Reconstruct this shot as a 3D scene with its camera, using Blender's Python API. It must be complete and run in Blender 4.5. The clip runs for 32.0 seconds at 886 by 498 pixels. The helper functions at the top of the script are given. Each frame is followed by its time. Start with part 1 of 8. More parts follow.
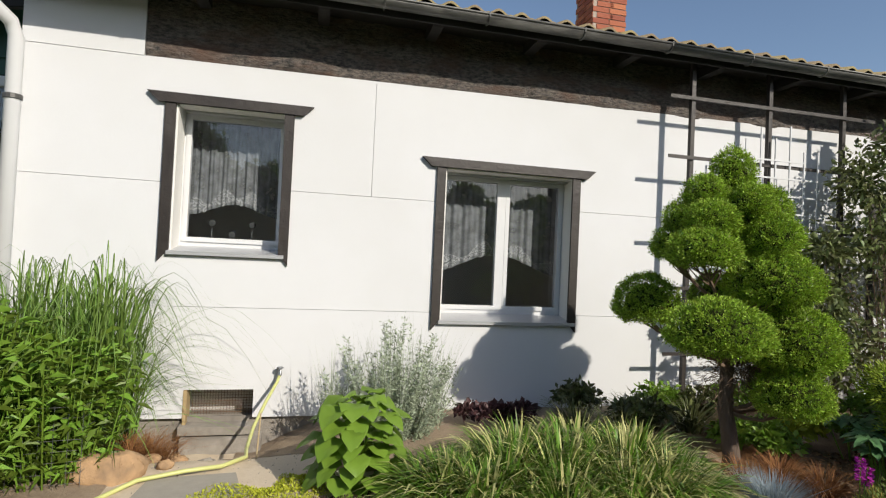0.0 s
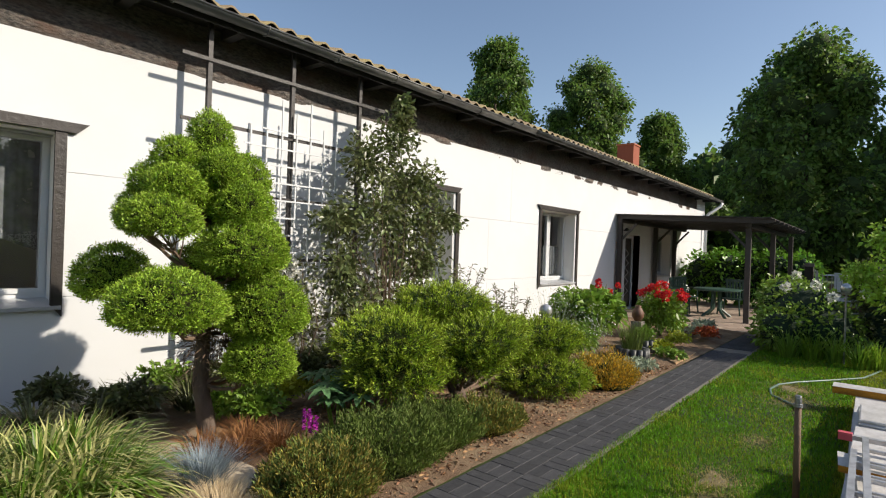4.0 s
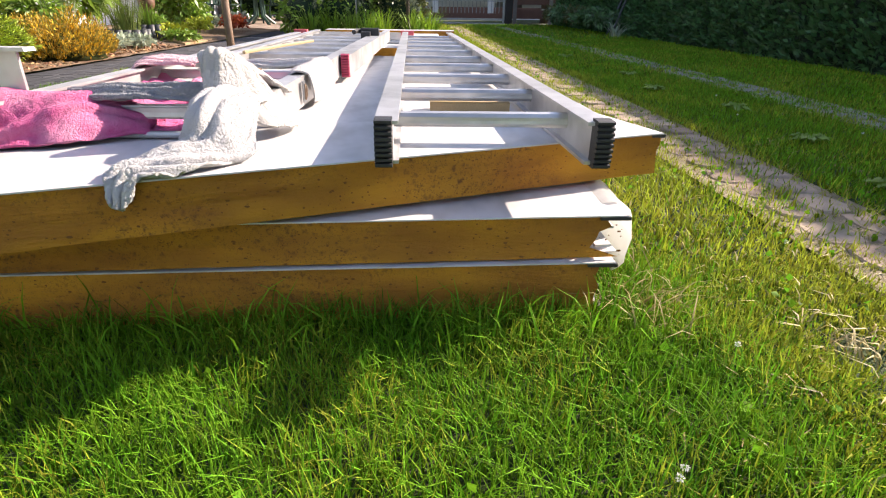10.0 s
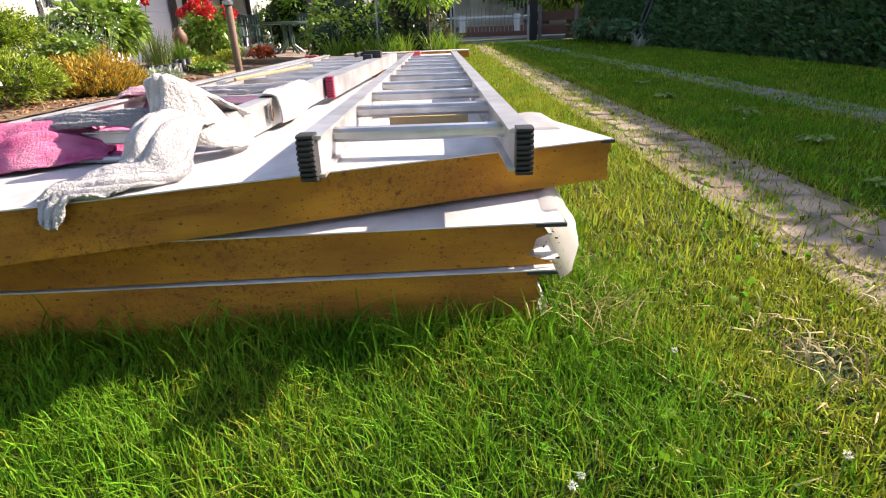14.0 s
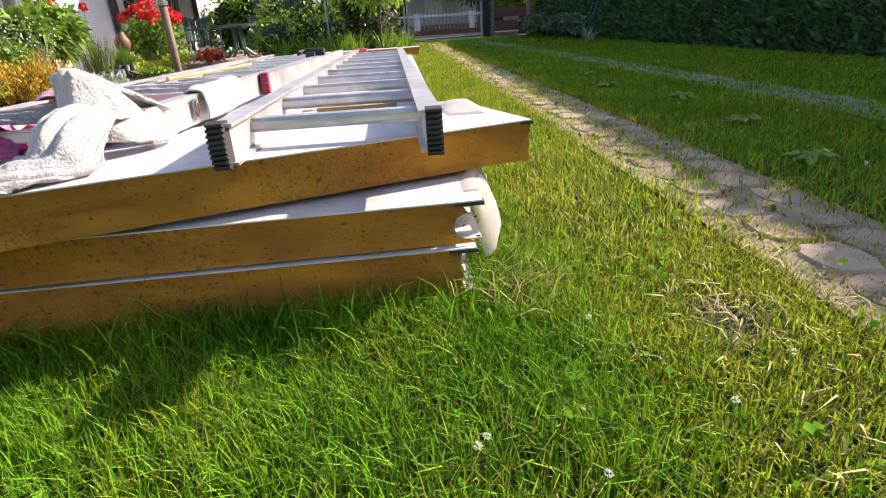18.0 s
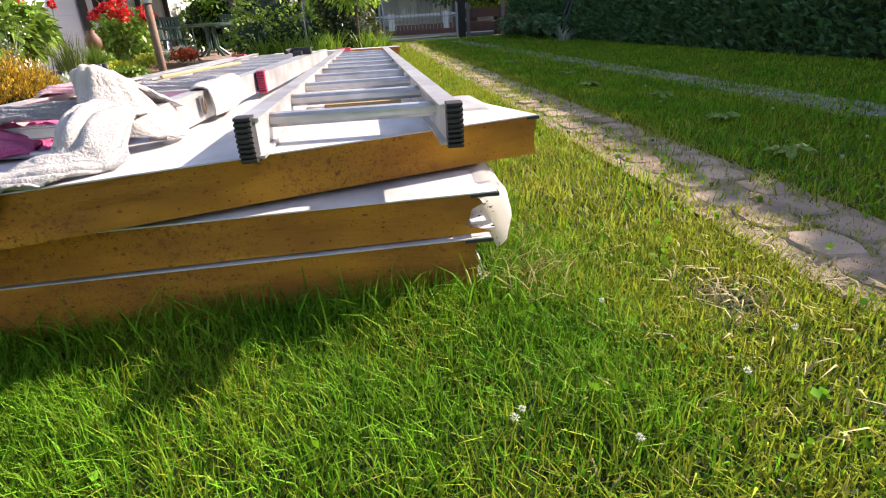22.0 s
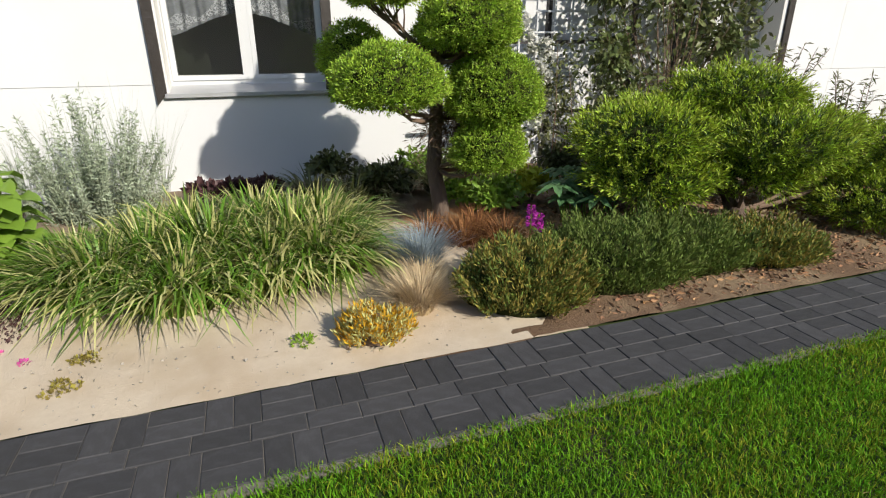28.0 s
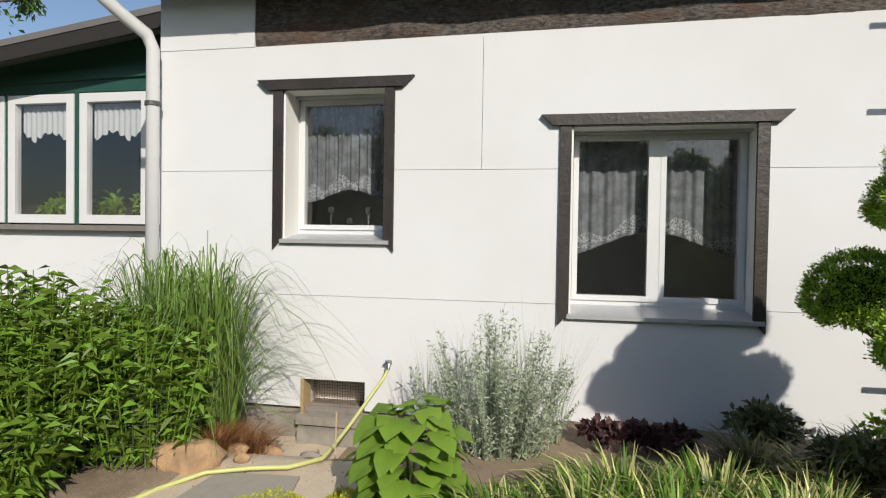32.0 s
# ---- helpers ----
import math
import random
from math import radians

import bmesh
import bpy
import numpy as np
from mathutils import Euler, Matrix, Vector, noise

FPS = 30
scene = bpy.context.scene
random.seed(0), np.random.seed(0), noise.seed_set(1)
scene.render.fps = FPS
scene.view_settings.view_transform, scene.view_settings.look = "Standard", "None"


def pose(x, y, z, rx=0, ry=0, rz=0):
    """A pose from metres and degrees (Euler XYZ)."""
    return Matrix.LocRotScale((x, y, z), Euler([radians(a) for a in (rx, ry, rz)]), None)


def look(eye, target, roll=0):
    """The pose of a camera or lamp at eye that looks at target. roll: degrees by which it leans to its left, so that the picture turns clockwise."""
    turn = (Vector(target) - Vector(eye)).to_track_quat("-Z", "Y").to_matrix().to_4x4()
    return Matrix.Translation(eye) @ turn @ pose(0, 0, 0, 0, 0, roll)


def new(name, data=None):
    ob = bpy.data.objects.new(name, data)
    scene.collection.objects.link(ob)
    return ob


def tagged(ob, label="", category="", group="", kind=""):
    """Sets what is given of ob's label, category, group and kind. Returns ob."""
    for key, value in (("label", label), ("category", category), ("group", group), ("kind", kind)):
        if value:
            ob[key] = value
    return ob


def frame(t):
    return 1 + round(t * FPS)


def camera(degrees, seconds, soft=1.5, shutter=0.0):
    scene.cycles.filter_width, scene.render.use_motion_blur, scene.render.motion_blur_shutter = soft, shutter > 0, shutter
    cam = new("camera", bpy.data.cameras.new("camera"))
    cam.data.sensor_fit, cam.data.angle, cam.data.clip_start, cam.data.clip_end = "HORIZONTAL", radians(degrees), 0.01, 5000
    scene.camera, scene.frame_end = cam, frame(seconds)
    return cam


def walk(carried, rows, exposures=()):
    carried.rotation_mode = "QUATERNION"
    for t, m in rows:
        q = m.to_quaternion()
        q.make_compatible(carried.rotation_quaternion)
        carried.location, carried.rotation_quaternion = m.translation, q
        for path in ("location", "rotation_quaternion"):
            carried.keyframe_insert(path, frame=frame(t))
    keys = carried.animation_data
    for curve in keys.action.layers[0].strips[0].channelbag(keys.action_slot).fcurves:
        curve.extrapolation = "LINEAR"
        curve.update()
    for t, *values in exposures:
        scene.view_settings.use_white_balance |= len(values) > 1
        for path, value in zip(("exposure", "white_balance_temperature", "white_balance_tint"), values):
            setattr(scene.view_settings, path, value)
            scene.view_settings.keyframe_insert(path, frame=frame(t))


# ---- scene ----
cam = camera(78.7, 32.0, 1.15)
PATH = [
    (0, (-0.044, 0.02, 1.489), (0.4239, 1.9639, 1.5314), 2.68),
    (0.5, (-0.014, -0.001, 1.49), (0.5306, 1.9228, 1.533), 2.75),
    (1, (0.073, -0.053, 1.5), (0.7416, 1.8312, 1.5465), 2.80),
    (1.5, (0.243, -0.076, 1.507), (1.0518, 1.7527, 1.5548), 2.65),
    (2, (0.351, -0.161, 1.509), (1.397, 1.5427, 1.5635), 2.71),
    (2.5, (0.485, -0.157, 1.516), (1.7398, 1.3995, 1.5727), 2.43),
    (4.5, (1.304, -0.411, 1.505), (2.9727, 0.6918, 1.5147), 2.27),
    (5, (1.514, -0.455, 1.463), (3.3388, 0.3627, 1.4704), 2.60),
    (5.5, (1.656, -0.558, 1.424), (3.5768, -0.023, 1.268), 2.98),
    (6, (1.772, -0.748, 1.401), (3.7056, -0.2828, 1.1902), 1.54),
    (6.5, (1.868, -0.803, 1.361), (3.8175, -0.6575, 0.9367), -0.03),
    (7, (1.986, -0.827, 1.183), (3.858, -0.8621, 0.4795), 1.80),
    (7.5, (2.079, -0.836, 0.852), (3.8975, -0.9191, 0.0242), 4.88),
    (8, (2.091, -0.827, 0.619), (3.8904, -0.9559, -0.2455), 4.67),
    (8.5, (2.083, -0.862, 0.511), (3.8866, -1.0016, -0.3417), 4.35),
    (9, (2.082, -0.895, 0.483), (3.903, -1.017, -0.3344), 2.46),
    (9.5, (2.085, -0.915, 0.476), (3.9073, -0.9972, -0.3441), 1.16),
    (10, (2.077, -0.94, 0.478), (3.8998, -1.0054, -0.3421), 0.86),
    (10.5, (2.073, -0.964, 0.479), (3.897, -1.0074, -0.3398), 0.31),
    (11, (2.073, -0.985, 0.477), (3.8981, -1.0206, -0.3404), -0.13),
    (11.5, (2.066, -0.994, 0.48), (3.8982, -1.0203, -0.3226), 0.28),
    (12, (2.069, -1.008, 0.474), (3.9011, -1.0293, -0.3285), 0.61),
    (12.5, (2.069, -1.021, 0.477), (3.8982, -0.9584, -0.3306), -0.21),
    (13, (2.067, -1.047, 0.474), (3.9144, -0.9506, -0.2869), -1.60),
    (13.5, (2.065, -1.076, 0.471), (3.9136, -0.9855, -0.2884), -2.55),
    (14, (2.066, -1.098, 0.468), (3.9157, -1.0298, -0.2898), -2.32),
    (14.5, (2.072, -1.12, 0.464), (3.9198, -1.0581, -0.2989), -2.25),
    (16.5, (2.057, -1.165, 0.46), (3.9048, -1.165, -0.3058), -4.01),
    (17, (2.056, -1.174, 0.451), (3.9036, -1.1966, -0.3142), -3.81),
    (17.5, (2.045, -1.173, 0.445), (3.8934, -1.2025, -0.3181), -3.95),
    (18, (2.041, -1.169, 0.444), (3.8871, -1.2209, -0.3222), -3.80),
    (18.5, (2.035, -1.166, 0.443), (3.8818, -1.2224, -0.3221), -3.96),
    (19, (2.032, -1.161, 0.442), (3.8783, -1.2275, -0.3229), -4.01),
    (19.5, (2.027, -1.151, 0.441), (3.8733, -1.2265, -0.3254), -4.09),
    (20, (2.025, -1.145, 0.439), (3.8708, -1.2456, -0.3253), -3.85),
    (20.5, (2.021, -1.131, 0.437), (3.8671, -1.2433, -0.3251), -3.72),
    (21, (2.016, -1.115, 0.438), (3.8589, -1.2326, -0.3297), -3.68),
    (21.5, (2.011, -1.108, 0.442), (3.8517, -1.2374, -0.3294), -3.56),
    (22, (2.007, -1.099, 0.445), (3.8475, -1.2381, -0.3258), -3.50),
    (22.5, (2.006, -1.089, 0.448), (3.8435, -1.2408, -0.3279), -3.49),
    (23, (2.007, -1.075, 0.454), (3.8422, -1.2333, -0.3252), -3.23),
    (23.5, (2.006, -1.059, 0.462), (3.8409, -1.2184, -0.3176), -3.07),
    (24, (2.008, -1.007, 0.474), (3.8492, -1.1202, -0.2978), -2.60),
    (24.5, (2.011, -0.928, 0.501), (3.8563, -0.9074, -0.27), -1.63),
    (25, (2.017, -0.812, 0.55), (3.8503, -0.5643, -0.2095), -1.09),
    (25.5, (1.942, -0.677, 0.695), (3.6717, -0.1038, -0.1283), -1.42),
    (27.5, (1.896, -0.264, 1.245), (2.7337, 1.3104, 0.3399), -0.74),
    (28, (1.794, -0.178, 1.33), (2.4101, 1.5833, 0.6115), -0.10),
    (28.5, (1.657, -0.089, 1.416), (1.974, 1.8381, 0.9847), -0.52),
    (29, (1.522, -0.007, 1.428), (1.5484, 1.9708, 1.134), -0.56),
    (29.5, (1.325, 0.099, 1.442), (1.2972, 2.0924, 1.277), -0.61),
    (30, (1.152, 0.198, 1.427), (1.0433, 2.1895, 1.2714), -0.96),
    (30.5, (1.134, 0.362, 1.442), (0.8745, 2.3387, 1.2837), -0.59),
    (31, (1.133, 0.486, 1.467), (0.8047, 2.4559, 1.3627), 0.64),
    (31.5, (1.052, 0.615, 1.469), (0.7104, 2.5839, 1.3857), 1.63),
    (32, (0.911, 0.73, 1.491), (0.5681, 2.6998, 1.4523), 0.91),
]
EXPOSURES = [(0, 0.0, 6650, 11), (2.5, 0.05, 6750, 11), (5, 0.50, 7000, 12), (6, 0.82, 7100, 11), (7, 1.03, 7100, 10), (8, 1.08, 7100, 12), (9, 1.43, 7150, 21), (14, 1.33, 7100, 22), (24, 1.34, 7100, 23), (25.5, 1.2, 7100, 21), (27.5, 0.42, 6700, 10), (29, 0.02, 6600, 11), (32, -0.1, 6600, 11)]
walk(cam, [(t, look(eye, target, roll)) for t, eye, target, roll in PATH], EXPOSURES)

# ---- place ----
# sun, sky
SUN = Vector((0.56, -1.0, 0.70)).normalized()
world = bpy.data.worlds.new("sky")
scene.world = world
world.use_nodes = True
wn = world.node_tree
sky = wn.nodes.new("ShaderNodeTexSky")
sky.sky_type, sky.sun_disc = "NISHITA", False
sky.sun_elevation = math.asin(SUN.z)
sky.sun_rotation = math.atan2(SUN.x, SUN.y)
sky.air_density, sky.dust_density, sky.ozone_density = 1.0, 0.9, 1.8
wn.links.new(sky.outputs[0], wn.nodes["Background"].inputs[0])
wn.nodes["Background"].inputs[1].default_value = 0.13
sun = new("sun", bpy.data.lights.new("sun", "SUN"))
sun.data.energy, sun.data.angle, sun.data.color = 4.7, radians(0.6), (1.0, 0.94, 0.83)
sun.matrix_world = look((6, -20, 16), Vector((6, -20, 16)) - SUN)

rng = np.random.default_rng(7)


# ---- mesh building ----
class Build:
    """Collects vertices and faces of one mesh."""

    def __init__(self):
        self.v, self.f = [], []

    def add(self, verts, faces):
        n = len(self.v)
        self.v.extend([tuple(p) for p in verts])
        self.f.extend([tuple(i + n for i in f) for f in faces])
        return self

    def box(self, x0, x1, y0, y1, z0, z1, m=None):
        p = [Vector((x, y, z)) for z in (z0, z1) for y in (y0, y1) for x in (x0, x1)]
        if m is not None:
            p = [m @ q for q in p]
        return self.add(p, [(0, 2, 3, 1), (4, 5, 7, 6), (0, 1, 5, 4), (2, 6, 7, 3), (0, 4, 6, 2), (1, 3, 7, 5)])

    def prism(self, outline, axis, a, b):
        """A closed outline of 2D points, drawn out along an axis from a to b."""
        n = len(outline)
        def put(u, v, w):
            return {"x": (w, u, v), "y": (u, w, v), "z": (u, v, w)}[axis]
        p = [put(u, v, a) for u, v in outline] + [put(u, v, b) for u, v in outline]
        return self.add(p, [tuple(range(n)), tuple(range(2 * n - 1, n - 1, -1))] + [(i, i + n, (i + 1) % n + n, (i + 1) % n) for i in range(n)])

    def tube(self, pts, r, seg=8, caps=True):
        """A round bar along points; r is one radius or one per point."""
        pts = [Vector(p) for p in pts]
        rs = r if isinstance(r, (list, tuple)) else [r] * len(pts)
        n0, rings = len(self.v), []
        up = None
        for i, p in enumerate(pts):
            d = (pts[min(i + 1, len(pts) - 1)] - pts[max(i - 1, 0)]).normalized()
            if up is None:
                up = d.orthogonal().normalized()
            up = (up - d * up.dot(d)).normalized()
            side = d.cross(up)
            rings.append([p + rs[i] * (math.cos(a) * up + math.sin(a) * side) for a in (2 * math.pi * k / seg for k in range(seg))])
        for ring in rings:
            self.v.extend([tuple(q) for q in ring])
        for i in range(len(pts) - 1):
            for k in range(seg):
                a, b = n0 + i * seg + k, n0 + i * seg + (k + 1) % seg
                self.f.append((a, b, b + seg, a + seg))
        if caps:
            self.f.append(tuple(n0 + k for k in reversed(range(seg))))
            self.f.append(tuple(n0 + (len(pts) - 1) * seg + k for k in range(seg)))
        return self

    def lathe(self, profile, centre=(0, 0, 0), seg=20):
        """Turns (radius, height) points round the z axis."""
        c, n0 = Vector(centre), len(self.v)
        for r, z in profile:
            for k in range(seg):
                a = 2 * math.pi * k / seg
                self.v.append((c.x + r * math.cos(a), c.y + r * math.sin(a), c.z + z))
        for i in range(len(profile) - 1):
            for k in range(seg):
                a, b = n0 + i * seg + k, n0 + i * seg + (k + 1) % seg
                self.f.append((a, b, b + seg, a + seg))
        return self

    def blob(self, c, rx, ry, rz, seg=10, rough=0.15, scale=3.0, flat=None):
        """A rounded lump with an uneven surface."""
        c, n0, rings = Vector(c), len(self.v), max(4, seg // 2 + 1)
        for i in range(rings + 1):
            th = math.pi * i / rings
            for k in range(seg):
                a = 2 * math.pi * k / seg
                d = Vector((math.sin(th) * math.cos(a), math.sin(th) * math.sin(a), math.cos(th)))
                k2 = 1 + rough * noise.noise((c + Vector((d.x * rx, d.y * ry, d.z * rz))) * scale)
                z = d.z * rz * k2
                if flat is not None:
                    z = max(z, flat)
                self.v.append((c.x + d.x * rx * k2, c.y + d.y * ry * k2, c.z + z))
        for i in range(rings):
            for k in range(seg):
                a, b = n0 + i * seg + k, n0 + i * seg + (k + 1) % seg
                self.f.append((a, a + seg, b + seg, b))
        return self

    def mesh(self, name, material, smooth=False):
        me = bpy.data.meshes.new(name)
        me.from_pydata(self.v, [], self.f)
        if material is not None:
            me.materials.append(material)
        if smooth:
            me.shade_smooth()
        me.update()
        return me


def mesh_arrays(name, verts, faces, material, smooth=False):
    """A mesh from arrays: verts (n, 3), faces (m, k)."""
    me = bpy.data.meshes.new(name)
    verts, faces = np.asarray(verts, np.float32), np.asarray(faces, np.int32)
    k = faces.shape[1]
    me.vertices.add(len(verts))
    me.vertices.foreach_set("co", verts.ravel())
    me.loops.add(faces.size)
    me.loops.foreach_set("vertex_index", faces.ravel())
    me.polygons.add(len(faces))
    me.polygons.foreach_set("loop_start", np.arange(0, faces.size, k, dtype=np.int32))
    me.polygons.foreach_set("loop_total", np.full(len(faces), k, np.int32))
    me.materials.append(material)
    me.update(calc_edges=True)
    if smooth:
        me.shade_smooth()
    return me


def part(name, b, material, parent, label="", smooth=False):
    """One mesh object under a thing or a part."""
    me = b.mesh(name, material, smooth) if isinstance(b, Build) else b
    ob = new(name, me)
    ob.parent = parent
    if label:
        ob["label"] = label
    return ob


def thing(name, label, category, group="", kind="", at=(0, 0, 0), turn=0.0):
    ob = new(name)
    ob.empty_display_size = 0.1
    ob.matrix_basis = pose(*at, 0, 0, turn)
    return tagged(ob, label, category, group, kind)


def solid(name, b, material, label, category, group="", kind="", smooth=False):
    """A top-level thing of one mesh."""
    me = b.mesh(name, material, smooth) if isinstance(b, Build) else b
    return tagged(new(name, me), label, category, group, kind)


def leaves(points, normals, size, width=0.45, droop=0.3, fold=0.18, spread=0.7, seed=1, jitter=0.35):
    """Vertices and faces of many folded leaves (two quads each) that stand on points and lean along normals."""
    r = np.random.default_rng(abs(int(seed)))
    n = len(points)
    d = np.asarray(normals, float) + r.normal(0, spread, (n, 3))
    d /= np.linalg.norm(d, axis=1, keepdims=True) + 1e-9
    side = np.cross(d, r.normal(0, 1, (n, 3)))
    side /= np.linalg.norm(side, axis=1, keepdims=True) + 1e-9
    nor = np.cross(d, side)
    L = (size * (1 + jitter * r.uniform(-1, 1, n)))[:, None]
    w = L * width * 0.5
    p = np.asarray(points, float)
    down = np.array([0, 0, -1.0])
    mid = p + d * L * 0.45
    tip = p + d * L + down * droop * L
    v = np.stack([p, mid + side * w + nor * fold * w * 2, tip, mid - side * w + nor * fold * w * 2], 1)
    base = np.arange(n)[:, None] * 4
    f = np.concatenate([base + [0, 1, 2], base + [0, 2, 3]], 0)
    return v.reshape(-1, 3), f


def blades(base, height, width, lean, seed=1, curve=0.5, segs=2, ahead=None):
    """Vertices and faces of tapering grass blades that bend over."""
    r = np.random.default_rng(seed)
    n = len(base)
    a = r.uniform(0, 2 * np.pi, n)
    out = np.stack([np.cos(a), np.sin(a), 0 * a], 1) if ahead is None else ahead
    out = out * lean[:, None]
    b = a + np.pi / 2 + r.normal(0, 0.5, n) if ahead is None else np.arctan2(ahead[:, 1], ahead[:, 0]) + np.pi / 2
    side = np.stack([np.cos(b), np.sin(b), 0 * b], 1) * (width / 2)[:, None]
    rows, up = [], np.array([0, 0, 1.0])
    for i in range(segs + 1):
        t = i / segs
        sag = 1 - curve * t * t * np.minimum(lean, 1.5)
        c = base + height[:, None] * (up * (t * sag)[:, None] + out * (t ** 1.7))
        k = 1.0 if i == 0 else (0.95 if i < segs else (0.08 if segs > 1 else 0.25))
        if segs > 2:
            k = [0.7, 1.0, 0.9, 0.6, 0.08][min(4, round(4 * t))]
        rows += [c - side * k, c + side * k]
    v = np.stack(rows, 1).reshape(-1, 3)
    m = 2 * (segs + 1)
    base_i = np.arange(n)[:, None] * m
    f = np.concatenate([base_i + [2 * i, 2 * i + 1, 2 * i + 3, 2 * i + 2] for i in range(segs)], 0)
    return v, f


def joined(pieces):
    vs, fs, n = [], [], 0
    for v, f in pieces:
        vs.append(v)
        fs.append(f + n)
        n += len(v)
    return np.concatenate(vs), np.concatenate(fs)


def shell(centre, radii, n, r, low=-1.0, inner=0.75):
    """Random points in the outer layer of an ellipsoid, with normals."""
    d = r.normal(0, 1, (int(n * 1.6) + 20, 3))
    d /= np.linalg.norm(d, axis=1, keepdims=True)
    d = d[d[:, 2] > low][:n]
    k = r.uniform(inner, 1.03, len(d))[:, None]
    lump = np.array([noise.noise(Vector(q * 2.3) + Vector(centre)) for q in d])[:, None] * 0.22 + 1
    return np.asarray(centre) + d * k * lump * np.asarray(radii), d

# ---- materials ----
def mat(name, a, b=None, scale=6.0, rough=0.7, bump=0.0, bump_scale=None, c=None, big=0.8, metal=0.0, spec=0.5, island=0.0, per_object=0.0,
        trans=0.0, detail=6.0, stretch=None, grain=0.35, coords="Object"):
    """A procedural surface: colour a to b by fine noise, stained towards c by coarse noise, with relief."""
    m = bpy.data.materials.new(name)
    m.use_nodes = True
    nt = m.node_tree
    N, L = nt.nodes, nt.links
    bs = N["Principled BSDF"]
    tc = N.new("ShaderNodeTexCoord")
    src = tc.outputs[coords]
    if stretch:
        mp = N.new("ShaderNodeMapping")
        mp.inputs["Scale"].default_value = stretch
        L.new(src, mp.inputs["Vector"])
        src = mp.outputs["Vector"]
    b = b or tuple(v * 0.7 for v in a)

    def noise_tex(s, d=detail):
        t = N.new("ShaderNodeTexNoise")
        t.inputs["Scale"].default_value, t.inputs["Detail"].default_value, t.inputs["Roughness"].default_value = s, d, 0.65
        L.new(src, t.inputs["Vector"])
        return t

    def ramp(socket, lo, hi):
        t = N.new("ShaderNodeMapRange")
        t.inputs["From Min"].default_value, t.inputs["From Max"].default_value = lo, hi
        L.new(socket, t.inputs["Value"])
        return t.outputs["Result"]

    def mix(fac, x, y):
        t = N.new("ShaderNodeMix")
        t.data_type = "RGBA"
        for sock, val in ((t.inputs[0], fac), (t.inputs[6], x), (t.inputs[7], y)):
            if isinstance(val, (int, float)):
                sock.default_value = val
            elif isinstance(val, tuple):
                sock.default_value = (*val, 1)
            else:
                L.new(val, sock)
        return t.outputs[2]

    fine = noise_tex(scale)
    col = mix(ramp(fine.outputs["Fac"], 0.5 - grain, 0.5 + grain), a, b)
    if c:
        coarse = noise_tex(big, 3.0)
        col = mix(ramp(coarse.outputs["Fac"], 0.45, 0.72), col, c)
    for kind, amount in (("Random Per Island", island), ("Random", per_object)):
        if amount:
            g = N.new("ShaderNodeNewGeometry" if kind != "Random" else "ShaderNodeObjectInfo")
            h = N.new("ShaderNodeHueSaturation")
            mr = N.new("ShaderNodeMapRange")
            mr.inputs["To Min"].default_value, mr.inputs["To Max"].default_value = 1 - amount, 1 + amount
            L.new(g.outputs[kind], mr.inputs["Value"])
            L.new(mr.outputs["Result"], h.inputs["Value"])
            hr = N.new("ShaderNodeMapRange")
            hr.inputs["To Min"].default_value, hr.inputs["To Max"].default_value = 0.5 - 0.03 * amount, 0.5 + 0.03 * amount
            L.new(g.outputs[kind], hr.inputs["Value"])
            L.new(hr.outputs["Result"], h.inputs["Hue"])
            L.new(col, h.inputs["Color"])
            col = h.outputs["Color"]
    L.new(col, bs.inputs["Base Color"])
    bs.inputs["Roughness"].default_value, bs.inputs["Metallic"].default_value = rough, metal
    bs.inputs["Specular IOR Level"].default_value = spec
    if bump:
        t = noise_tex(bump_scale or scale * 3)
        bp = N.new("ShaderNodeBump")
        bp.inputs["Strength"].default_value, bp.inputs["Distance"].default_value = bump, 0.02
        L.new(t.outputs["Fac"], bp.inputs["Height"])
        L.new(bp.outputs["Normal"], bs.inputs["Normal"])
    if trans:
        ts = N.new("ShaderNodeBsdfTranslucent")
        ms = N.new("ShaderNodeMixShader")
        ms.inputs[0].default_value = trans
        L.new(col, ts.inputs["Color"])
        L.new(bs.outputs[0], ms.inputs[1])
        L.new(ts.outputs[0], ms.inputs[2])
        L.new(ms.outputs[0], N["Material Output"].inputs[0])
    return m


def leaf(name, a, b, island=0.35, rough=0.45, trans=0.3, scale=4.0, spec=0.4):
    return mat(name, a, b, scale=scale, rough=rough, island=island, trans=trans, spec=spec)


def glass(name, tint=(0.9, 0.95, 1.0), rough=0.0):
    m = bpy.data.materials.new(name)
    m.use_nodes = True
    N, L = m.node_tree.nodes, m.node_tree.links
    gl, tr, fr, mx = N.new("ShaderNodeBsdfGlossy"), N.new("ShaderNodeBsdfTransparent"), N.new("ShaderNodeFresnel"), N.new("ShaderNodeMixShader")
    gl.inputs["Roughness"].default_value = rough
    tr.inputs["Color"].default_value = (*tint, 1)
    fr.inputs["IOR"].default_value = 2.0
    L.new(fr.outputs[0], mx.inputs[0])
    L.new(tr.outputs[0], mx.inputs[1])
    L.new(gl.outputs[0], mx.inputs[2])
    L.new(mx.outputs[0], N["Material Output"].inputs[0])
    return m


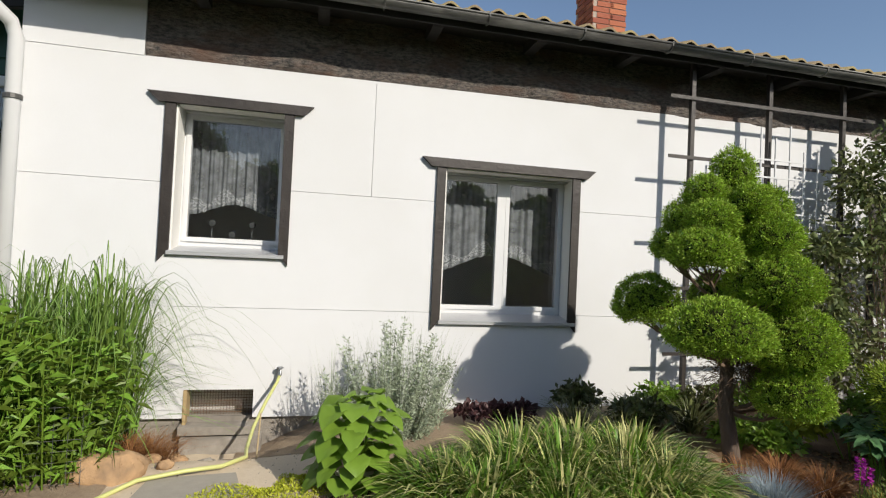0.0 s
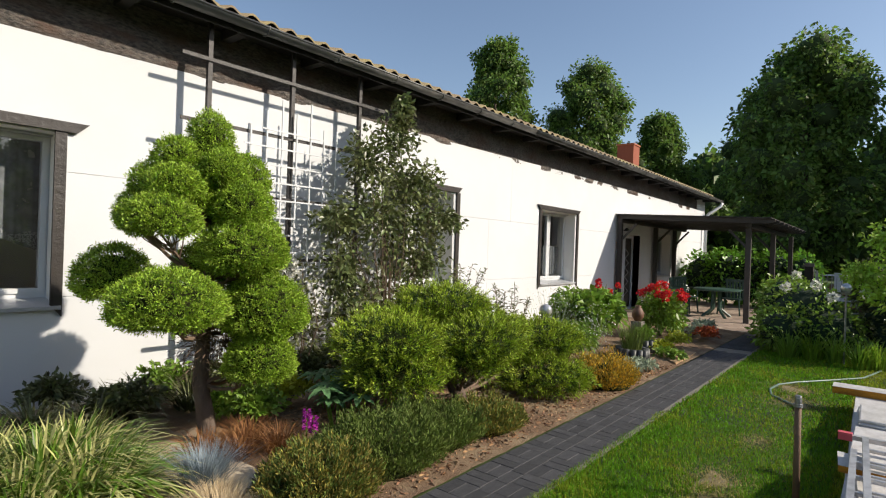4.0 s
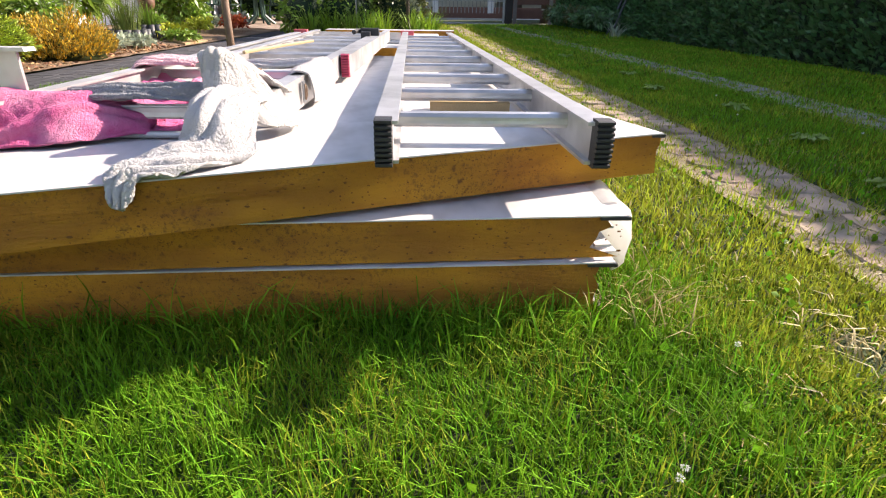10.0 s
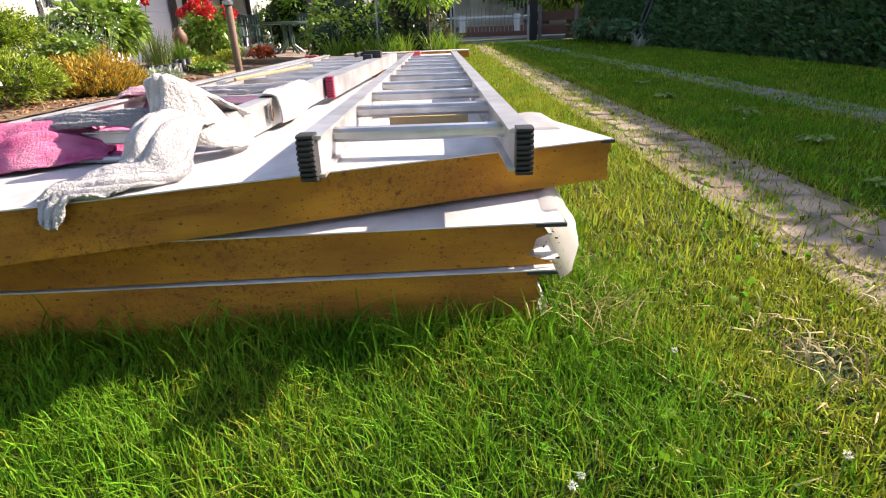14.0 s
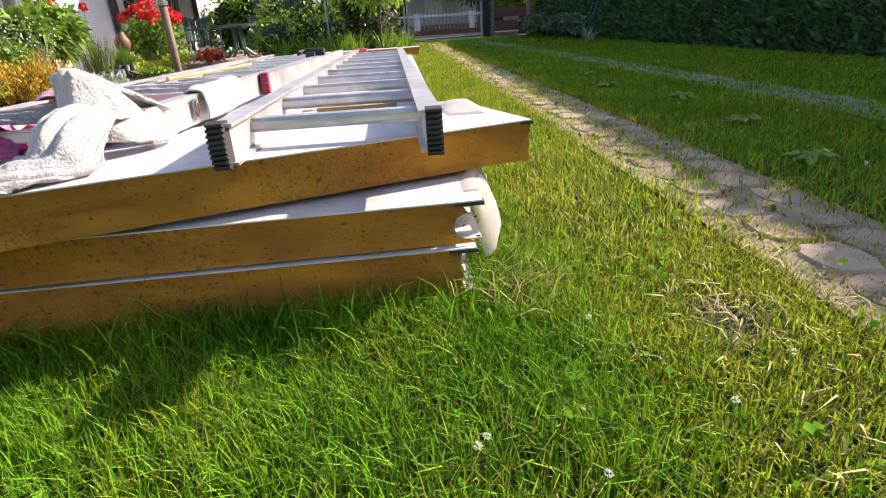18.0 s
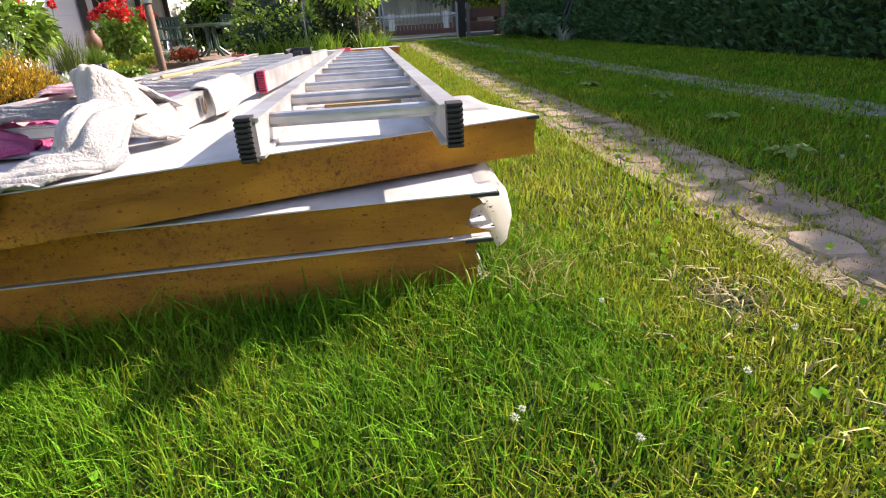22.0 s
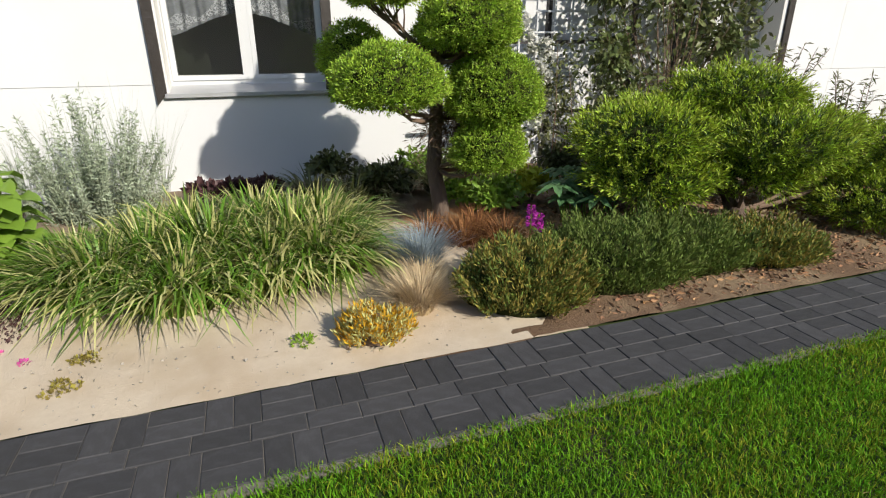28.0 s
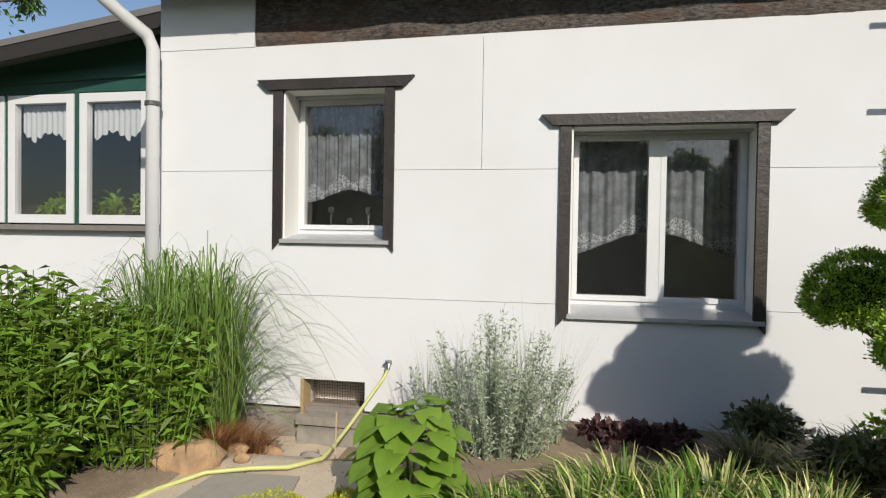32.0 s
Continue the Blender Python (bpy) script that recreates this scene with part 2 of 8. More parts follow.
def sheer(name, colour, scale, lo, hi):
    """Thin cloth that lets part of the light straight through, by a woven or lace pattern."""
    m = mat(name, colour, tuple(v * 0.8 for v in colour), 30, 0.9, trans=0.35)
    N, L = m.node_tree.nodes, m.node_tree.links
    out = N["Material Output"]
    cloth = out.inputs[0].links[0].from_socket
    tc, ns, mr, tr, mx = N.new("ShaderNodeTexCoord"), N.new("ShaderNodeTexNoise"), N.new("ShaderNodeMapRange"), N.new("ShaderNodeBsdfTransparent"), N.new("ShaderNodeMixShader")
    ns.inputs["Scale"].default_value = scale
    mr.inputs["From Min"].default_value, mr.inputs["From Max"].default_value = lo, hi
    mr.inputs["To Min"].default_value, mr.inputs["To Max"].default_value = 0.25, 0.9
    L.new(tc.outputs["Object"], ns.inputs["Vector"])
    L.new(ns.outputs["Fac"], mr.inputs["Value"])
    L.new(mr.outputs[0], mx.inputs[0])
    L.new(tr.outputs[0], mx.inputs[1])
    L.new(cloth, mx.inputs[2])
    L.new(mx.outputs[0], out.inputs[0])
    return m


def foam_edge():
    """Sawn foam: yellow-brown, brushed along the cut, with brown stains and scattered burnt spots."""
    m = mat("foam_edge", (0.64, 0.29, 0.014), (0.46, 0.175, 0.008), 9, 0.75, 0.45, 140, c=(0.30, 0.105, 0.008), big=6.0, grain=0.22, stretch=(1, 0.45, 1.6))
    N, L = m.node_tree.nodes, m.node_tree.links
    bs, tc = N["Principled BSDF"], N.new("ShaderNodeTexCoord")
    col = bs.inputs["Base Color"].links[0].from_socket
    for size, low, high, lo, hi, tone in ((70, 0.05, 0.40, 0.46, 0.66, (0.17, 0.06, 0.008)), (150, 0.05, 0.42, 0.42, 0.62, (0.15, 0.055, 0.008))):
        wob, vo, ns = N.new("ShaderNodeTexNoise"), N.new("ShaderNodeTexVoronoi"), N.new("ShaderNodeTexNoise")
        wob.inputs["Scale"].default_value, ns.inputs["Scale"].default_value, vo.inputs["Scale"].default_value = size * 1.5, 7.0, size
        vm = N.new("ShaderNodeMixRGB")
        vm.inputs[0].default_value = 0.02
        L.new(tc.outputs["Object"], wob.inputs["Vector"])
        L.new(tc.outputs["Object"], ns.inputs["Vector"])
        L.new(tc.outputs["Object"], vm.inputs[1])
        L.new(wob.outputs["Color"], vm.inputs[2])
        L.new(vm.outputs[0], vo.inputs["Vector"])
        dot, gate_, mul, mx = N.new("ShaderNodeMapRange"), N.new("ShaderNodeMapRange"), N.new("ShaderNodeMath"), N.new("ShaderNodeMixRGB")
        dot.inputs["From Min"].default_value, dot.inputs["From Max"].default_value = high, low
        gate_.inputs["From Min"].default_value, gate_.inputs["From Max"].default_value = lo, hi
        mul.operation = "MULTIPLY"
        L.new(vo.outputs["Distance"], dot.inputs["Value"])
        L.new(ns.outputs["Fac"], gate_.inputs["Value"])
        L.new(dot.outputs[0], mul.inputs[0])
        L.new(gate_.outputs[0], mul.inputs[1])
        L.new(mul.outputs[0], mx.inputs[0])
        L.new(col, mx.inputs[1])
        mx.inputs[2].default_value = (*tone, 1)
        col = mx.outputs[0]
    L.new(col, bs.inputs["Base Color"])
    return m


M = {
    "facade": mat("facade_board", (0.655, 0.667, 0.685), (0.63, 0.64, 0.655), 3.0, 0.85, 0.05, 60, c=(0.61, 0.618, 0.625), big=0.6),
    "joint": mat("joint", (0.66, 0.66, 0.64), None, 8, 0.9),
    "bitumen": mat("bitumen_board", (0.018, 0.016, 0.016), (0.15, 0.125, 0.105), 30, 0.40, 1.0, 36, c=(0.085, 0.045, 0.028), big=4.0, grain=0.13, stretch=(0.6, 1, 1.6)),
    "darkwood": mat("dark_wood", (0.012, 0.009, 0.008), (0.030, 0.023, 0.019), 16, 0.5, 0.35, 50, stretch=(0.35, 1, 0.35), c=(0.040, 0.033, 0.029), big=5),
    "soffit": mat("soffit_wood", (0.014, 0.012, 0.011), (0.022, 0.019, 0.017), 10, 0.8, 0.1, 40),
    "pergola": mat("pergola_wood", (0.030, 0.026, 0.024), (0.055, 0.047, 0.042), 10, 0.6, 0.2, 40),
    "white": mat("white_plastic", (0.64, 0.65, 0.66), (0.60, 0.61, 0.62), 5, 0.35, 0.0),
    "sill": mat("grey_sill", (0.50, 0.51, 0.52), (0.42, 0.43, 0.45), 9, 0.35, 0.05, metal=0.3),
    "reveal": mat("reveal", (0.78, 0.77, 0.74), (0.72, 0.71, 0.68), 5, 0.85, 0.05),
    "glass": glass("window_glass"),
    "curtain": sheer("net_curtain", (0.46, 0.48, 0.50), 12, 0.1, 0.9),
    "lace_hem": sheer("lace_hem", (0.62, 0.63, 0.64), 70, 0.42, 0.56),
    "room": mat("pale_room", (0.78, 0.76, 0.72), (0.72, 0.70, 0.66), 2, 0.9),
    "tile": mat("roof_tile", (0.16, 0.125, 0.085), (0.28, 0.21, 0.12), 12, 0.85, 0.4, 40, c=(0.30, 0.25, 0.10), big=2.5),
    "gutter": mat("zinc_gutter", (0.12, 0.12, 0.115), (0.06, 0.06, 0.057), 7, 0.5, 0.1, metal=0.4, c=(0.24, 0.235, 0.22), big=4, stretch=(0.5, 1, 3)),
    "brick": mat("chimney_brick", (0.38, 0.12, 0.06), (0.30, 0.09, 0.05), 20, 0.85, 0.3, 60, per_object=0.25),
    "mortar": mat("mortar", (0.45, 0.38, 0.32), None, 30, 0.95, 0.3),
    "green": mat("green_boards", (0.012, 0.06, 0.045), (0.02, 0.08, 0.06), 6, 0.5, 0.1),
    "lawn": mat("lawn_soil", (0.040, 0.074, 0.012), (0.022, 0.040, 0.008), 30, 0.95, 0.6, 90, c=(0.05, 0.045, 0.02), big=3.0),
    "grass": leaf("grass_blades", (0.16, 0.25, 0.013), (0.40, 0.40, 0.045), 0.6, 0.6, 0.34, 5.0, 0.08),
    "grass_lush": leaf("lush_grass_blades", (0.06, 0.19, 0.010), (0.20, 0.37, 0.02), 0.6, 0.6, 0.32, 7.0, 0.08),
    "bare_soil": mat("sandy_soil", (0.36, 0.29, 0.18), (0.24, 0.19, 0.11), 40, 0.95, 0.7, 120, c=(0.16, 0.14, 0.06), big=5),
    "straw": leaf("dry_grass", (0.42, 0.33, 0.12), (0.33, 0.27, 0.09), 0.3, 0.6, 0.25, 2),
    "sand": mat("sand", (0.60, 0.51, 0.39), (0.52, 0.43, 0.32), 40, 0.95, 0.35, 120, c=(0.45, 0.35, 0.24), big=2.2),
    "mulch": mat("mulch_soil", (0.12, 0.065, 0.035), (0.22, 0.14, 0.08), 45, 0.95, 0.8, 70, c=(0.30, 0.22, 0.13), big=2.0),
    "chip": mat("bark_chip", (0.24, 0.11, 0.05), (0.42, 0.25, 0.14), 30, 0.9, island=0.5),
    "paver": mat("dark_paver", (0.031, 0.030, 0.032), (0.050, 0.049, 0.051), 55, 0.75, 0.25, 160, c=(0.058, 0.058, 0.062), big=3.0, per_object=0.22, island=0.22, coords="Generated"),
    "joint_sand": mat("joint_sand", (0.24, 0.215, 0.18), (0.15, 0.135, 0.115), 60, 0.95, 0.4),
    "terrace": mat("terrace_paver", (0.36, 0.27, 0.20), (0.26, 0.20, 0.16), 12, 0.85, 0.2, 60, island=0.2),
    "stone": mat("drive_stone", (0.40, 0.305, 0.23), (0.30, 0.225, 0.165), 30, 0.95, 0.4, 90, spec=0.15, c=(0.22, 0.19, 0.13), big=5.0, per_object=0.25),
    "drive_grey": mat("drive_stone_grey", (0.21, 0.20, 0.17), (0.28, 0.26, 0.22), 30, 0.95, 0.4, 90, spec=0.15, island=0.25),
    "foam": foam_edge(),
    "foil": mat("white_foil", (0.72, 0.72, 0.70), (0.64, 0.64, 0.62), 20, 0.35, 0.1, 40, trans=0.5),
    "sheet": mat("white_sheet_metal", (0.62, 0.605, 0.59), (0.54, 0.525, 0.51), 9, 0.5, 0.05, 30, c=(0.42, 0.405, 0.38), big=5.0, stretch=(1, 1.8, 1)),
    "alu": mat("aluminium", (0.62, 0.61, 0.60), (0.50, 0.49, 0.485), 14, 0.40, 0.06, 60, metal=0.55, c=(0.36, 0.355, 0.35), big=7),
    "black": mat("black_rubber", (0.018, 0.018, 0.018), (0.03, 0.03, 0.03), 20, 0.6, 0.1),
    "red": mat("red_plastic", (0.42, 0.035, 0.09), (0.33, 0.03, 0.07), 8, 0.5),
    "pinkred": mat("faded_red_plastic", (0.62, 0.10, 0.12), (0.55, 0.08, 0.10), 8, 0.5),
    # pale blotches in the pink paint the sunlit parts of the cloth
    "pink": mat("pink_towel", (0.66, 0.06, 0.24), (0.76, 0.20, 0.38), 110, 0.95, 0.7, 300, c=(0.78, 0.36, 0.48), big=7),
    "pinkpale": mat("pale_pink_towel", (0.70, 0.50, 0.51), (0.66, 0.36, 0.41), 60, 0.95, 0.6, 220),
    "towel": mat("white_towel", (0.64, 0.62, 0.59), (0.55, 0.53, 0.50), 110, 0.95, 0.6, 320, c=(0.52, 0.49, 0.46), big=9),
    "rag": mat("weathered_rag", (0.24, 0.245, 0.26), (0.42, 0.42, 0.43), 30, 0.95, 0.8, 160),
    "pit": mat("foam_pit", (0.16, 0.055, 0.010), (0.24, 0.095, 0.016), 30, 0.9),
    "greycloth": mat("grey_towel", (0.66, 0.645, 0.62), (0.54, 0.53, 0.52), 120, 0.95, 0.7, 300, c=(0.42, 0.42, 0.42), big=7),
    "rust": mat("brown_post", (0.13, 0.075, 0.04), (0.20, 0.12, 0.07), 18, 0.7, 0.3, 60),
    "bark": mat("bark", (0.085, 0.058, 0.042), (0.15, 0.11, 0.085), 22, 0.9, 0.8, 50, stretch=(1, 1, 0.3)),
    "twig": mat("twig", (0.14, 0.09, 0.06), (0.20, 0.14, 0.10), 20, 0.9),
    "hose": mat("garden_hose", (0.55, 0.56, 0.22), (0.48, 0.50, 0.18), 12, 0.45),
    "hosegreen": mat("green_hose", (0.10, 0.17, 0.14), (0.14, 0.21, 0.18), 12, 0.45),
    "sandstone": mat("sandstone", (0.50, 0.32, 0.17), (0.38, 0.24, 0.13), 12, 0.9, 0.5, 40, c=(0.22, 0.15, 0.09), big=5),
    "slab": mat("grey_slab", (0.36, 0.33, 0.28), (0.28, 0.26, 0.22), 15, 0.9, 0.25, 60),
    "concrete": mat("concrete", (0.34, 0.31, 0.27), (0.24, 0.22, 0.19), 14, 0.95, 0.5, 40, c=(0.17, 0.15, 0.13), big=3),
    "steel": mat("steel", (0.32, 0.33, 0.34), (0.24, 0.25, 0.26), 12, 0.4, metal=0.8),
    "plasticgrey": mat("grey_plastic", (0.055, 0.058, 0.058), (0.038, 0.04, 0.04), 12, 0.5),
    "spruce": leaf("spruce_needles", (0.22, 0.36, 0.030), (0.40, 0.54, 0.060), 0.45, 0.5, 0.2),
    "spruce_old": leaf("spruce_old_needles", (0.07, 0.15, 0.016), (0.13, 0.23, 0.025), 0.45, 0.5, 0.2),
    # old growth, toned darker still to paint the shaded gaps between layers
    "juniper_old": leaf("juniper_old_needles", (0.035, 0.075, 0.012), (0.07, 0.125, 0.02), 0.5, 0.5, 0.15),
    # near-black colour that paints in the shade deep inside pads and heather mounds
    "core_shade": mat("painted_core_shade", (0.016, 0.030, 0.008), (0.034, 0.030, 0.012), 12, 1.0, spec=0.05),
    "juniper": leaf("juniper_needles", (0.18, 0.29, 0.020), (0.42, 0.50, 0.040), 0.6, 0.55, 0.12),
    "bigtree": leaf("tree_leaves", (0.10, 0.18, 0.034), (0.16, 0.25, 0.048), 0.5, 0.5, 0.45, 0.5),
    "lighttree": leaf("light_tree_leaves", (0.28, 0.46, 0.045), (0.38, 0.54, 0.08), 0.35, 0.45, 0.35),
    "hedge": leaf("hedge_needles", (0.036, 0.112, 0.036), (0.062, 0.15, 0.05), 0.5, 0.5, 0.15),
    # near-black filler colour: the shade inside hedge and shrubs, painted
    "thicket_shade": mat("painted_thicket_shade", (0.008, 0.024, 0.010), (0.014, 0.034, 0.014), 8, 0.95, 0.8, 20),
    "shrub_leaf": leaf("bronze_green_leaves", (0.09, 0.15, 0.04), (0.19, 0.18, 0.08), 0.6, 0.35, 0.3),
    "dark_leaf": leaf("dark_shrub_leaves", (0.07, 0.105, 0.03), (0.14, 0.13, 0.055), 0.5, 0.4, 0.2),
    "hellebore": leaf("hellebore_leaves", (0.075, 0.17, 0.065), (0.11, 0.21, 0.09), 0.3, 0.4, 0.15),
    "rustred": leaf("rust_red_flowers", (0.45, 0.10, 0.03), (0.36, 0.07, 0.03), 0.35, 0.6, 0.2),
    "laurel": leaf("laurel_leaves", (0.13, 0.30, 0.03), (0.20, 0.40, 0.05), 0.4, 0.3, 0.25),
    "mid_leaf": leaf("garden_leaves", (0.14, 0.25, 0.03), (0.22, 0.34, 0.045), 0.4, 0.45, 0.3),
    "bright_leaf": leaf("bright_leaves", (0.19, 0.33, 0.03), (0.28, 0.42, 0.04), 0.3, 0.45, 0.35),
    "heather": leaf("heather_green", (0.085, 0.135, 0.025), (0.16, 0.21, 0.038), 0.45, 0.7, 0.2),
    "heather_y": leaf("heather_yellow", (0.30, 0.26, 0.045), (0.22, 0.17, 0.04), 0.4, 0.7, 0.2),
    "orange": leaf("orange_heather", (0.72, 0.40, 0.025), (0.52, 0.33, 0.035), 0.4, 0.6, 0.25),
    "silver": leaf("silver_leaves", (0.40, 0.45, 0.34), (0.30, 0.36, 0.24), 0.35, 0.7, 0.25),
    "miscanthus": leaf("tall_grass", (0.13, 0.23, 0.045), (0.21, 0.32, 0.07), 0.35, 0.45, 0.3),
    "sedge": leaf("striped_grass", (0.07, 0.155, 0.016), (0.18, 0.29, 0.035), 0.55, 0.4, 0.3),
    "sedge_y": leaf("cream_blades", (0.46, 0.46, 0.16), (0.62, 0.60, 0.28), 0.35, 0.4, 0.3),
    "fescue": leaf("blue_fescue", (0.30, 0.36, 0.39), (0.20, 0.25, 0.28), 0.3, 0.6, 0.2),
    "tan": leaf("dry_tuft", (0.62, 0.50, 0.33), (0.48, 0.36, 0.21), 0.3, 0.8, 0.2),
    "rustleaf": leaf("rust_ferns", (0.30, 0.13, 0.045), (0.22, 0.10, 0.04), 0.4, 0.8, 0.2),
    "purpleleaf": leaf("purple_leaves", (0.055, 0.026, 0.030), (0.085, 0.04, 0.04), 0.4, 0.5, 0.2),
    "sedum": leaf("yellow_sedum", (0.38, 0.42, 0.03), (0.46, 0.48, 0.05), 0.25, 0.6, 0.2),
    "rosered": leaf("red_petals", (0.60, 0.012, 0.02), (0.72, 0.03, 0.04), 0.3, 0.6, 0.25),
    "petalwhite": leaf("white_petals", (0.80, 0.80, 0.76), (0.72, 0.72, 0.66), 0.1, 0.6, 0.3),
    "petalpink": leaf("pink_petals", (0.62, 0.12, 0.32), (0.55, 0.08, 0.35), 0.3, 0.6, 0.25),
    "petalpurple": leaf("purple_petals", (0.40, 0.03, 0.36), (0.50, 0.05, 0.40), 0.3, 0.6, 0.25),
    "grass_far": mat("far_ground", (0.075, 0.12, 0.03), (0.06, 0.09, 0.025), 2, 0.95),
    "road": mat("road", (0.42, 0.41, 0.38), (0.34, 0.33, 0.30), 8, 0.9),
    "farhouse": mat("far_house", (0.55, 0.53, 0.50), (0.5, 0.48, 0.46), 3, 0.9),
    "fartile": mat("far_roof", (0.16, 0.15, 0.15), (0.10, 0.10, 0.10), 3, 0.8),
    "weathered": mat("weathered_wood", (0.22, 0.20, 0.18), (0.14, 0.13, 0.12), 14, 0.8, 0.3, 40),
    "lamp": mat("lamp_globe", (0.55, 0.56, 0.56), (0.5, 0.5, 0.5), 4, 0.15, metal=0.5),
    # near-black colour standing in for the unlit veranda interior
    "room_shade": mat("painted_veranda_shade", (0.02, 0.02, 0.02), (0.012, 0.012, 0.012), 2, 0.9),
    "bushleaf": leaf("bush_leaves", (0.11, 0.20, 0.025), (0.19, 0.30, 0.035), 0.5, 0.45, 0.3),
    # darker copy of the leaf green, painting shade inside the crowns
    "crown_shade": mat("painted_crown_shade", (0.045, 0.075, 0.018), (0.03, 0.05, 0.014), 1.5, 0.95, 0.8, 4),
    "soil": mat("bed_soil", (0.25, 0.18, 0.12), (0.38, 0.30, 0.21), 40, 0.95, 0.7, 80, c=(0.16, 0.115, 0.075), big=2.5),
    "lace": mat("white_lace", (0.75, 0.75, 0.74), (0.6, 0.6, 0.6), 40, 0.9, trans=0.3),
    "greenplastic": mat("green_plastic", (0.030, 0.075, 0.055), (0.022, 0.06, 0.045), 8, 0.45),
    "thuja": leaf("golden_thuja", (0.22, 0.31, 0.035), (0.30, 0.38, 0.05), 0.45, 0.5, 0.4),
    "thujadark": leaf("dark_thuja", (0.05, 0.12, 0.025), (0.075, 0.16, 0.035), 0.4, 0.5, 0.15),
    "redboard": mat("red_brown_boards", (0.16, 0.07, 0.05), (0.11, 0.055, 0.04), 8, 0.8, 0.2),
    "clay": mat("brown_clay", (0.20, 0.095, 0.055), (0.13, 0.065, 0.04), 14, 0.6, 0.15),
    "board": mat("wood_offcut", (0.45, 0.34, 0.18), (0.36, 0.26, 0.13), 14, 0.75, 0.2, stretch=(0.3, 1, 1)),
}

# ---- ground ----
WALL = 5.06


def sheet(name, x0, x1, y0, y1, step, height, material, label, category):
    nx, ny = max(2, int((x1 - x0) / step) + 1), max(2, int((y1 - y0) / step) + 1)
    xs, ys = np.linspace(x0, x1, nx), np.linspace(y0, y1, ny)
    v = [(x, y, height(x, y)) for y in ys for x in xs]
    f = [(j * nx + i, j * nx + i + 1, (j + 1) * nx + i + 1, (j + 1) * nx + i) for j in range(ny - 1) for i in range(nx - 1)]
    me = mesh_arrays(name, v, f, material, True)
    return tagged(new(name, me), label, category, "", "structure")


def lawn_z(x, y):
    return 0.012 * noise.noise(Vector((x * 0.9, y * 0.9, 0))) - 0.006


def bed_z(x, y):
    rise = min(max((y - 1.85) / 0.9, 0), 1)
    k, q = min(max((y - 3.9) / 0.9, 0), 1), min(max((0.25 - x) / 0.7, 0), 1)
    dip = 0.33 * k * k * (3 - 2 * k) * q
    return 0.012 - dip + 0.05 * rise + 0.03 * noise.noise(Vector((x * 1.3, y * 1.3, 4))) * rise + 0.008 * noise.noise(Vector((x * 6, y * 6, 4)))


gx, gy = (-300, -120, -40, -4.2, -4.0, 1.0, 1.2, 40, 120, 300, 500), (-300, -120, -40, 3.8, 4.0, 5.6, 5.8, 40, 120, 300)
tagged(new("ground", mesh_arrays("ground", [(x, y, -0.62 if -4.1 < x < 1.1 and 3.9 < y < 5.7 else -0.12) for y in gy for x in gx],
       [(j * 11 + i, j * 11 + i + 1, j * 11 + i + 12, j * 11 + i + 11) for j in range(9) for i in range(10)], M["grass_far"])), "wide flat green ground round the garden", "ground", kind="structure")
sheet("lawn", -8, 27, -12, 1.262, 0.25, lawn_z, M["lawn"], "green lawn soil with bare sandy patches", "lawn")
sheet("sand_bed", -9, 3.25, 1.80, 5.3, 0.08, bed_z, M["sand"], "pale sandy soil of the flower bed", "flower bed")
sheet("soil_bed", -4.5, -0.8, 2.3, 5.3, 0.06, lambda x, y: bed_z(x, y) + (0.007 if x < -1.2 + 0.3 * noise.noise(Vector((y * 3, 7, 0))) else -0.03), M["soil"], "brown littered soil under the leafy plants", "flower bed")
sheet("soil_bed", -0.6, 3.3, 3.25, 5.3, 0.06, lambda x, y: bed_z(x, y) + (0.007 if y > 3.55 + 0.25 * noise.noise(Vector((x * 2.2, 4, 0))) + (0.5 if x < 0.1 else 0) else -0.03), M["soil"], "dark crumbly soil at the foot of the wall", "flower bed")
sheet("mulch_bed", 2.4, 13.4, 1.80, 5.3, 0.08, lambda x, y: bed_z(x, y) + (0.009 if x > 3.0 + 0.45 * noise.noise(Vector((y * 4, 1, 0))) + 0.2 * noise.noise(Vector((y * 13, 2, 0))) else -0.03), M["mulch"], "bark mulch and brown soil of the planting bed", "flower bed")
sheet("terrace_base", 13.3, 25, 1.30, 5.3, 0.5, lambda x, y: 0.012, M["joint_sand"], "sand joints under the terrace paving", "terrace")

# ---- house ----
house = thing("house", "long low white house with dark roof edge and timber-trimmed windows", "house", kind="structure")
END = 23.3
# openings in the front wall: x0, x1, z0, z1
OPEN = [(-1.235, -0.315, 1.43, 2.74), (1.165, 2.545, 0.88, 2.385), (6.42, 7.90, 0.86, 2.40), (10.78, 12.30, 0.82, 2.37), (15.33, 16.42, 0.05, 2.05), (17.9, 19.2, 0.86, 2.2), (-1.06, -0.49, -0.02, 0.275)]
LEFT = -2.42


def free_cells(x0, x1, z0, z1):
    """Boxes that fill the stretch of wall but for the openings."""
    xs = sorted({x0, x1} | {x for o in OPEN for x in o[:2] if x0 < x < x1})
    out = []
    for a, b in zip(xs, xs[1:]):
        zs = sorted({z0, z1} | {z for o in OPEN if o[0] < b and o[1] > a for z in o[2:] if z0 < z < z1})
        for c, d in zip(zs, zs[1:]):
            if not any(o[0] < (a + b) / 2 < o[1] and o[2] < (c + d) / 2 < o[3] for o in OPEN):
                out.append((a, b, c, d))
    return out


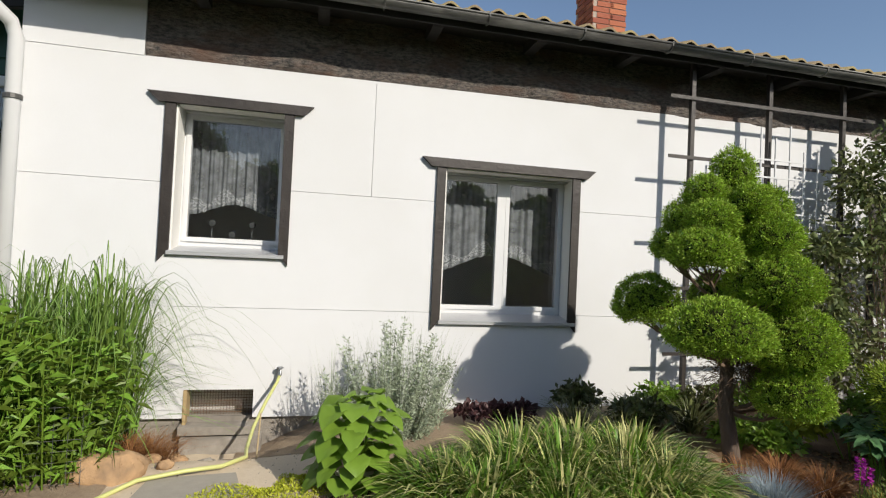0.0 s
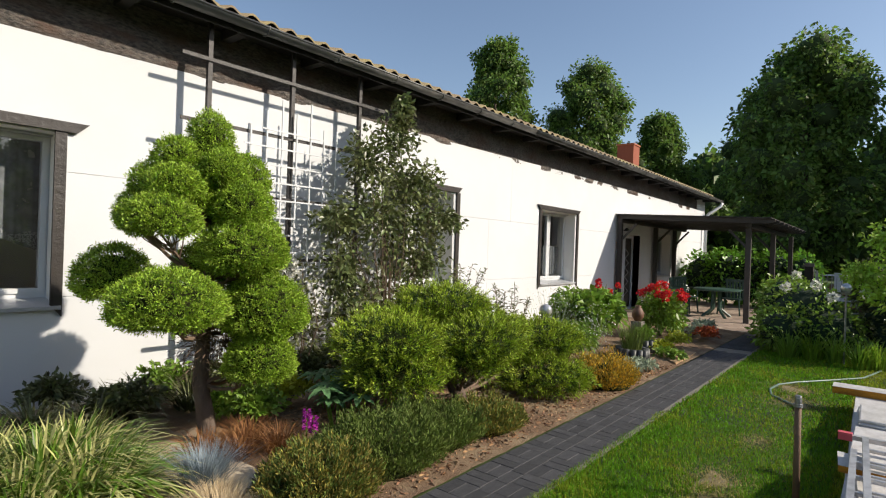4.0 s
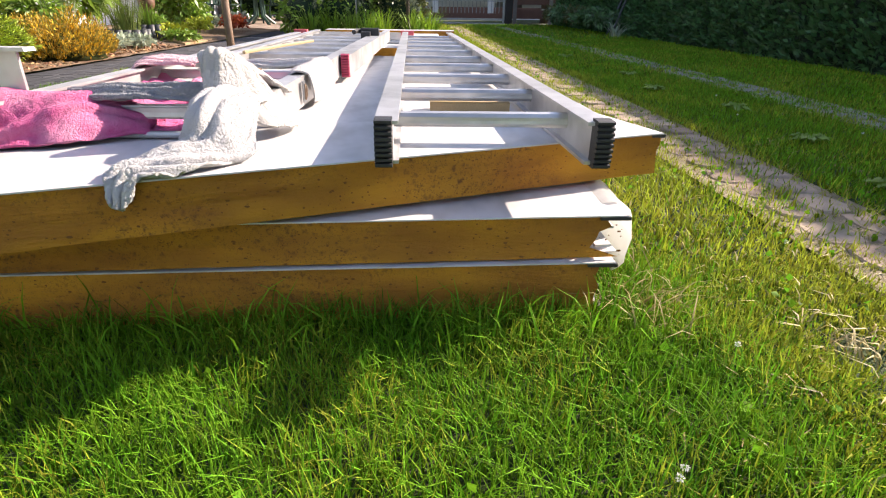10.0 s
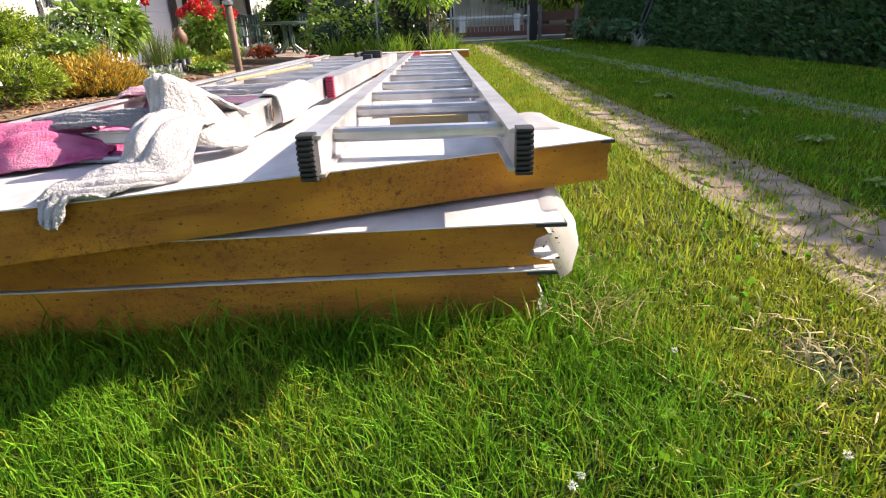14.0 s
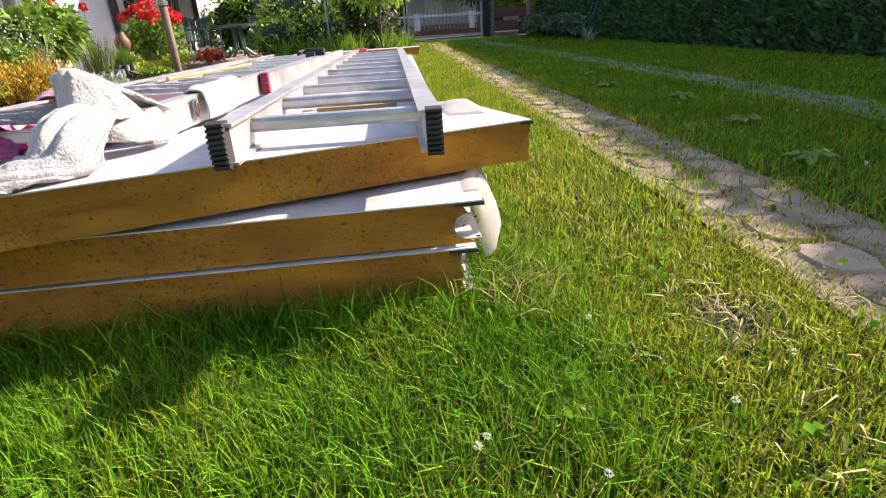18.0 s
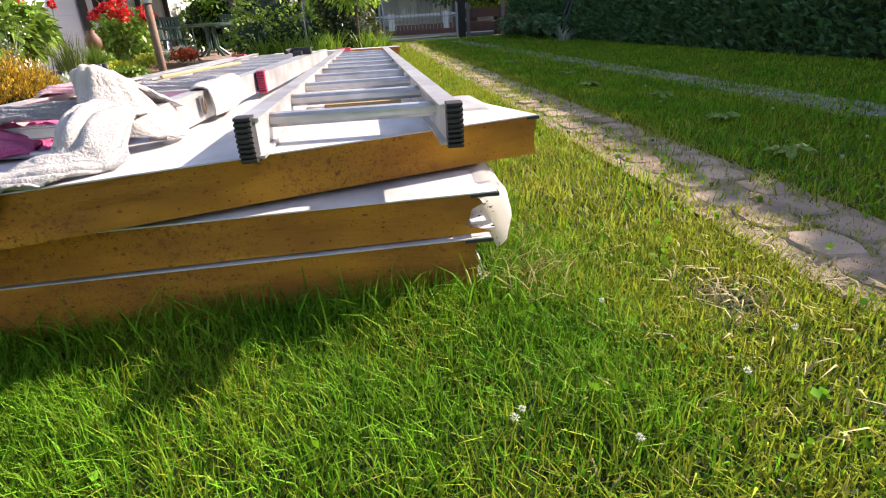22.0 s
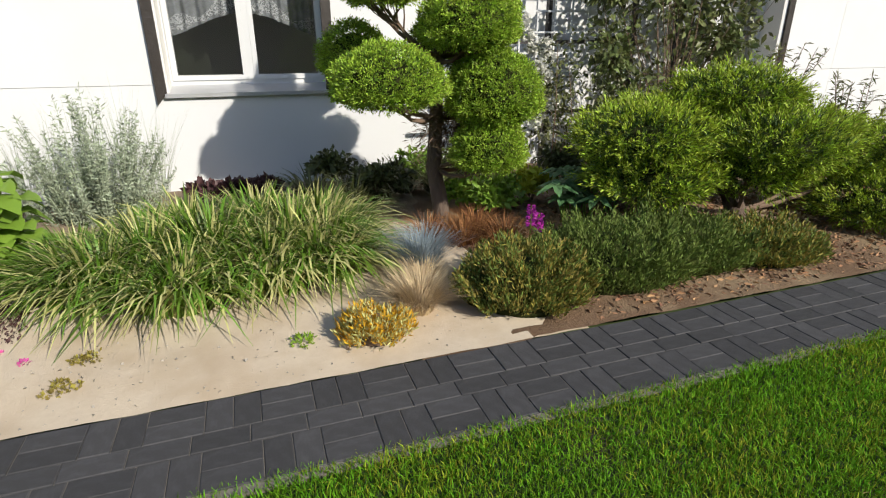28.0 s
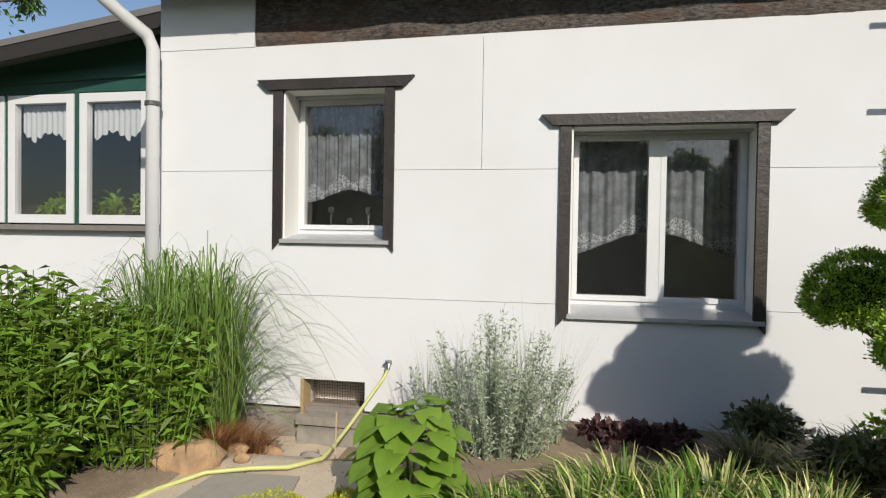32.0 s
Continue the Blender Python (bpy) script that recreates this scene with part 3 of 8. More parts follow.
backing = Build()
for a, b, c, d in free_cells(LEFT + 0.01, END - 0.01, -0.3, 3.70):
    backing.box(a, b, 5.135, 5.50, c, d)
part("wall_front", backing, M["joint"], house)
g = 0.0018
for z0, z1, cuts in ((0.03, 0.99, [LEFT, 8.9, END]), (0.99, 2.05, [LEFT, 8.9, END]), (2.05, 3.11, [LEFT, 0.46, 9.6, END])):
    for x0, x1 in zip(cuts, cuts[1:]):
        b = Build()
        for a, c, d, e in free_cells(x0, x1, z0, z1):
            b.box(a + (g if a == x0 else 0), c - (g if c == x1 else 0), WALL, 5.135, d + (g if d == z0 else 0), e - (g if e == z1 else 0))
        part("facade_panel", b, M["facade"], house, "smooth white facade panel")
part("facade_panel", Build().prism([(-1.514, 3.1084), (22.198, 3.1084), (22.198, 3.25), (12.5, 3.25), (-1.514, 3.112)], "y", WALL, 5.135), M["facade"], house, "white facade strip under the dark band")
part("facade_panel", Build().box(LEFT, -1.516, WALL, 5.135, 3.114, 3.68), M["facade"], house, "white panel under the eave")
part("facade_panel", Build().box(22.2, END, WALL, 5.135, 3.114, 3.68), M["facade"], house, "white panel under the eave")
vs, nx, nz = [], 790, 22
for j in range(nz + 1):
    for i in range(nx + 1):
        x, z = -1.512 + 0.03 * i, 3.114 + 0.0257 * j
        v = Vector((x * 1.9, 0, z * 2.6))
        bulge = 0.050 * max(0, noise.noise(v) + 0.25) + 0.016 * abs(noise.noise(v * 4.5)) + 0.007 * noise.noise(v * 13)
        vs.append((x, 5.085 - bulge * min(1, j / 2), z))
part("dark_band", mesh_arrays("dark_band", vs, [(j * (nx + 1) + i, j * (nx + 1) + i + 1, (j + 1) * (nx + 1) + i + 1, (j + 1) * (nx + 1) + i) for j in range(nz) for i in range(nx)], M["bitumen"], True), None, house, "torn and crumpled dark roofing felt under the eave")
part("band_board", Build().box(-1.512, 22.19, 5.10, 5.135, 3.114, 3.68), M["soffit"], house)
part("plinth", Build().box(LEFT, END, 5.11, 5.134, -0.5, 0.03), M["concrete"], house, "rough concrete plinth")
part("wall_left", Build().box(LEFT, LEFT + 0.3, 5.45, 14.0, -0.3, 3.9), M["facade"], house)
part("wall_right", Build().box(END - 0.3, END, 5.45, 14.0, -0.3, 3.9), M["facade"], house)
part("wall_back", Build().box(LEFT, END, 13.7, 14.0, -0.3, 3.7), M["facade"], house)
part("gable", Build().prism([(5.135, 3.7), (13.95, 3.7), (9.6, 5.35)], "x", END - 0.25, END), M["facade"], house)
part("gable", Build().prism([(5.135, 3.7), (13.95, 3.7), (9.6, 5.35)], "x", LEFT, LEFT + 0.25), M["facade"], house)
part("room_floor", Build().box(LEFT + 0.3, END - 0.3, 5.52, 13.7, 0.0, 0.03), M["room"], house)
part("room_ceiling", Build().box(LEFT + 0.3, END - 0.3, 5.52, 13.7, 2.75, 2.78), M["room"], house)
part("room_wall", Build().box(LEFT + 0.3, END - 0.3, 7.6, 7.7, 0.03, 2.75), M["room"], house)

# roof: wavy tiles that step down to the eave
EAVE_Y, EAVE_Z, PITCH = 4.53, 3.71, math.tan(radians(20))
WAVE = 0.235
R0, R1 = LEFT - 0.25, END + 0.35
roof = part("roof", Build().prism([(EAVE_Y + 0.03, EAVE_Z - 0.03), (EAVE_Y + 0.03, EAVE_Z - 0.005), (9.6, EAVE_Z + (9.6 - EAVE_Y) * PITCH - 0.03), (14.6, EAVE_Z - 0.03), (14.6, EAVE_Z - 0.10), (9.6, EAVE_Z + (9.6 - EAVE_Y) * PITCH - 0.12)], "x", R0, R1), M["darkwood"], house, "boarded roof deck")


def tile_rows(first, last):
    """Wavy tile courses as arrays."""
    n = int((R1 - R0) / WAVE)
    k = 8
    xs = np.linspace(R0, R0 + n * WAVE, n * k + 1)
    prof = 0.028 * np.cos((xs - R0) / WAVE * 2 * np.pi)
    vs, fs = [], []
    for c in range(first, last):
        y0, y1 = EAVE_Y + 0.33 * c, EAVE_Y + 0.33 * (c + 1) + 0.05
        z0, z1 = EAVE_Z + 0.33 * c * PITCH + 0.045, EAVE_Z + (y1 - EAVE_Y) * PITCH + 0.01
        rows = [np.stack([xs, 0 * xs + y0, prof + z0 - 0.022], 1), np.stack([xs, 0 * xs + y0 - 0.004, prof + z0], 1), np.stack([xs, 0 * xs + y1, prof + z1], 1)]
        base = sum(len(v) for v in vs)
        m = len(xs)
        vs += rows
        i = np.arange(m - 1)[:, None]
        for r in range(2):
            fs.append(base + r * m + i + [0, 1, m + 1, m])
    return np.concatenate(vs), np.concatenate(fs)


part("roof_tiles", mesh_arrays("roof_tiles", *tile_rows(1, 15), M["tile"], True), None, house, "wavy brown roof tiles with yellow lichen")["kind"] = "stuff"

# eave: fascia, rafter ends, gutter
part("fascia", Build().box(R0 + 0.05, R1 - 0.05, 4.64, 4.66, 3.57, 3.68), M["soffit"], house, "dark fascia board")
part("soffit", Build().box(R0 + 0.05, R1 - 0.05, 4.66, 5.13, 3.682, 3.70), M["soffit"], house, "dark boarded soffit")
for i in range(26):
    x = -2.1 + i * 1.0
    part("rafter_end", Build().prism([(4.67, 3.60), (4.67, 3.68), (5.07, 3.68), (5.07, 3.58), (4.72, 3.58)], "x", x, x + 0.10), M["soffit"], house)


def gutter_mesh():
    """Half-round channel with a thin wall, in lengths."""
    b = Build()
    n = 10
    for x0, x1 in ((R0, 3.2), (3.205, 9.5), (9.505, 16), (16.005, R1)):
        pr = []
        for k in range(n + 1):
            a = math.pi + math.pi * k / n
            pr.append((4.565 + 0.065 * math.cos(a), 3.665 + 0.065 * math.sin(a)))
        inner = [(4.565 + (u - 4.565) * 0.95, 3.665 + (v - 3.665) * 0.95) for u, v in pr]
        b.prism(pr + inner[::-1], "x", x0, x1)
        b.tube([(x0, 4.50, 3.665), (x1, 4.50, 3.665)], 0.011, 6)
    return b


part("gutter", gutter_mesh(), M["gutter"], house, "grey weathered half-round zinc gutter", True)
for i in range(28):
    x = R0 + 0.35 + i * 0.92
    b = Build()
    b.tube([(x, 4.495, 3.68), (x, 4.50, 3.64), (x, 4.525, 3.605), (x, 4.565, 3.593), (x, 4.61, 3.605), (x, 4.635, 3.65)], 0.008, 5)
    part("gutter_bracket", b, M["gutter"], house)


def downpipe(x, name_label, run):
    t = thing("downpipe", name_label, "downpipe")
    b = Build().tube(run, 0.055, 12)
    part("pipe", b, M["white"], t, "", True)
    for z in (2.62, 1.0):
        part("clamp", Build().lathe([(0.057, -0.02), (0.066, -0.018), (0.066, 0.018), (0.057, 0.02)], (run[-1][0], run[-1][1], z), 14), M["gutter"], t)
    return t


downpipe(-2.4, "white plastic downpipe at the corner of the house", [(-2.64, 4.50, 3.58), (-2.63, 4.50, 3.47), (-2.54, 4.70, 3.33), (-2.42, 4.89, 3.20), (-2.40, 4.94, 3.09), (-2.40, 4.94, -0.35)])
downpipe(22.9, "white downpipe at the far end of the house", [(23.5, 4.50, 3.58), (23.45, 4.55, 3.45), (23.05, 4.85, 3.15), (23.0, 4.94, 3.0), (23.0, 4.94, 0.0)])

# chimneys
def chimney(x, y, w, z0, z1, near):
    t = thing("chimney", "red brick chimney standing on the tiled roof", "chimney", "chimneys on the roof", at=(x, y, 0))
    part("core", Build().box(-w + 0.006, w - 0.006, -w + 0.006, w - 0.006, z0, z1 - 0.01), M["mortar"], t)
    if near:
        mesh = Build().box(-0.115, 0.115, 0, 0.1, 0, 0.063).mesh("brick", M["brick"])
        short = Build().box(-0.055, 0.055, 0, 0.1, 0, 0.063).mesh("brick", M["brick"])
        rows = int((z1 - z0) / 0.075)
        for r in range(rows):
            for side in range(4):
                m = Matrix.Rotation(math.pi / 2 * side, 4, "Z")
                long_ones = [-w + 0.115 + 0.24 * i for i in range(int(2 * w / 0.24))]
                for u in long_ones:
                    ob = new("brick", mesh)
                    ob.parent = t
                    ob.matrix_basis = m @ pose(u + (0.06 if r % 2 else 0.0) * (1 if u < w - 0.3 else 0.0), -w - 0.003, z0 + r * 0.075)
    else:
        part("brickwork", Build().box(-w, w, -w, w, z0, z1), M["brick"], t)
    part("cap", Build().box(-w - 0.03, w + 0.03, -w - 0.03, w + 0.03, z1, z1 + 0.06), M["brick"], t)
    return t


chimney(3.55, 6.55, 0.24, 3.9, 5.45, True)
chimney(22.0, 7.6, 0.32, 4.2, 5.75, False)

# ---- windows ----
def window(name, x0, x1, z0, z1, kind, curtain="drape"):
    """A white framed window set back in its opening, with reveals, sill, panes and curtain."""
    w = tagged(thing(name, "white plastic framed window with net curtains in a deep reveal", "window"), kind="structure")
    yb, f = 5.33, 0.020
    for a, b, c, d in ((x0 - 0.001, x0 + 0.012, z0, z1), (x1 - 0.012, x1 + 0.001, z0, z1), (x0, x1, z1 - 0.012, z1 + 0.001)):
        part("reveal", Build().box(a, b, 5.062, 5.43, c, d), M["reveal"], w)
    # sill: sloping sheet with a front lip
    part("window_sill", Build().prism([(5.02, z0 + 0.004), (5.02, z0 + 0.035), (5.33, z0 + 0.085), (5.33, z0 + 0.065), (5.035, z0 + 0.022), (5.035, z0 + 0.004)], "x", x0 - 0.02, x1 + 0.02), M["sill"], w, "grey metal sill with a front lip")
    s = z0 + 0.085
    outer = Build().box(x0 + 0.012, x0 + 0.012 + f, yb, yb + 0.07, s, z1 - 0.012).box(x1 - 0.012 - f, x1 - 0.012, yb, yb + 0.07, s, z1 - 0.012)
    outer.box(x0 + 0.012 + f, x1 - 0.012 - f, yb, yb + 0.07, s, s + f + 0.02).box(x0 + 0.012 + f, x1 - 0.012 - f, yb, yb + 0.07, z1 - 0.012 - f, z1 - 0.012)
    part("window_frame", outer, M["white"], w)
    part("shutter_rail", Build().box(x0 + 0.02, x1 - 0.02, yb - 0.10, yb - 0.002, z1 - 0.030, z1 - 0.014), M["sill"], w, "grey roller shutter slot")
    a, b, c, d = x0 + 0.012 + f, x1 - 0.012 - f, s + f + 0.02, z1 - 0.012 - f
    wings = [(a, b)] if kind == 1 else [(a, (a + b) / 2 - 0.026), ((a + b) / 2 + 0.026, b)]
    if kind == 2:
        part("mullion", Build().box((a + b) / 2 - 0.0255, (a + b) / 2 + 0.0255, yb - 0.012, yb + 0.05, c, d), M["white"], w)
    for u, v in wings:
        h = 0.042
        sash = part("sash", Build().box(u, u + h, yb - 0.015, yb + 0.05, c, d).box(v - h, v, yb - 0.015, yb + 0.05, c, d).box(u + h, v - h, yb - 0.015, yb + 0.05, c, c + h).box(u + h, v - h, yb - 0.015, yb + 0.05, d - h, d), M["white"], w)
        pane = part("pane", Build().add([(u + h, yb + 0.01, c + h), (v - h, yb + 0.01, c + h), (v - h, yb + 0.01, d - h), (u + h, yb + 0.01, d - h)], [(0, 1, 2, 3)]), M["glass"], sash)
        pane.visible_shadow = False
    # curtain: pleated net, higher in the middle, with a scalloped lace hem
    if curtain:
        nx, nz = 120, 10
        def hem_at(u):
            if curtain == "half":
                return 0.05
            if curtain == "long":
                return 0.22 + 0.10 * math.sin(math.pi * u) ** 2
            return 0.27 + 0.15 * math.sin(math.pi * u) ** 1.4
        def pleat(u):
            return 0.013 * math.sin(u * 62 + 2.2 * math.sin(u * 9)) + 0.007 * math.sin(u * 131 + 1.0)
        top = c + 0.5 * (d - c) if curtain == "half" else d
        net, lace = [], []
        for j in range(nz + 1):
            for i in range(nx + 1):
                u = i / nx
                bot = c + hem_at(u) * (d - c)
                net.append((a + u * (b - a), yb + 0.13 + pleat(u), bot + (top - bot) * j / nz))
        for j in range(4):
            for i in range(nx + 1):
                u = i / nx
                bot = c + hem_at(u) * (d - c)
                point = 0.045 * abs(math.sin(u * (26 if kind == 2 else 17))) + 0.012 * abs(math.sin(u * 160))
                lace.append((a + u * (b - a), yb + 0.122 + pleat(u), bot - 0.02 + point * (1 - j / 3) + (0.13 + 0.05 * math.sin(u * 21)) * j / 3))
        quads = lambda rows: [(j * (nx + 1) + i, j * (nx + 1) + i + 1, (j + 1) * (nx + 1) + i + 1, (j + 1) * (nx + 1) + i) for j in range(rows) for i in range(nx)]
        part("curtain", mesh_arrays("curtain", net, quads(nz), M["curtain"], True), None, w, "pleated white net curtain")
        if curtain != "half":
            part("lace_hem", mesh_arrays("lace_hem", lace, quads(3), M["lace_hem"], True), None, w, "white patterned lace hem")
    part("inner_sill", Build().box(x0, x1, yb + 0.072, yb + 0.35, s - 0.03, s), M["white"], w)
    return w


def trim(name, xa, xb, ia, ib, top, bottom):
    """Dark boards round a window: a lintel with pointed ends and two side boards cut to a point."""
    t = tagged(thing(name, "dark stained timber boards framing the window", "trim"), kind="structure")
    y0, y1 = 5.032, 5.058
    part("lintel", Build().prism([(xa, top), (xb, top), (xb - 0.09, top - 0.085), (xa + 0.09, top - 0.085)], "y", y0 - 0.015, y1), M["darkwood"], t)
    part("side_board", Build().prism([(ia, top - 0.085), (ia, bottom + 0.10), (ia - 0.085, bottom), (ia - 0.085, top - 0.085)], "y", y0, y1), M["darkwood"], t)
    part("side_board", Build().prism([(ib, top - 0.085), (ib + 0.085, top - 0.085), (ib + 0.085, bottom), (ib, bottom + 0.10)], "y", y0, y1), M["darkwood"], t)
    return t


window("window_1", *OPEN[0], 1, "long")
for x, z in ((-0.98, 1.74), (-0.62, 1.74), (-0.80, 1.64)):
    t = thing("window_ornament", "round silver ornament standing behind the window pane", "ornament", "window ornaments", at=(x, 5.50, 1.515))
    part("disc", Build().lathe([(0.0, -0.005), (0.028, -0.004), (0.032, 0.0), (0.028, 0.004), (0.0, 0.005)], (0, 0, 0), 14).mesh("disc", M["plasticgrey"]), None, t).matrix_basis = pose(0, 0, z - 1.515, 90, 0, 0)
    part("stick", Build().tube([(0, 0, 0), (0, 0, z - 1.56)], 0.004, 5), M["steel"], t)
window("window_2", *OPEN[1], 2)
window("window_3", *OPEN[2], 2)
window("window_4", *OPEN[3], 2, "half")
window("window_5", *OPEN[5], 2, "half")
trim("trim_1", -1.47, -0.095, -1.24, -0.345, 2.815, 1.375)
trim("trim_2", 0.925, 2.735, 1.16, 2.49, 2.468, 0.822)
trim("trim_3", 6.20, 8.06, 6.42, 7.945, 2.50, 0.80)
trim("trim_4", 10.56, 12.47, 10.74, 12.34, 2.455, 0.76)

# front door under the pergola
door = tagged(thing("door_1", "dark front door with an ornamental grille in a white frame", "door"), kind="structure")
part("door_frame", Build().box(15.33, 15.42, 5.24, 5.33, 0.05, 2.05).box(16.33, 16.42, 5.24, 5.33, 0.05, 2.05).box(15.42, 16.33, 5.24, 5.33, 1.97, 2.05), M["white"], door)
leafd = part("door_leaf", Build().box(15.425, 16.325, 5.27, 5.31, 0.06, 1.965), M["pergola"], door)
gr = Build()
for i in range(5):
    z = 0.5 + 0.26 * i
    gr.tube([(15.60, 5.262, z), (15.87, 5.262, z + 0.13), (16.14, 5.262, z), (15.87, 5.262, z - 0.13), (15.60, 5.262, z)], 0.012, 5)
part("grille", gr, M["sill"], leafd)
part("door_handle", Build().tube([(15.50, 5.27, 1.02), (15.50, 5.22, 1.02), (15.60, 5.22, 1.02)], 0.011, 6), M["steel"], leafd)
part("reveal", Build().box(15.32, 15.33, 5.062, 5.24, 0.05, 2.05).box(16.42, 16.43, 5.062, 5.24, 0.05, 2.05), M["reveal"], door)

# cellar vent with a mesh grille and a wooden side board
vent = tagged(thing("cellar_vent", "square cellar vent with rusty mesh and a raw wooden edge", "vent"), kind="structure")
part("back", Build().box(-1.06, -0.49, 5.40, 5.42, -0.02, 0.275), M["room"], vent)
part("side_board", Build().box(-1.058, -1.03, 5.05, 5.20, -0.05, 0.272), M["board"], vent, "raw yellow wooden edge board")
gb = Build()
for i in range(22):
    gb.box(-1.02 + i * 0.024, -1.017 + i * 0.024, 5.25, 5.254, 0.0, 0.275)
for i in range(11):
    gb.box(-1.03, -0.49, 5.246, 5.25, 0.005 + i * 0.025, 0.008 + i * 0.025)
part("mesh_grille", gb, M["rustmesh"] if "rustmesh" in M else M["rust"], vent, "rusty wire mesh")
part("sill", Build().prism([(5.0, -0.10), (5.0, -0.03), (5.25, 0.01), (5.40, 0.01), (5.40, -0.12)], "x", -1.08, -0.47), M["concrete"], vent, "rough concrete sill")
part("base", Build().prism([(4.97, -0.42), (4.99, -0.13), (5.08, -0.10), (5.08, -0.42)], "x", -1.06, -0.40), M["concrete"], vent, "weathered concrete block under the vent")

# ---- stacked insulating panels, ladders and towels on the lawn ----
TOP = 0.270
TILT = 0.018


def panel(label, corners, z0, z1, ragged, tilt=0.0, torn=0.008):
    """A sandwich panel: foam core between two thin sheets, with a rough sawn front edge."""
    t = thing("sandwich_panel", label, "panel", "stacked insulating panels", at=(corners[0][0], corners[0][1], z0))
    t.rotation_euler = (0, tilt, 0)
    ox, oy = corners[0]
    loc = [(x - ox, y - oy) for x, y in corners]
    h = z1 - z0
    (ax, ay), (bx, by), (cx, cy), (dx, dy) = loc
    n = 60
    vs = []
    r = np.random.default_rng(int(ragged * 1000))
    rows = 9
    for j in range(rows):
        z = 0.003 + (h - 0.006) * j / (rows - 1)
        for i in range(n + 1):
            end = torn * (0.55 + 0.75 * noise.noise(Vector((z * 55, ragged, 2))) + 0.5 * noise.noise(Vector((z * 150, ragged, 5)))) / abs(by - ay)
            u = i / n * (1 - max(0.0, end))
            x, y = ax + (bx - ax) * u, ay + (by - ay) * u
            w = 0.0025 * noise.noise(Vector((u * 30, z * 60, ragged))) + 0.004 * noise.noise(Vector((u * 6, z * 30, ragged + 3)))
            if abs(z - h * (0.42 + 0.10 * noise.noise(Vector((u * 3, ragged, 9))))) < 0.006:
                w += 0.004
            vs.append((x + 0.005 + abs(w), y, z))
    fs = [(j * (n + 1) + i, (j + 1) * (n + 1) + i, (j + 1) * (n + 1) + i + 1, j * (n + 1) + i + 1) for j in range(rows - 1) for i in range(n)]
    core = Build().add(vs, fs)
    core.prism([(ax + 0.012, ay - 0.004), (bx + 0.012, by + 0.012 + torn * 1.1), (cx, cy + 0.012 + torn * 1.1), (dx, dy - 0.004)], "z", 0.002, h - 0.002)
    part("foam_core", core, M["foam"], t, "sawn yellow-brown foam core with dark pits", True)
    pits = Build()
    for q in range(260):
        u, z = r.random(), r.uniform(0.006, h - 0.010)
        w, k = r.uniform(0.0005, 0.0013) * (1.7 if r.random() < 0.2 else 1), r.uniform(0.8, 2.4)
        x, y = ax + (bx - ax) * u + 0.0028, ay + (by - ay) * u
        ring = [(x, y + w * k * math.cos(c) * r.uniform(0.7, 1.2), z + w * math.sin(c) * r.uniform(0.7, 1.2)) for c in (6.283 * g / 6 for g in range(6))]
        pits.add(ring + [(x - 0.0006, y, z)], [(g, (g + 1) % 6, 6) for g in range(6)])
    part("pitting", pits, M["pit"], t, "dark pits in the foam")["kind"] = "stuff"
    part("top_sheet", Build().prism(loc, "z", h - 0.0022, h), M["sheet"], t, "white coated sheet metal face")
    part("bottom_sheet", Build().prism([(u + 0.03, w) for u, w in loc], "z", 0.0, 0.0015), M["sheet"], t)
    # folded tongue along the right edge
    e = Build()
    for z in (0.018, 0.05):
        e.prism([(bx + 0.012, by + 0.018), (bx + 0.01, by + 0.045), (cx, cy + 0.045), (cx, cy + 0.018)], "z", z, z + 0.004)
    part("tongue", e, M["sheet"], t, "folded sheet tongue")
    part("edge_strip", Build().prism([(bx - 0.002, by - 0.003), (bx - 0.002, by + 0.045), (bx + 0.02, by + 0.045), (bx + 0.02, by - 0.003)], "z", h - 0.008, h - 0.0025), M["black"], t, "black end of the sheet fold")
    return t


panel("bottom white panel with yellow foam edge lying in the grass", [(2.805, -0.215), (2.853, -1.247), (8.12, -1.13), (8.12, -0.13)], 0.006, 0.1055, 0.3, torn=0.035)
panel("middle white panel with yellow foam edge in the stack", [(2.797, -0.23), (2.861, -1.260), (8.12, -1.14), (8.12, -0.14)], 0.1065, 0.183, 0.6, torn=0.05)
panel("top white panel with yellow foam edge, turned askew on the stack", [(2.601, -0.191), (3.060, -1.380), (3.30, -1.30), (2.90, -0.085)], 0.190, TOP, 0.9)
panel("long white panel lying under the ladders", [(2.905, -0.185), (3.305, -1.222), (7.42, -1.10), (7.42, -0.19)], 0.1895, TOP - 0.0005, 1.2, TILT)
# white foil between the panels, curling out at the corner
t = thing("foil", "crumpled white plastic foil between the panels", "foil")
part("layer", Build().prism([(2.95, -0.4), (3.1, -1.2), (4.6, -1.15), (4.6, -0.2)], "z", 0.1835, 0.1893), M["sheet"], t)
vs, fs, n = [], [], 14
for i in range(n + 1):
    a = -0.35 + 3.1 * i / n
    for j in range(9):
        x = 2.915 + 0.055 * j + 0.014 * noise.noise(Vector((i * 0.4, j * 0.7, 1))) + 0.02 * math.sin(a) ** 2
        k = 0.050 + 0.009 * noise.noise(Vector((i * 0.35, j * 0.5, 5)))
        vs.append((x, -1.250 - k * math.sin(a), 0.118 + 0.070 * math.cos(a) + 0.006 * noise.noise(Vector((j * 0.6, i * 0.3, 8)))))
fs = [(i * 9 + j, i * 9 + j + 1, (i + 1) * 9 + j + 1, (i + 1) * 9 + j) for i in range(n) for j in range(8)]
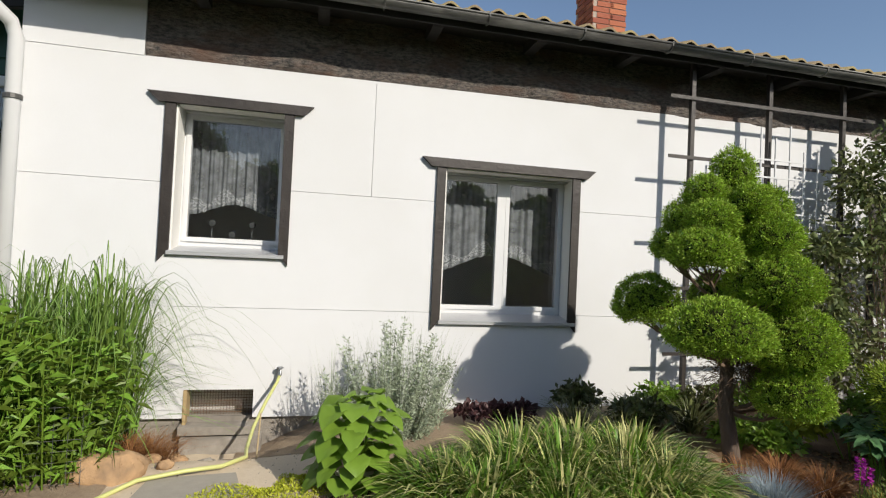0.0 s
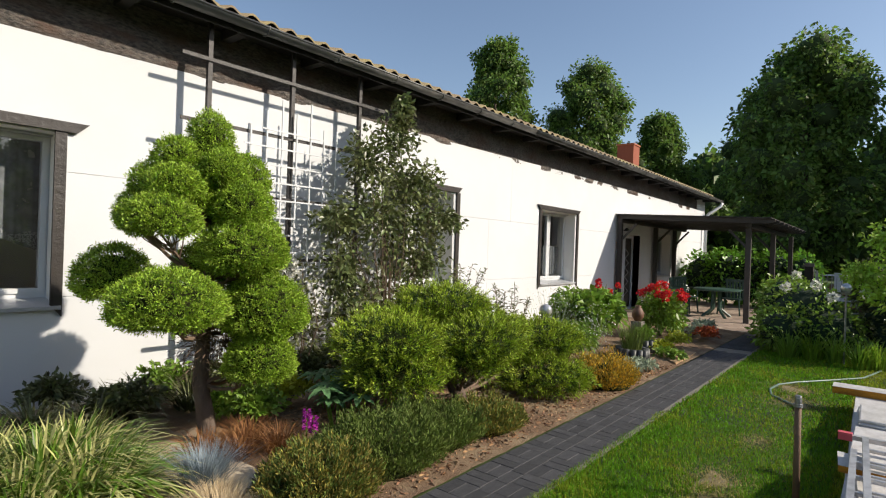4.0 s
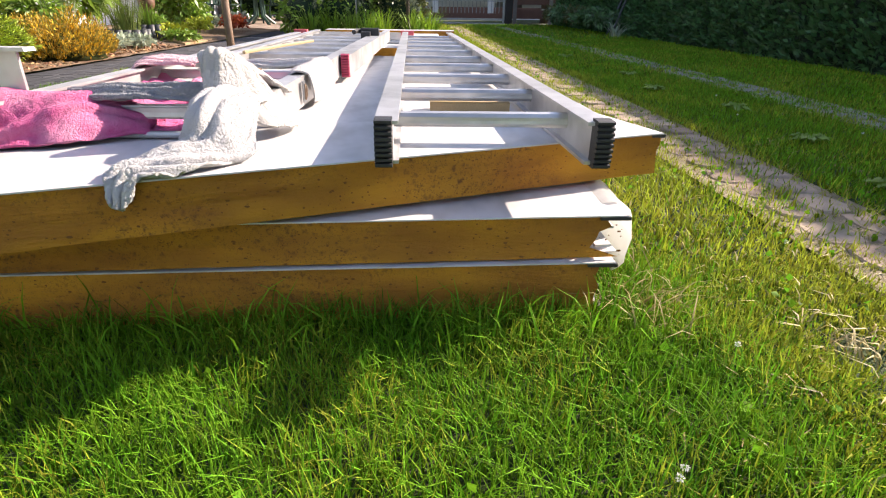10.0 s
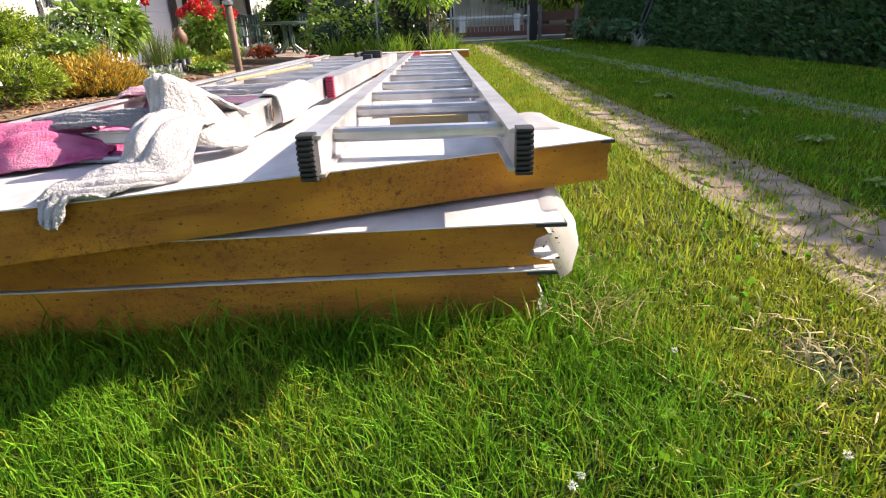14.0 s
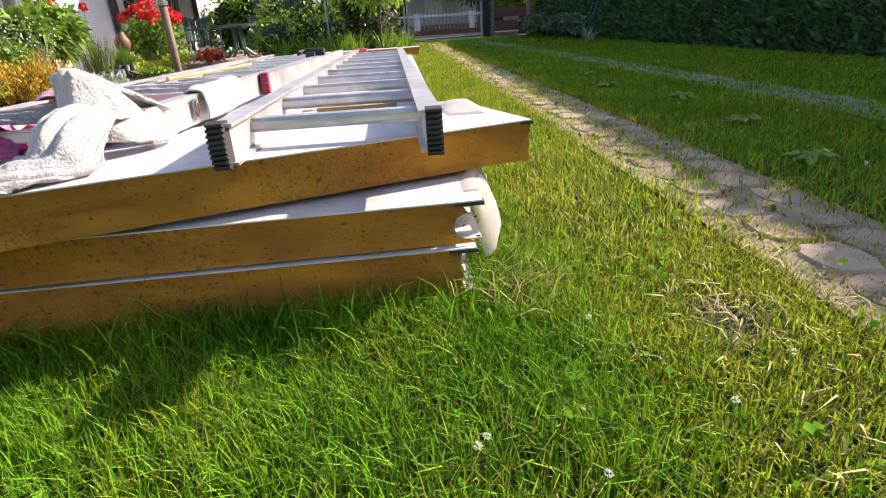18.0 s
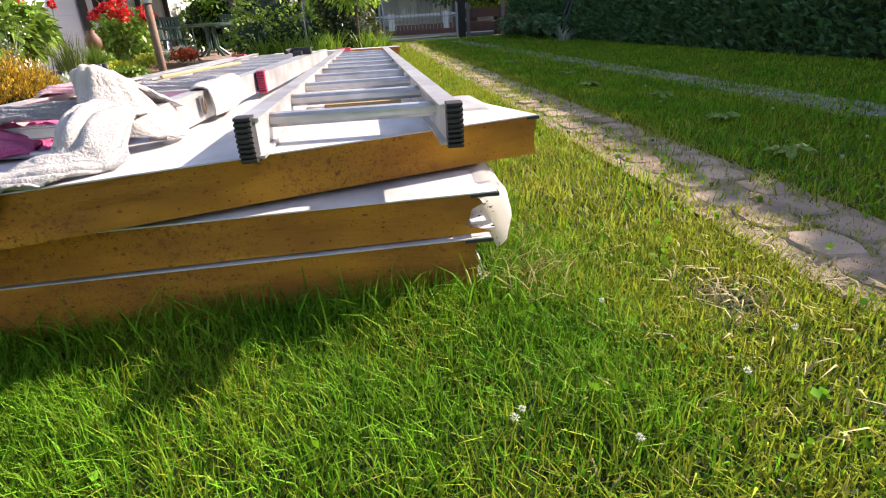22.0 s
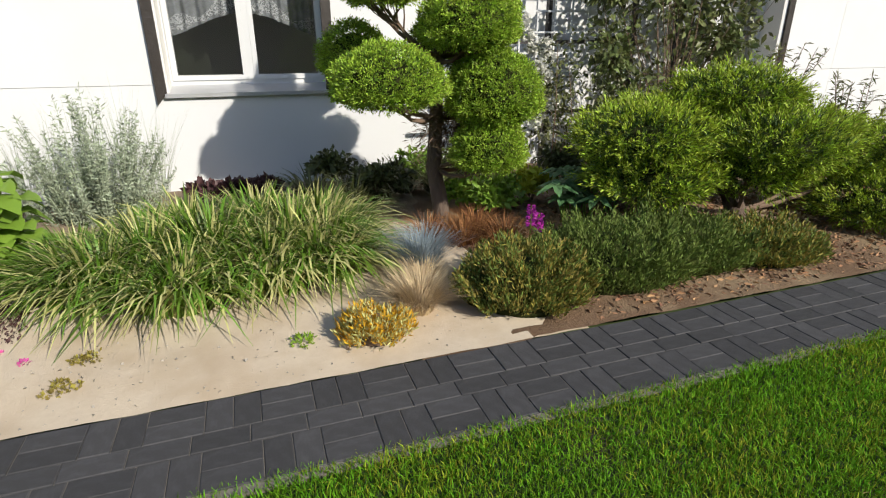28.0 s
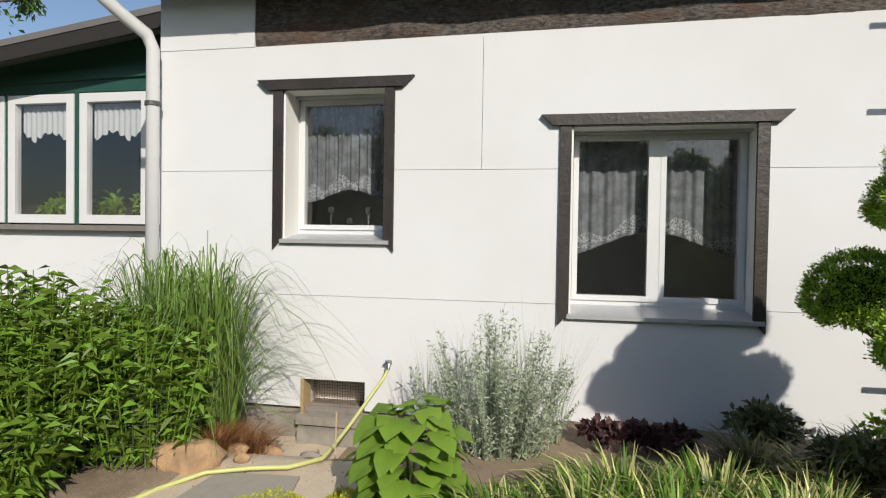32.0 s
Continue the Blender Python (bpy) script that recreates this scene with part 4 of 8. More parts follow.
part("curl", mesh_arrays("curl", vs, fs, M["foil"], True), None, t, "foil curling round the panel edge")
vs = []
for i in range(13):
    for j in range(9):
        x, y = 3.17 + 0.016 * i, -1.315 + 0.010 * j + 0.03 * i / 12
        vs.append((x, y, TOP + 0.005 + 0.028 * max(0, noise.noise(Vector((x * 16, y * 20, 2))) + 0.35) * math.sin(math.pi * i / 12) * math.sin(math.pi * j / 8)))
part("scrap", mesh_arrays("scrap", vs, [(i * 9 + j, (i + 1) * 9 + j, (i + 1) * 9 + j + 1, i * 9 + j + 1) for i in range(12) for j in range(8)], M["foil"], True), None, t, "loose scrap of foil on the top panel")


def ladder(label, rails, rungs, z, high, rail_t=0.026, cap=None, cap_far=None, slope=0.0, box=False):
    """Two rails with hollow rungs. rails: (x0, y0, x1, y1) of each; z is the underside at the near end."""
    t = thing("ladder", label, "ladder", "aluminium ladders on the panels", at=(rails[0][0], rails[0][1], z))
    ox, oy = rails[0][0], rails[0][1]
    for k, (x0, y0, x1, y1) in enumerate(rails):
        L = x1 - x0
        zz = slope * L
        s = rail_t / 2
        b = Build()
        g = 1 if k == 0 else -1
        o = [(g * u, v) for u, v in ((s, 0), (s, high), (-s - 0.008, high), (-s - 0.008, high - 0.005), (-s + 0.002, high - 0.005), (-s + 0.002, 0.005), (-s - 0.008, 0.005), (-s - 0.008, 0))]
        m = len(o)
        p = [(x0 - ox, y0 - oy + u, v) for u, v in o] + [(x1 - ox, y1 - oy + u, v + zz) for u, v in o]
        fs = [tuple(range(m)), tuple(range(2 * m - 1, m - 1, -1))] + [(q, q + m, (q + 1) % m + m, (q + 1) % m) for q in range(m)]
        b.add(p, fs)
        rail = part("rail", b, M["alu"], t)
        for place, m in ((0, cap), (1, cap_far)):
            if m is None:
                continue
            cb = Build()
            x, y = (x0, y0) if place == 0 else (x1, y1)
            sg = -1 if place == 0 else 1
            if m == M["red"] and (k == 1) == (rails[0][0] < 3):
                continue
            prof = [(x - ox - sg * 0.012, slope * (x - ox) - 0.003), (x - ox - sg * 0.012, slope * (x - ox) + high + 0.004)]
            ribs = 9
            for q in range(ribs):
                za = slope * (x - ox) - 0.003 + (high + 0.007) * (ribs - q) / ribs
                zb = za - (high + 0.007) / ribs
                bow = 0.005 * math.sin(math.pi * (q + 0.5) / ribs)
                prof += [(x - ox + sg * (0.010 + bow), za), (x - ox + sg * (0.016 + bow), za - 0.001), (x - ox + sg * (0.016 + bow), zb + 0.003), (x - ox + sg * (0.010 + bow), zb + 0.002)]
            prof.append((x - ox + sg * 0.010, slope * (x - ox) - 0.003))
            cb.prism(prof, "y", y - oy - 0.0125, y - oy + 0.0115)
            part("foot", cb, m, rail, "ribbed rubber foot")
    (x0, y0, x1, y1), (u0, v0, u1, v1) = rails
    for x in rungs:
        ya = y0 + (y1 - y0) * (x - x0) / (x1 - x0)
        yb = v0 + (v1 - v0) * (x - u0) / (u1 - u0)
        zc = slope * (x - ox) + high * 0.60
        b = Build()
        prof = []
        for q in range(20):
            a = 2 * math.pi * q / 20
            rr = (0.0115 if box else 0.0128) * (1 + 0.07 * (q % 2))
            e = 0.35 if box else 0.75
            ca, sa = math.cos(a), math.sin(a)
            prof.append((x - ox + rr * math.copysign(abs(ca) ** e, ca), zc + rr * 0.95 * math.copysign(abs(sa) ** e, sa)))
        b.prism(prof, "y", ya - oy, yb - oy)
        part("rung", b, M["alu"], t)
    return t


ladder("light aluminium ladder with black rubber feet on the panels", [(2.835, -0.881, 5.62, -0.815), (2.835, -1.190, 5.603, -1.087)], [2.98 + 0.272 * i for i in range(10)], TOP + 0.001, 0.061, cap=M["black"])
ladder("wide aluminium ladder section hung with towels on the panels", [(2.885, -0.262, 5.405, -0.212), (3.085, -0.655, 5.405, -0.662)], [3.025 + 0.2705 * i for i in range(9)], TOP + 0.001, 0.062, cap=M["red"], box=True)
ladder("upper extension ladder section lying beside the wide section", [(3.90, -0.320, 5.76, -0.262), (3.88, -0.688, 5.76, -0.702)], [4.165 + 0.2705 * i for i in range(6)], TOP + 0.001, 0.062, cap=M["red"], box=True)
t = thing("latch", "small metal latch on the ladder rail", "latch", at=(3.30, -0.6745, TOP + 0.034))
part("plate", Build().box(-0.012, 0.012, -0.003, 0.0, -0.022, 0.022), M["steel"], t)
part("ring", Build().tube([(0.0, -0.005, 0.016), (0.007, -0.006, 0.008), (0.007, -0.006, -0.008), (0.0, -0.005, -0.016), (-0.007, -0.006, -0.008), (-0.007, -0.006, 0.008), (0.0, -0.005, 0.016)], 0.002, 5), M["rust"], t)
t = thing("brace", "thin aluminium brace rod of the ladder on the panel", "rod", at=(2.98, -0.43, TOP + 0.008))
part("rod", Build().tube([(0, 0.06, 0), (0.004, -0.125, 0.0)], 0.006, 8), M["alu"], t)
# stabiliser bar with faded red caps
t = thing("stabiliser_bar", "aluminium stabiliser bar with faded red end caps", "ladder part", at=(5.785, -0.49, 0.290))
part("bar", Build().box(-0.02, 0.02, -0.30, 0.30, 0.0, 0.03), M["alu"], t)
for y in (-0.335, 0.335):
    part("end_cap", Build().box(-0.026, 0.026, y - 0.04, y + 0.04, -0.01, 0.042).box(-0.03, -0.024, y - 0.036, y + 0.036, 0.0, 0.032), M["pinkred"], t, "faded red rubber end cap")
# black ratchet clamp on the ladder
t = thing("clamp", "black plastic clamp gripping the ladder rail", "clamp", at=(5.10, -0.63, TOP + 0.064))
part("jaw", Build().box(-0.03, 0.03, -0.07, 0.02, 0.0, 0.035), M["black"], t)
part("jaw", Build().box(-0.09, -0.02, -0.03, 0.015, -0.02, 0.02), M["black"], t)
part("handle", Build().tube([(0, 0.01, 0.02), (-0.03, 0.04, 0.022), (-0.08, 0.05, 0.018)], 0.012, 6), M["black"], t)
# angle bracket standing on the left rail
t = thing("bracket", "white metal angle bracket fixed to the ladder rail", "bracket", at=(3.01, -0.262, TOP + 0.062))
part("plate", Build().box(-0.003, 0.003, -0.028, 0.012, -0.001, 0.072), M["alu"], t)
part("flange", Build().prism([(-0.052, 0.072), (-0.05, 0.078), (0.014, 0.078), (0.014, 0.072)], "x", -0.018, 0.010), M["alu"], t)
# foam cross strip, wooden offcuts, rods
t = thing("foam_strip", "narrow offcut of foam panel lying across under the ladders", "offcut", at=(5.20, -0.15, TOP - 0.0415))
part("foam_core", Build().prism([(0.002, 0.0), (-0.043, -0.96), (0.08, -0.965), (0.30, 0.02)], "z", 0.0, 0.040), M["foam"], t, "sawn foam edge")
part("top_sheet", Build().prism([(0.0, 0.002), (-0.045, -0.962), (0.08, -0.965), (0.30, 0.022)], "z", 0.040, 0.0415), M["sheet"], t, "white sheet face")
t = thing("foam_plank", "long white-topped foam offcut lying across the panels", "offcut", at=(7.86, 0.045, 0.1835), turn=0.3)
part("foam_core", Build().box(0.002, 0.24, -1.27, 0.0, 0.0, 0.066), M["foam"], t, "yellow foam edge")
part("top_sheet", Build().box(0.0, 0.242, -1.272, 0.002, 0.066, 0.0685), M["sheet"], t)
solid("wood_offcut", Build().box(3.25, 3.36, -1.12, -0.95, TOP + 0.001, TOP + 0.022).box(3.28, 3.33, -1.10, -0.99, TOP + 0.022, TOP + 0.03), M["board"], "small pale wooden offcut beside the ladder rung", "offcut")
solid("wood_block", Build().box(3.90, 3.965, -0.40, -0.335, TOP - 0.019, TOP + 0.022).box(3.908, 3.957, -0.392, -0.343, TOP + 0.022, TOP + 0.025), M["rust"], "small brown wooden block between the ladder rungs", "offcut")
solid("thin_rod", Build().tube([(3.93, -0.36, TOP + 0.064), (4.25, -0.408, TOP + 0.065), (4.57, -0.458, TOP + 0.064)], 0.006, 6), M["board"], "pale thin wooden rod across the rungs", "rod")
t = thing("foam_mat", "thick white mat of two layers lying on the panels", "mat", at=(6.57, -0.206, TOP - 0.0665))
for i in range(2):
    o = [(0.012 * i, 0.0), (0.012 * i, -0.83), (0.60, -0.85), (0.60, 0.01)]
    b = Build()
    for inset, z in ((0.012, 0.0), (0.003, 0.004), (0.0, 0.013), (0.003, 0.022), (0.012, 0.026)):
        b.v += [(u + (inset if u < 0.3 else -inset), w + (-inset if w > -0.4 else inset), z + 0.0265 * i) for u, w in o]
    b.f += [(3, 2, 1, 0), (16, 17, 18, 19)] + [(r * 4 + k, r * 4 + (k + 1) % 4, r * 4 + 4 + (k + 1) % 4, r * 4 + 4 + k) for r in range(4) for k in range(4)]
    part("layer", b, M["sheet"], t)


def spline(a, b, c, d, k):
    return 0.5 * (2 * b + (c - a) * k + (2 * a - 5 * b + 4 * c - d) * k * k + (3 * b - a - 3 * c + d) * k ** 3)


def drape(label, net, material, seed, fold=0.006, freq=16.0, thick=0.0035, density=24, skew=0.6, group="towels on the ladder"):
    """A cloth laid over a coarse grid of places, rounded off between them, with small folds and pile."""
    net = [[Vector(q) for q in row] for row in net]
    R, C = len(net), len(net[0])

    def row_at(row, v):
        i = min(int(v), C - 2)
        g = lambda q: row[max(0, min(C - 1, q))]
        return spline(g(i - 1), g(i), g(i + 1), g(i + 2), v - i)

    n, m = (R - 1) * density, (C - 1) * density
    vs = []
    for i in range(n + 1):
        u = i / density
        r = min(int(u), R - 2)
        g = lambda q: net[max(0, min(R - 1, q))]
        for j in range(m + 1):
            v = j / density
            p = spline(row_at(g(r - 1), v), row_at(g(r), v), row_at(g(r + 1), v), row_at(g(r + 2), v), u - r)
            vs.append(p)
    w = m + 1
    out = []
    for i in range(n + 1):
        for j in range(m + 1):
            p = vs[i * w + j]
            du = vs[min(i + 1, n) * w + j] - vs[max(i - 1, 0) * w + j]
            dv = vs[i * w + min(j + 1, m)] - vs[i * w + max(j - 1, 0)]
            nor = du.cross(dv)
            nor = nor.normalized() if nor.length > 1e-9 else Vector((0, 0, 1))
            warp = noise.noise(p * 9 + Vector((seed, 0, 0)))
            ph = freq * j / density + 2.0 * warp + seed + skew * i / density
            f = fold * (1.6 * abs(math.sin(ph)) - 0.8) + 0.5 * fold * math.sin(2.7 * ph + 1.0)
            f += fold * 1.0 * noise.noise(p * 34 + Vector((0, seed, 0))) + 0.0013 * noise.noise(p * 280)
            q = p + nor * f
            lift = 0.005 * abs(noise.noise(p * 40)) + thick
            edge = cut(q.y)
            if q.x > edge - 0.004:
                q.z = max(q.z, TOP + lift)
            out.append(tuple(q))
    fs = [(i * w + j, i * w + j + 1, (i + 1) * w + j + 1, (i + 1) * w + j) for i in range(n) for j in range(m)]
    ob = tagged(new("towel", mesh_arrays("towel", out, fs, material, True)), label, "towel", group)
    md = ob.modifiers.new("thick", "SOLIDIFY")
    md.thickness, md.offset = thick, 0.0
    return ob


def cut(y):
    """Where the sawn front edge of the askew panel lies."""
    return 2.601 + (-0.191 - y) * 0.3958


drape("bright pink terry towel bunched over the rail and near rung", [
    [(2.83, -0.180, 0.276), (2.815, -0.186, 0.277), (2.80, -0.197, 0.277), (2.788, -0.210, 0.276)],
    [(2.915, -0.232, 0.277), (2.885, -0.236, 0.280), (2.855, -0.248, 0.280), (2.832, -0.262, 0.276)],
    [(3.06, -0.245, 0.300), (2.99, -0.250, 0.340), (2.935, -0.272, 0.315), (2.885, -0.292, 0.277)],
    [(3.09, -0.310, 0.285), (3.015, -0.310, 0.338), (2.950, -0.322, 0.328), (2.898, -0.332, 0.278)],
    [(3.09, -0.370, 0.285), (3.025, -0.375, 0.337), (2.958, -0.382, 0.330), (2.912, -0.392, 0.280)],
    [(3.09, -0.430, 0.283), (3.04, -0.425, 0.328), (2.980, -0.432, 0.308), (2.955, -0.442, 0.281)],
    [(3.08, -0.490, 0.279), (3.04, -0.480, 0.290), (3.000, -0.480, 0.286), (2.985, -0.490, 0.278)]], M["pink"], 1.0, 0.0042, 4.2, 0.0045, 24, 1.4)
drape("pink terry towel spread under the ladder rungs", [
    [(3.00, -0.285, 0.300), (2.99, -0.36, 0.282), (2.99, -0.46, 0.278), (3.00, -0.56, 0.278)],
    [(3.14, -0.283, 0.318), (3.14, -0.35, 0.292), (3.14, -0.46, 0.279), (3.14, -0.58, 0.279)],
    [(3.27, -0.280, 0.296), (3.27, -0.36, 0.284), (3.27, -0.46, 0.279), (3.28, -0.57, 0.279)],
    [(3.40, -0.275, 0.300), (3.41, -0.36, 0.290), (3.41, -0.46, 0.284), (3.41, -0.56, 0.281)],
    [(3.53, -0.272, 0.312), (3.52, -0.36, 0.300), (3.52, -0.46, 0.292), (3.52, -0.55, 0.285)]], M["pink"], 3.0, 0.010, 3.6, 0.0045, 20, 1.5)
drape("pale pink towel end folded over the ladder rail", [
    [(3.44, -0.225, 0.30), (3.49, -0.225, 0.30), (3.55, -0.225, 0.30), (3.61, -0.228, 0.30)],
    [(3.44, -0.252, 0.341), (3.49, -0.252, 0.345), (3.55, -0.250, 0.346), (3.61, -0.250, 0.341)],
    [(3.46, -0.300, 0.343), (3.50, -0.305, 0.352), (3.55, -0.305, 0.350), (3.60, -0.300, 0.342)],
    [(3.48, -0.370, 0.338), (3.51, -0.380, 0.343), (3.55, -0.385, 0.342), (3.58, -0.380, 0.336)]], M["pinkpale"], 2.0, 0.004, 5.0)
drape("weathered grey cloth strip twisted along the near rung", [
    [(2.995, -0.355, 0.330), (3.01, -0.356, 0.342), (3.03, -0.357, 0.338), (3.045, -0.358, 0.327)],
    [(2.990, -0.420, 0.334), (3.01, -0.420, 0.349), (3.03, -0.420, 0.344), (3.050, -0.420, 0.330)],
    [(2.990, -0.480, 0.336), (3.01, -0.482, 0.347), (3.03, -0.484, 0.350), (3.050, -0.484, 0.332)],
    [(2.985, -0.540, 0.332), (3.00, -0.542, 0.352), (3.03, -0.545, 0.350), (3.050, -0.545, 0.334)],
    [(2.980, -0.610, 0.330), (3.00, -0.612, 0.352), (3.03, -0.615, 0.352), (3.050, -0.615, 0.336)]], M["rag"], 5.0, 0.003, 6.0, 0.004)
drape("grey-white terry towel hanging from the rung to the panel edge", [
    [(3.01, -0.585, 0.328), (3.02, -0.61, 0.336), (3.02, -0.64, 0.336), (3.01, -0.675, 0.326)],
    [(2.925, -0.590, 0.342), (2.935, -0.615, 0.356), (2.945, -0.645, 0.352), (2.955, -0.680, 0.335)],
    [(2.880, -0.592, 0.322), (2.872, -0.618, 0.338), (2.874, -0.650, 0.328), (2.890, -0.688, 0.305)],
    [(2.855, -0.588, 0.290), (2.840, -0.618, 0.304), (2.835, -0.652, 0.294), (2.852, -0.692, 0.278)],
    [(2.842, -0.566, 0.281), (2.816, -0.594, 0.296), (2.800, -0.622, 0.288), (2.802, -0.655, 0.276)],
    [(2.803, -0.545, 0.277), (2.785, -0.567, 0.288), (2.768, -0.590, 0.283), (2.760, -0.615, 0.276)],
    [(2.768, -0.530, 0.276), (2.752, -0.548, 0.282), (2.744, -0.566, 0.279), (2.740, -0.584, 0.275)],
    [(2.728, -0.545, 0.252), (2.722, -0.552, 0.243), (2.724, -0.562, 0.240), (2.730, -0.573, 0.252)]], M["greycloth"], 7.0, 0.0042, 3.4, 0.0045, 24, 1.6)
drape("white terry towel thrown over the ladder rail", [
    [(3.10, -0.575, 0.330), (3.12, -0.60, 0.335), (3.14, -0.64, 0.335), (3.17, -0.68, 0.32)],
    [(2.990, -0.586, 0.404), (2.992, -0.612, 0.412), (3.012, -0.634, 0.400), (3.045, -0.652, 0.374)],
    [(2.966, -0.592, 0.374), (2.975, -0.624, 0.378), (3.008, -0.653, 0.360), (3.060, -0.671, 0.338)],
    [(2.955, -0.604, 0.334), (2.968, -0.642, 0.338), (3.018, -0.680, 0.316), (3.085, -0.690, 0.300)],
    [(2.955, -0.640, 0.300), (2.985, -0.690, 0.292), (3.045, -0.714, 0.281), (3.118, -0.702, 0.279)]], M["towel"], 9.0, 0.0017, 5.0, 0.0045, 30, 1.8)
drape("thin grey cloth rolled along the ladder rung", [
    [(3.605, -0.300, 0.322), (3.615, -0.300, 0.338), (3.63, -0.300, 0.338), (3.64, -0.300, 0.322)],
    [(3.60, -0.40, 0.322), (3.612, -0.40, 0.337), (3.628, -0.40, 0.335), (3.64, -0.40, 0.322)],
    [(3.60, -0.51, 0.322), (3.612, -0.51, 0.335), (3.63, -0.51, 0.338), (3.64, -0.51, 0.322)],
    [(3.595, -0.60, 0.325), (3.61, -0.60, 0.339), (3.63, -0.60, 0.340), (3.645, -0.60, 0.325)],
    [(3.57, -0.655, 0.334), (3.60, -0.655, 0.343), (3.63, -0.655, 0.343), (3.66, -0.655, 0.334)]], M["greycloth"], 4.0, 0.0025, 6.0, 0.004, 14)
drape("white cloth strip hanging over the ladder rail", [
    [(3.36, -0.615, 0.300), (3.45, -0.610, 0.298), (3.54, -0.610, 0.300), (3.62, -0.612, 0.302)],
    [(3.35, -0.640, 0.338), (3.45, -0.640, 0.339), (3.54, -0.640, 0.340), (3.63, -0.642, 0.340)],
    [(3.35, -0.678, 0.338), (3.45, -0.678, 0.339), (3.54, -0.678, 0.340), (3.63, -0.680, 0.340)],
    [(3.34, -0.690, 0.305), (3.44, -0.692, 0.306), (3.54, -0.692, 0.308), (3.63, -0.692, 0.312)],
    [(3.33, -0.692, 0.277), (3.44, -0.700, 0.278), (3.53, -0.698, 0.282), (3.62, -0.696, 0.290)]], M["towel"], 12.0, 0.003, 3.0, 0.004)

# iron post beside the stack
t = thing("post", "brown wooden post with a grey hose fitting in the lawn", "post", at=(5.03, 0.045, 0))
part("shaft", Build().tube([(0, 0, -0.02), (0.004, 0.002, 0.3), (0.012, 0.006, 0.62)], [0.021, 0.019, 0.019], 10), M["rust"], t, "", True)
part("fitting", Build().lathe([(0.0, 0.05), (0.016, 0.05), (0.02, 0.04), (0.02, 0.0), (0.026, -0.002), (0.026, -0.02), (0.0, -0.02)], (0.012, 0.006, 0.635), 10).box(-0.02, 0.045, -0.004, 0.014, 0.655, 0.672), M["steel"], t, "grey metal hose fitting")
part("foot_plate", Build().lathe([(0.0, 0.018), (0.03, 0.016), (0.055, 0.004), (0.06, -0.01)], (0, 0, 0), 12), M["plasticgrey"], t)

# ---- paving ----
def chipped(w, d, h, seed, bevel=0.006):
    """A block with bevelled and slightly uneven top edges."""
    r = random.Random(seed)
    x, y = w / 2, d / 2
    lo = [(-x, -y, -0.04), (x, -y, -0.04), (x, y, -0.04), (-x, y, -0.04)]
    mid = [(px, py, h - bevel) for px, py, _ in lo]
    top = [(px * (1 - bevel / x) + r.uniform(-1, 1) * bevel * 0.3, py * (1 - bevel / y) + r.uniform(-1, 1) * bevel * 0.3, h + r.uniform(-0.001, 0.001)) for px, py, _ in lo]
    f = [(8, 9, 10, 11)] + [(i, (i + 1) % 4, (i + 1) % 4 + 4, i + 4) for i in range(4)] + [(i + 4, (i + 1) % 4 + 4, (i + 1) % 4 + 8, i + 8) for i in range(4)]
    return Build().add(lo + mid + top, f)


path_base = tagged(new("path", Build().box(-6, 13.4, 1.262, 1.803, -0.06, 0.004).mesh("path", M["joint_sand"])), "garden path of dark grey paving blocks", "path", kind="structure")
block_meshes = {False: [chipped(0.1965, 0.0972, 0.0095, i, 0.003).mesh("paver", M["paver"]) for i in range(3)], True: [chipped(0.0972, 0.1965, 0.0095, i + 9, 0.003).mesh("paver", M["paver"]) for i in range(3)]}


def lay_path(x0, x1, keep):
    """Blocks in two woven rows with a stretcher row between; keep() gets each block's centre and way."""
    n = int((x1 - x0) / 0.4)
    for i in range(n):
        x = x0 + 0.4 * i
        for dx in (0.05, 0.15):
            keep(x + dx, 1.70, True)
        for dy in (1.65, 1.75):
            keep(x + 0.30, dy, False)
        for dx in (0.06, 0.26):
            keep(x + dx, 1.55, False)
        for dx in (0.25, 0.35):
            keep(x + dx, 1.40, True)
        for dy in (1.35, 1.45):
            keep(x + 0.10, dy, False)


rp = random.Random(3)


def single(x, y, upright):
    ob = new("paver", rp.choice(block_meshes[upright]))
    ob.parent = path_base
    ob.matrix_basis = pose(x, y, rp.uniform(-0.0012, 0.0012), rp.uniform(-0.4, 0.4), rp.uniform(-0.4, 0.4), rp.uniform(-0.4, 0.4))


lay_path(-0.5, 11.1, single)
rest = Build()


def many(x, y, upright):
    w, d = (0.048, 0.0975) if upright else (0.0975, 0.048)
    rest.box(x - w, x + w, y - d, y + d, -0.03, 0.0115)


lay_path(-6.0, -0.5, many)
lay_path(11.1, 13.3, many)
ob = part("pavers", rest, M["paver"], path_base, "dark grey paving blocks")
ob["kind"] = "stuff"

# terrace paving
rest = Build()
for i in range(46):
    for j in range(15):
        x, y = 13.4 + 0.25 * i, 1.32 + 0.25 * j
        rest.box(x + 0.003, x + 0.247, y + 0.003, y + 0.247, 0.0, 0.022 + 0.001 * ((i * 7 + j * 3) % 3))
terrace = tagged(new("terrace", rest.mesh("terrace", M["terrace"])), "reddish brown terrace paving beside the house", "terrace", kind="structure")

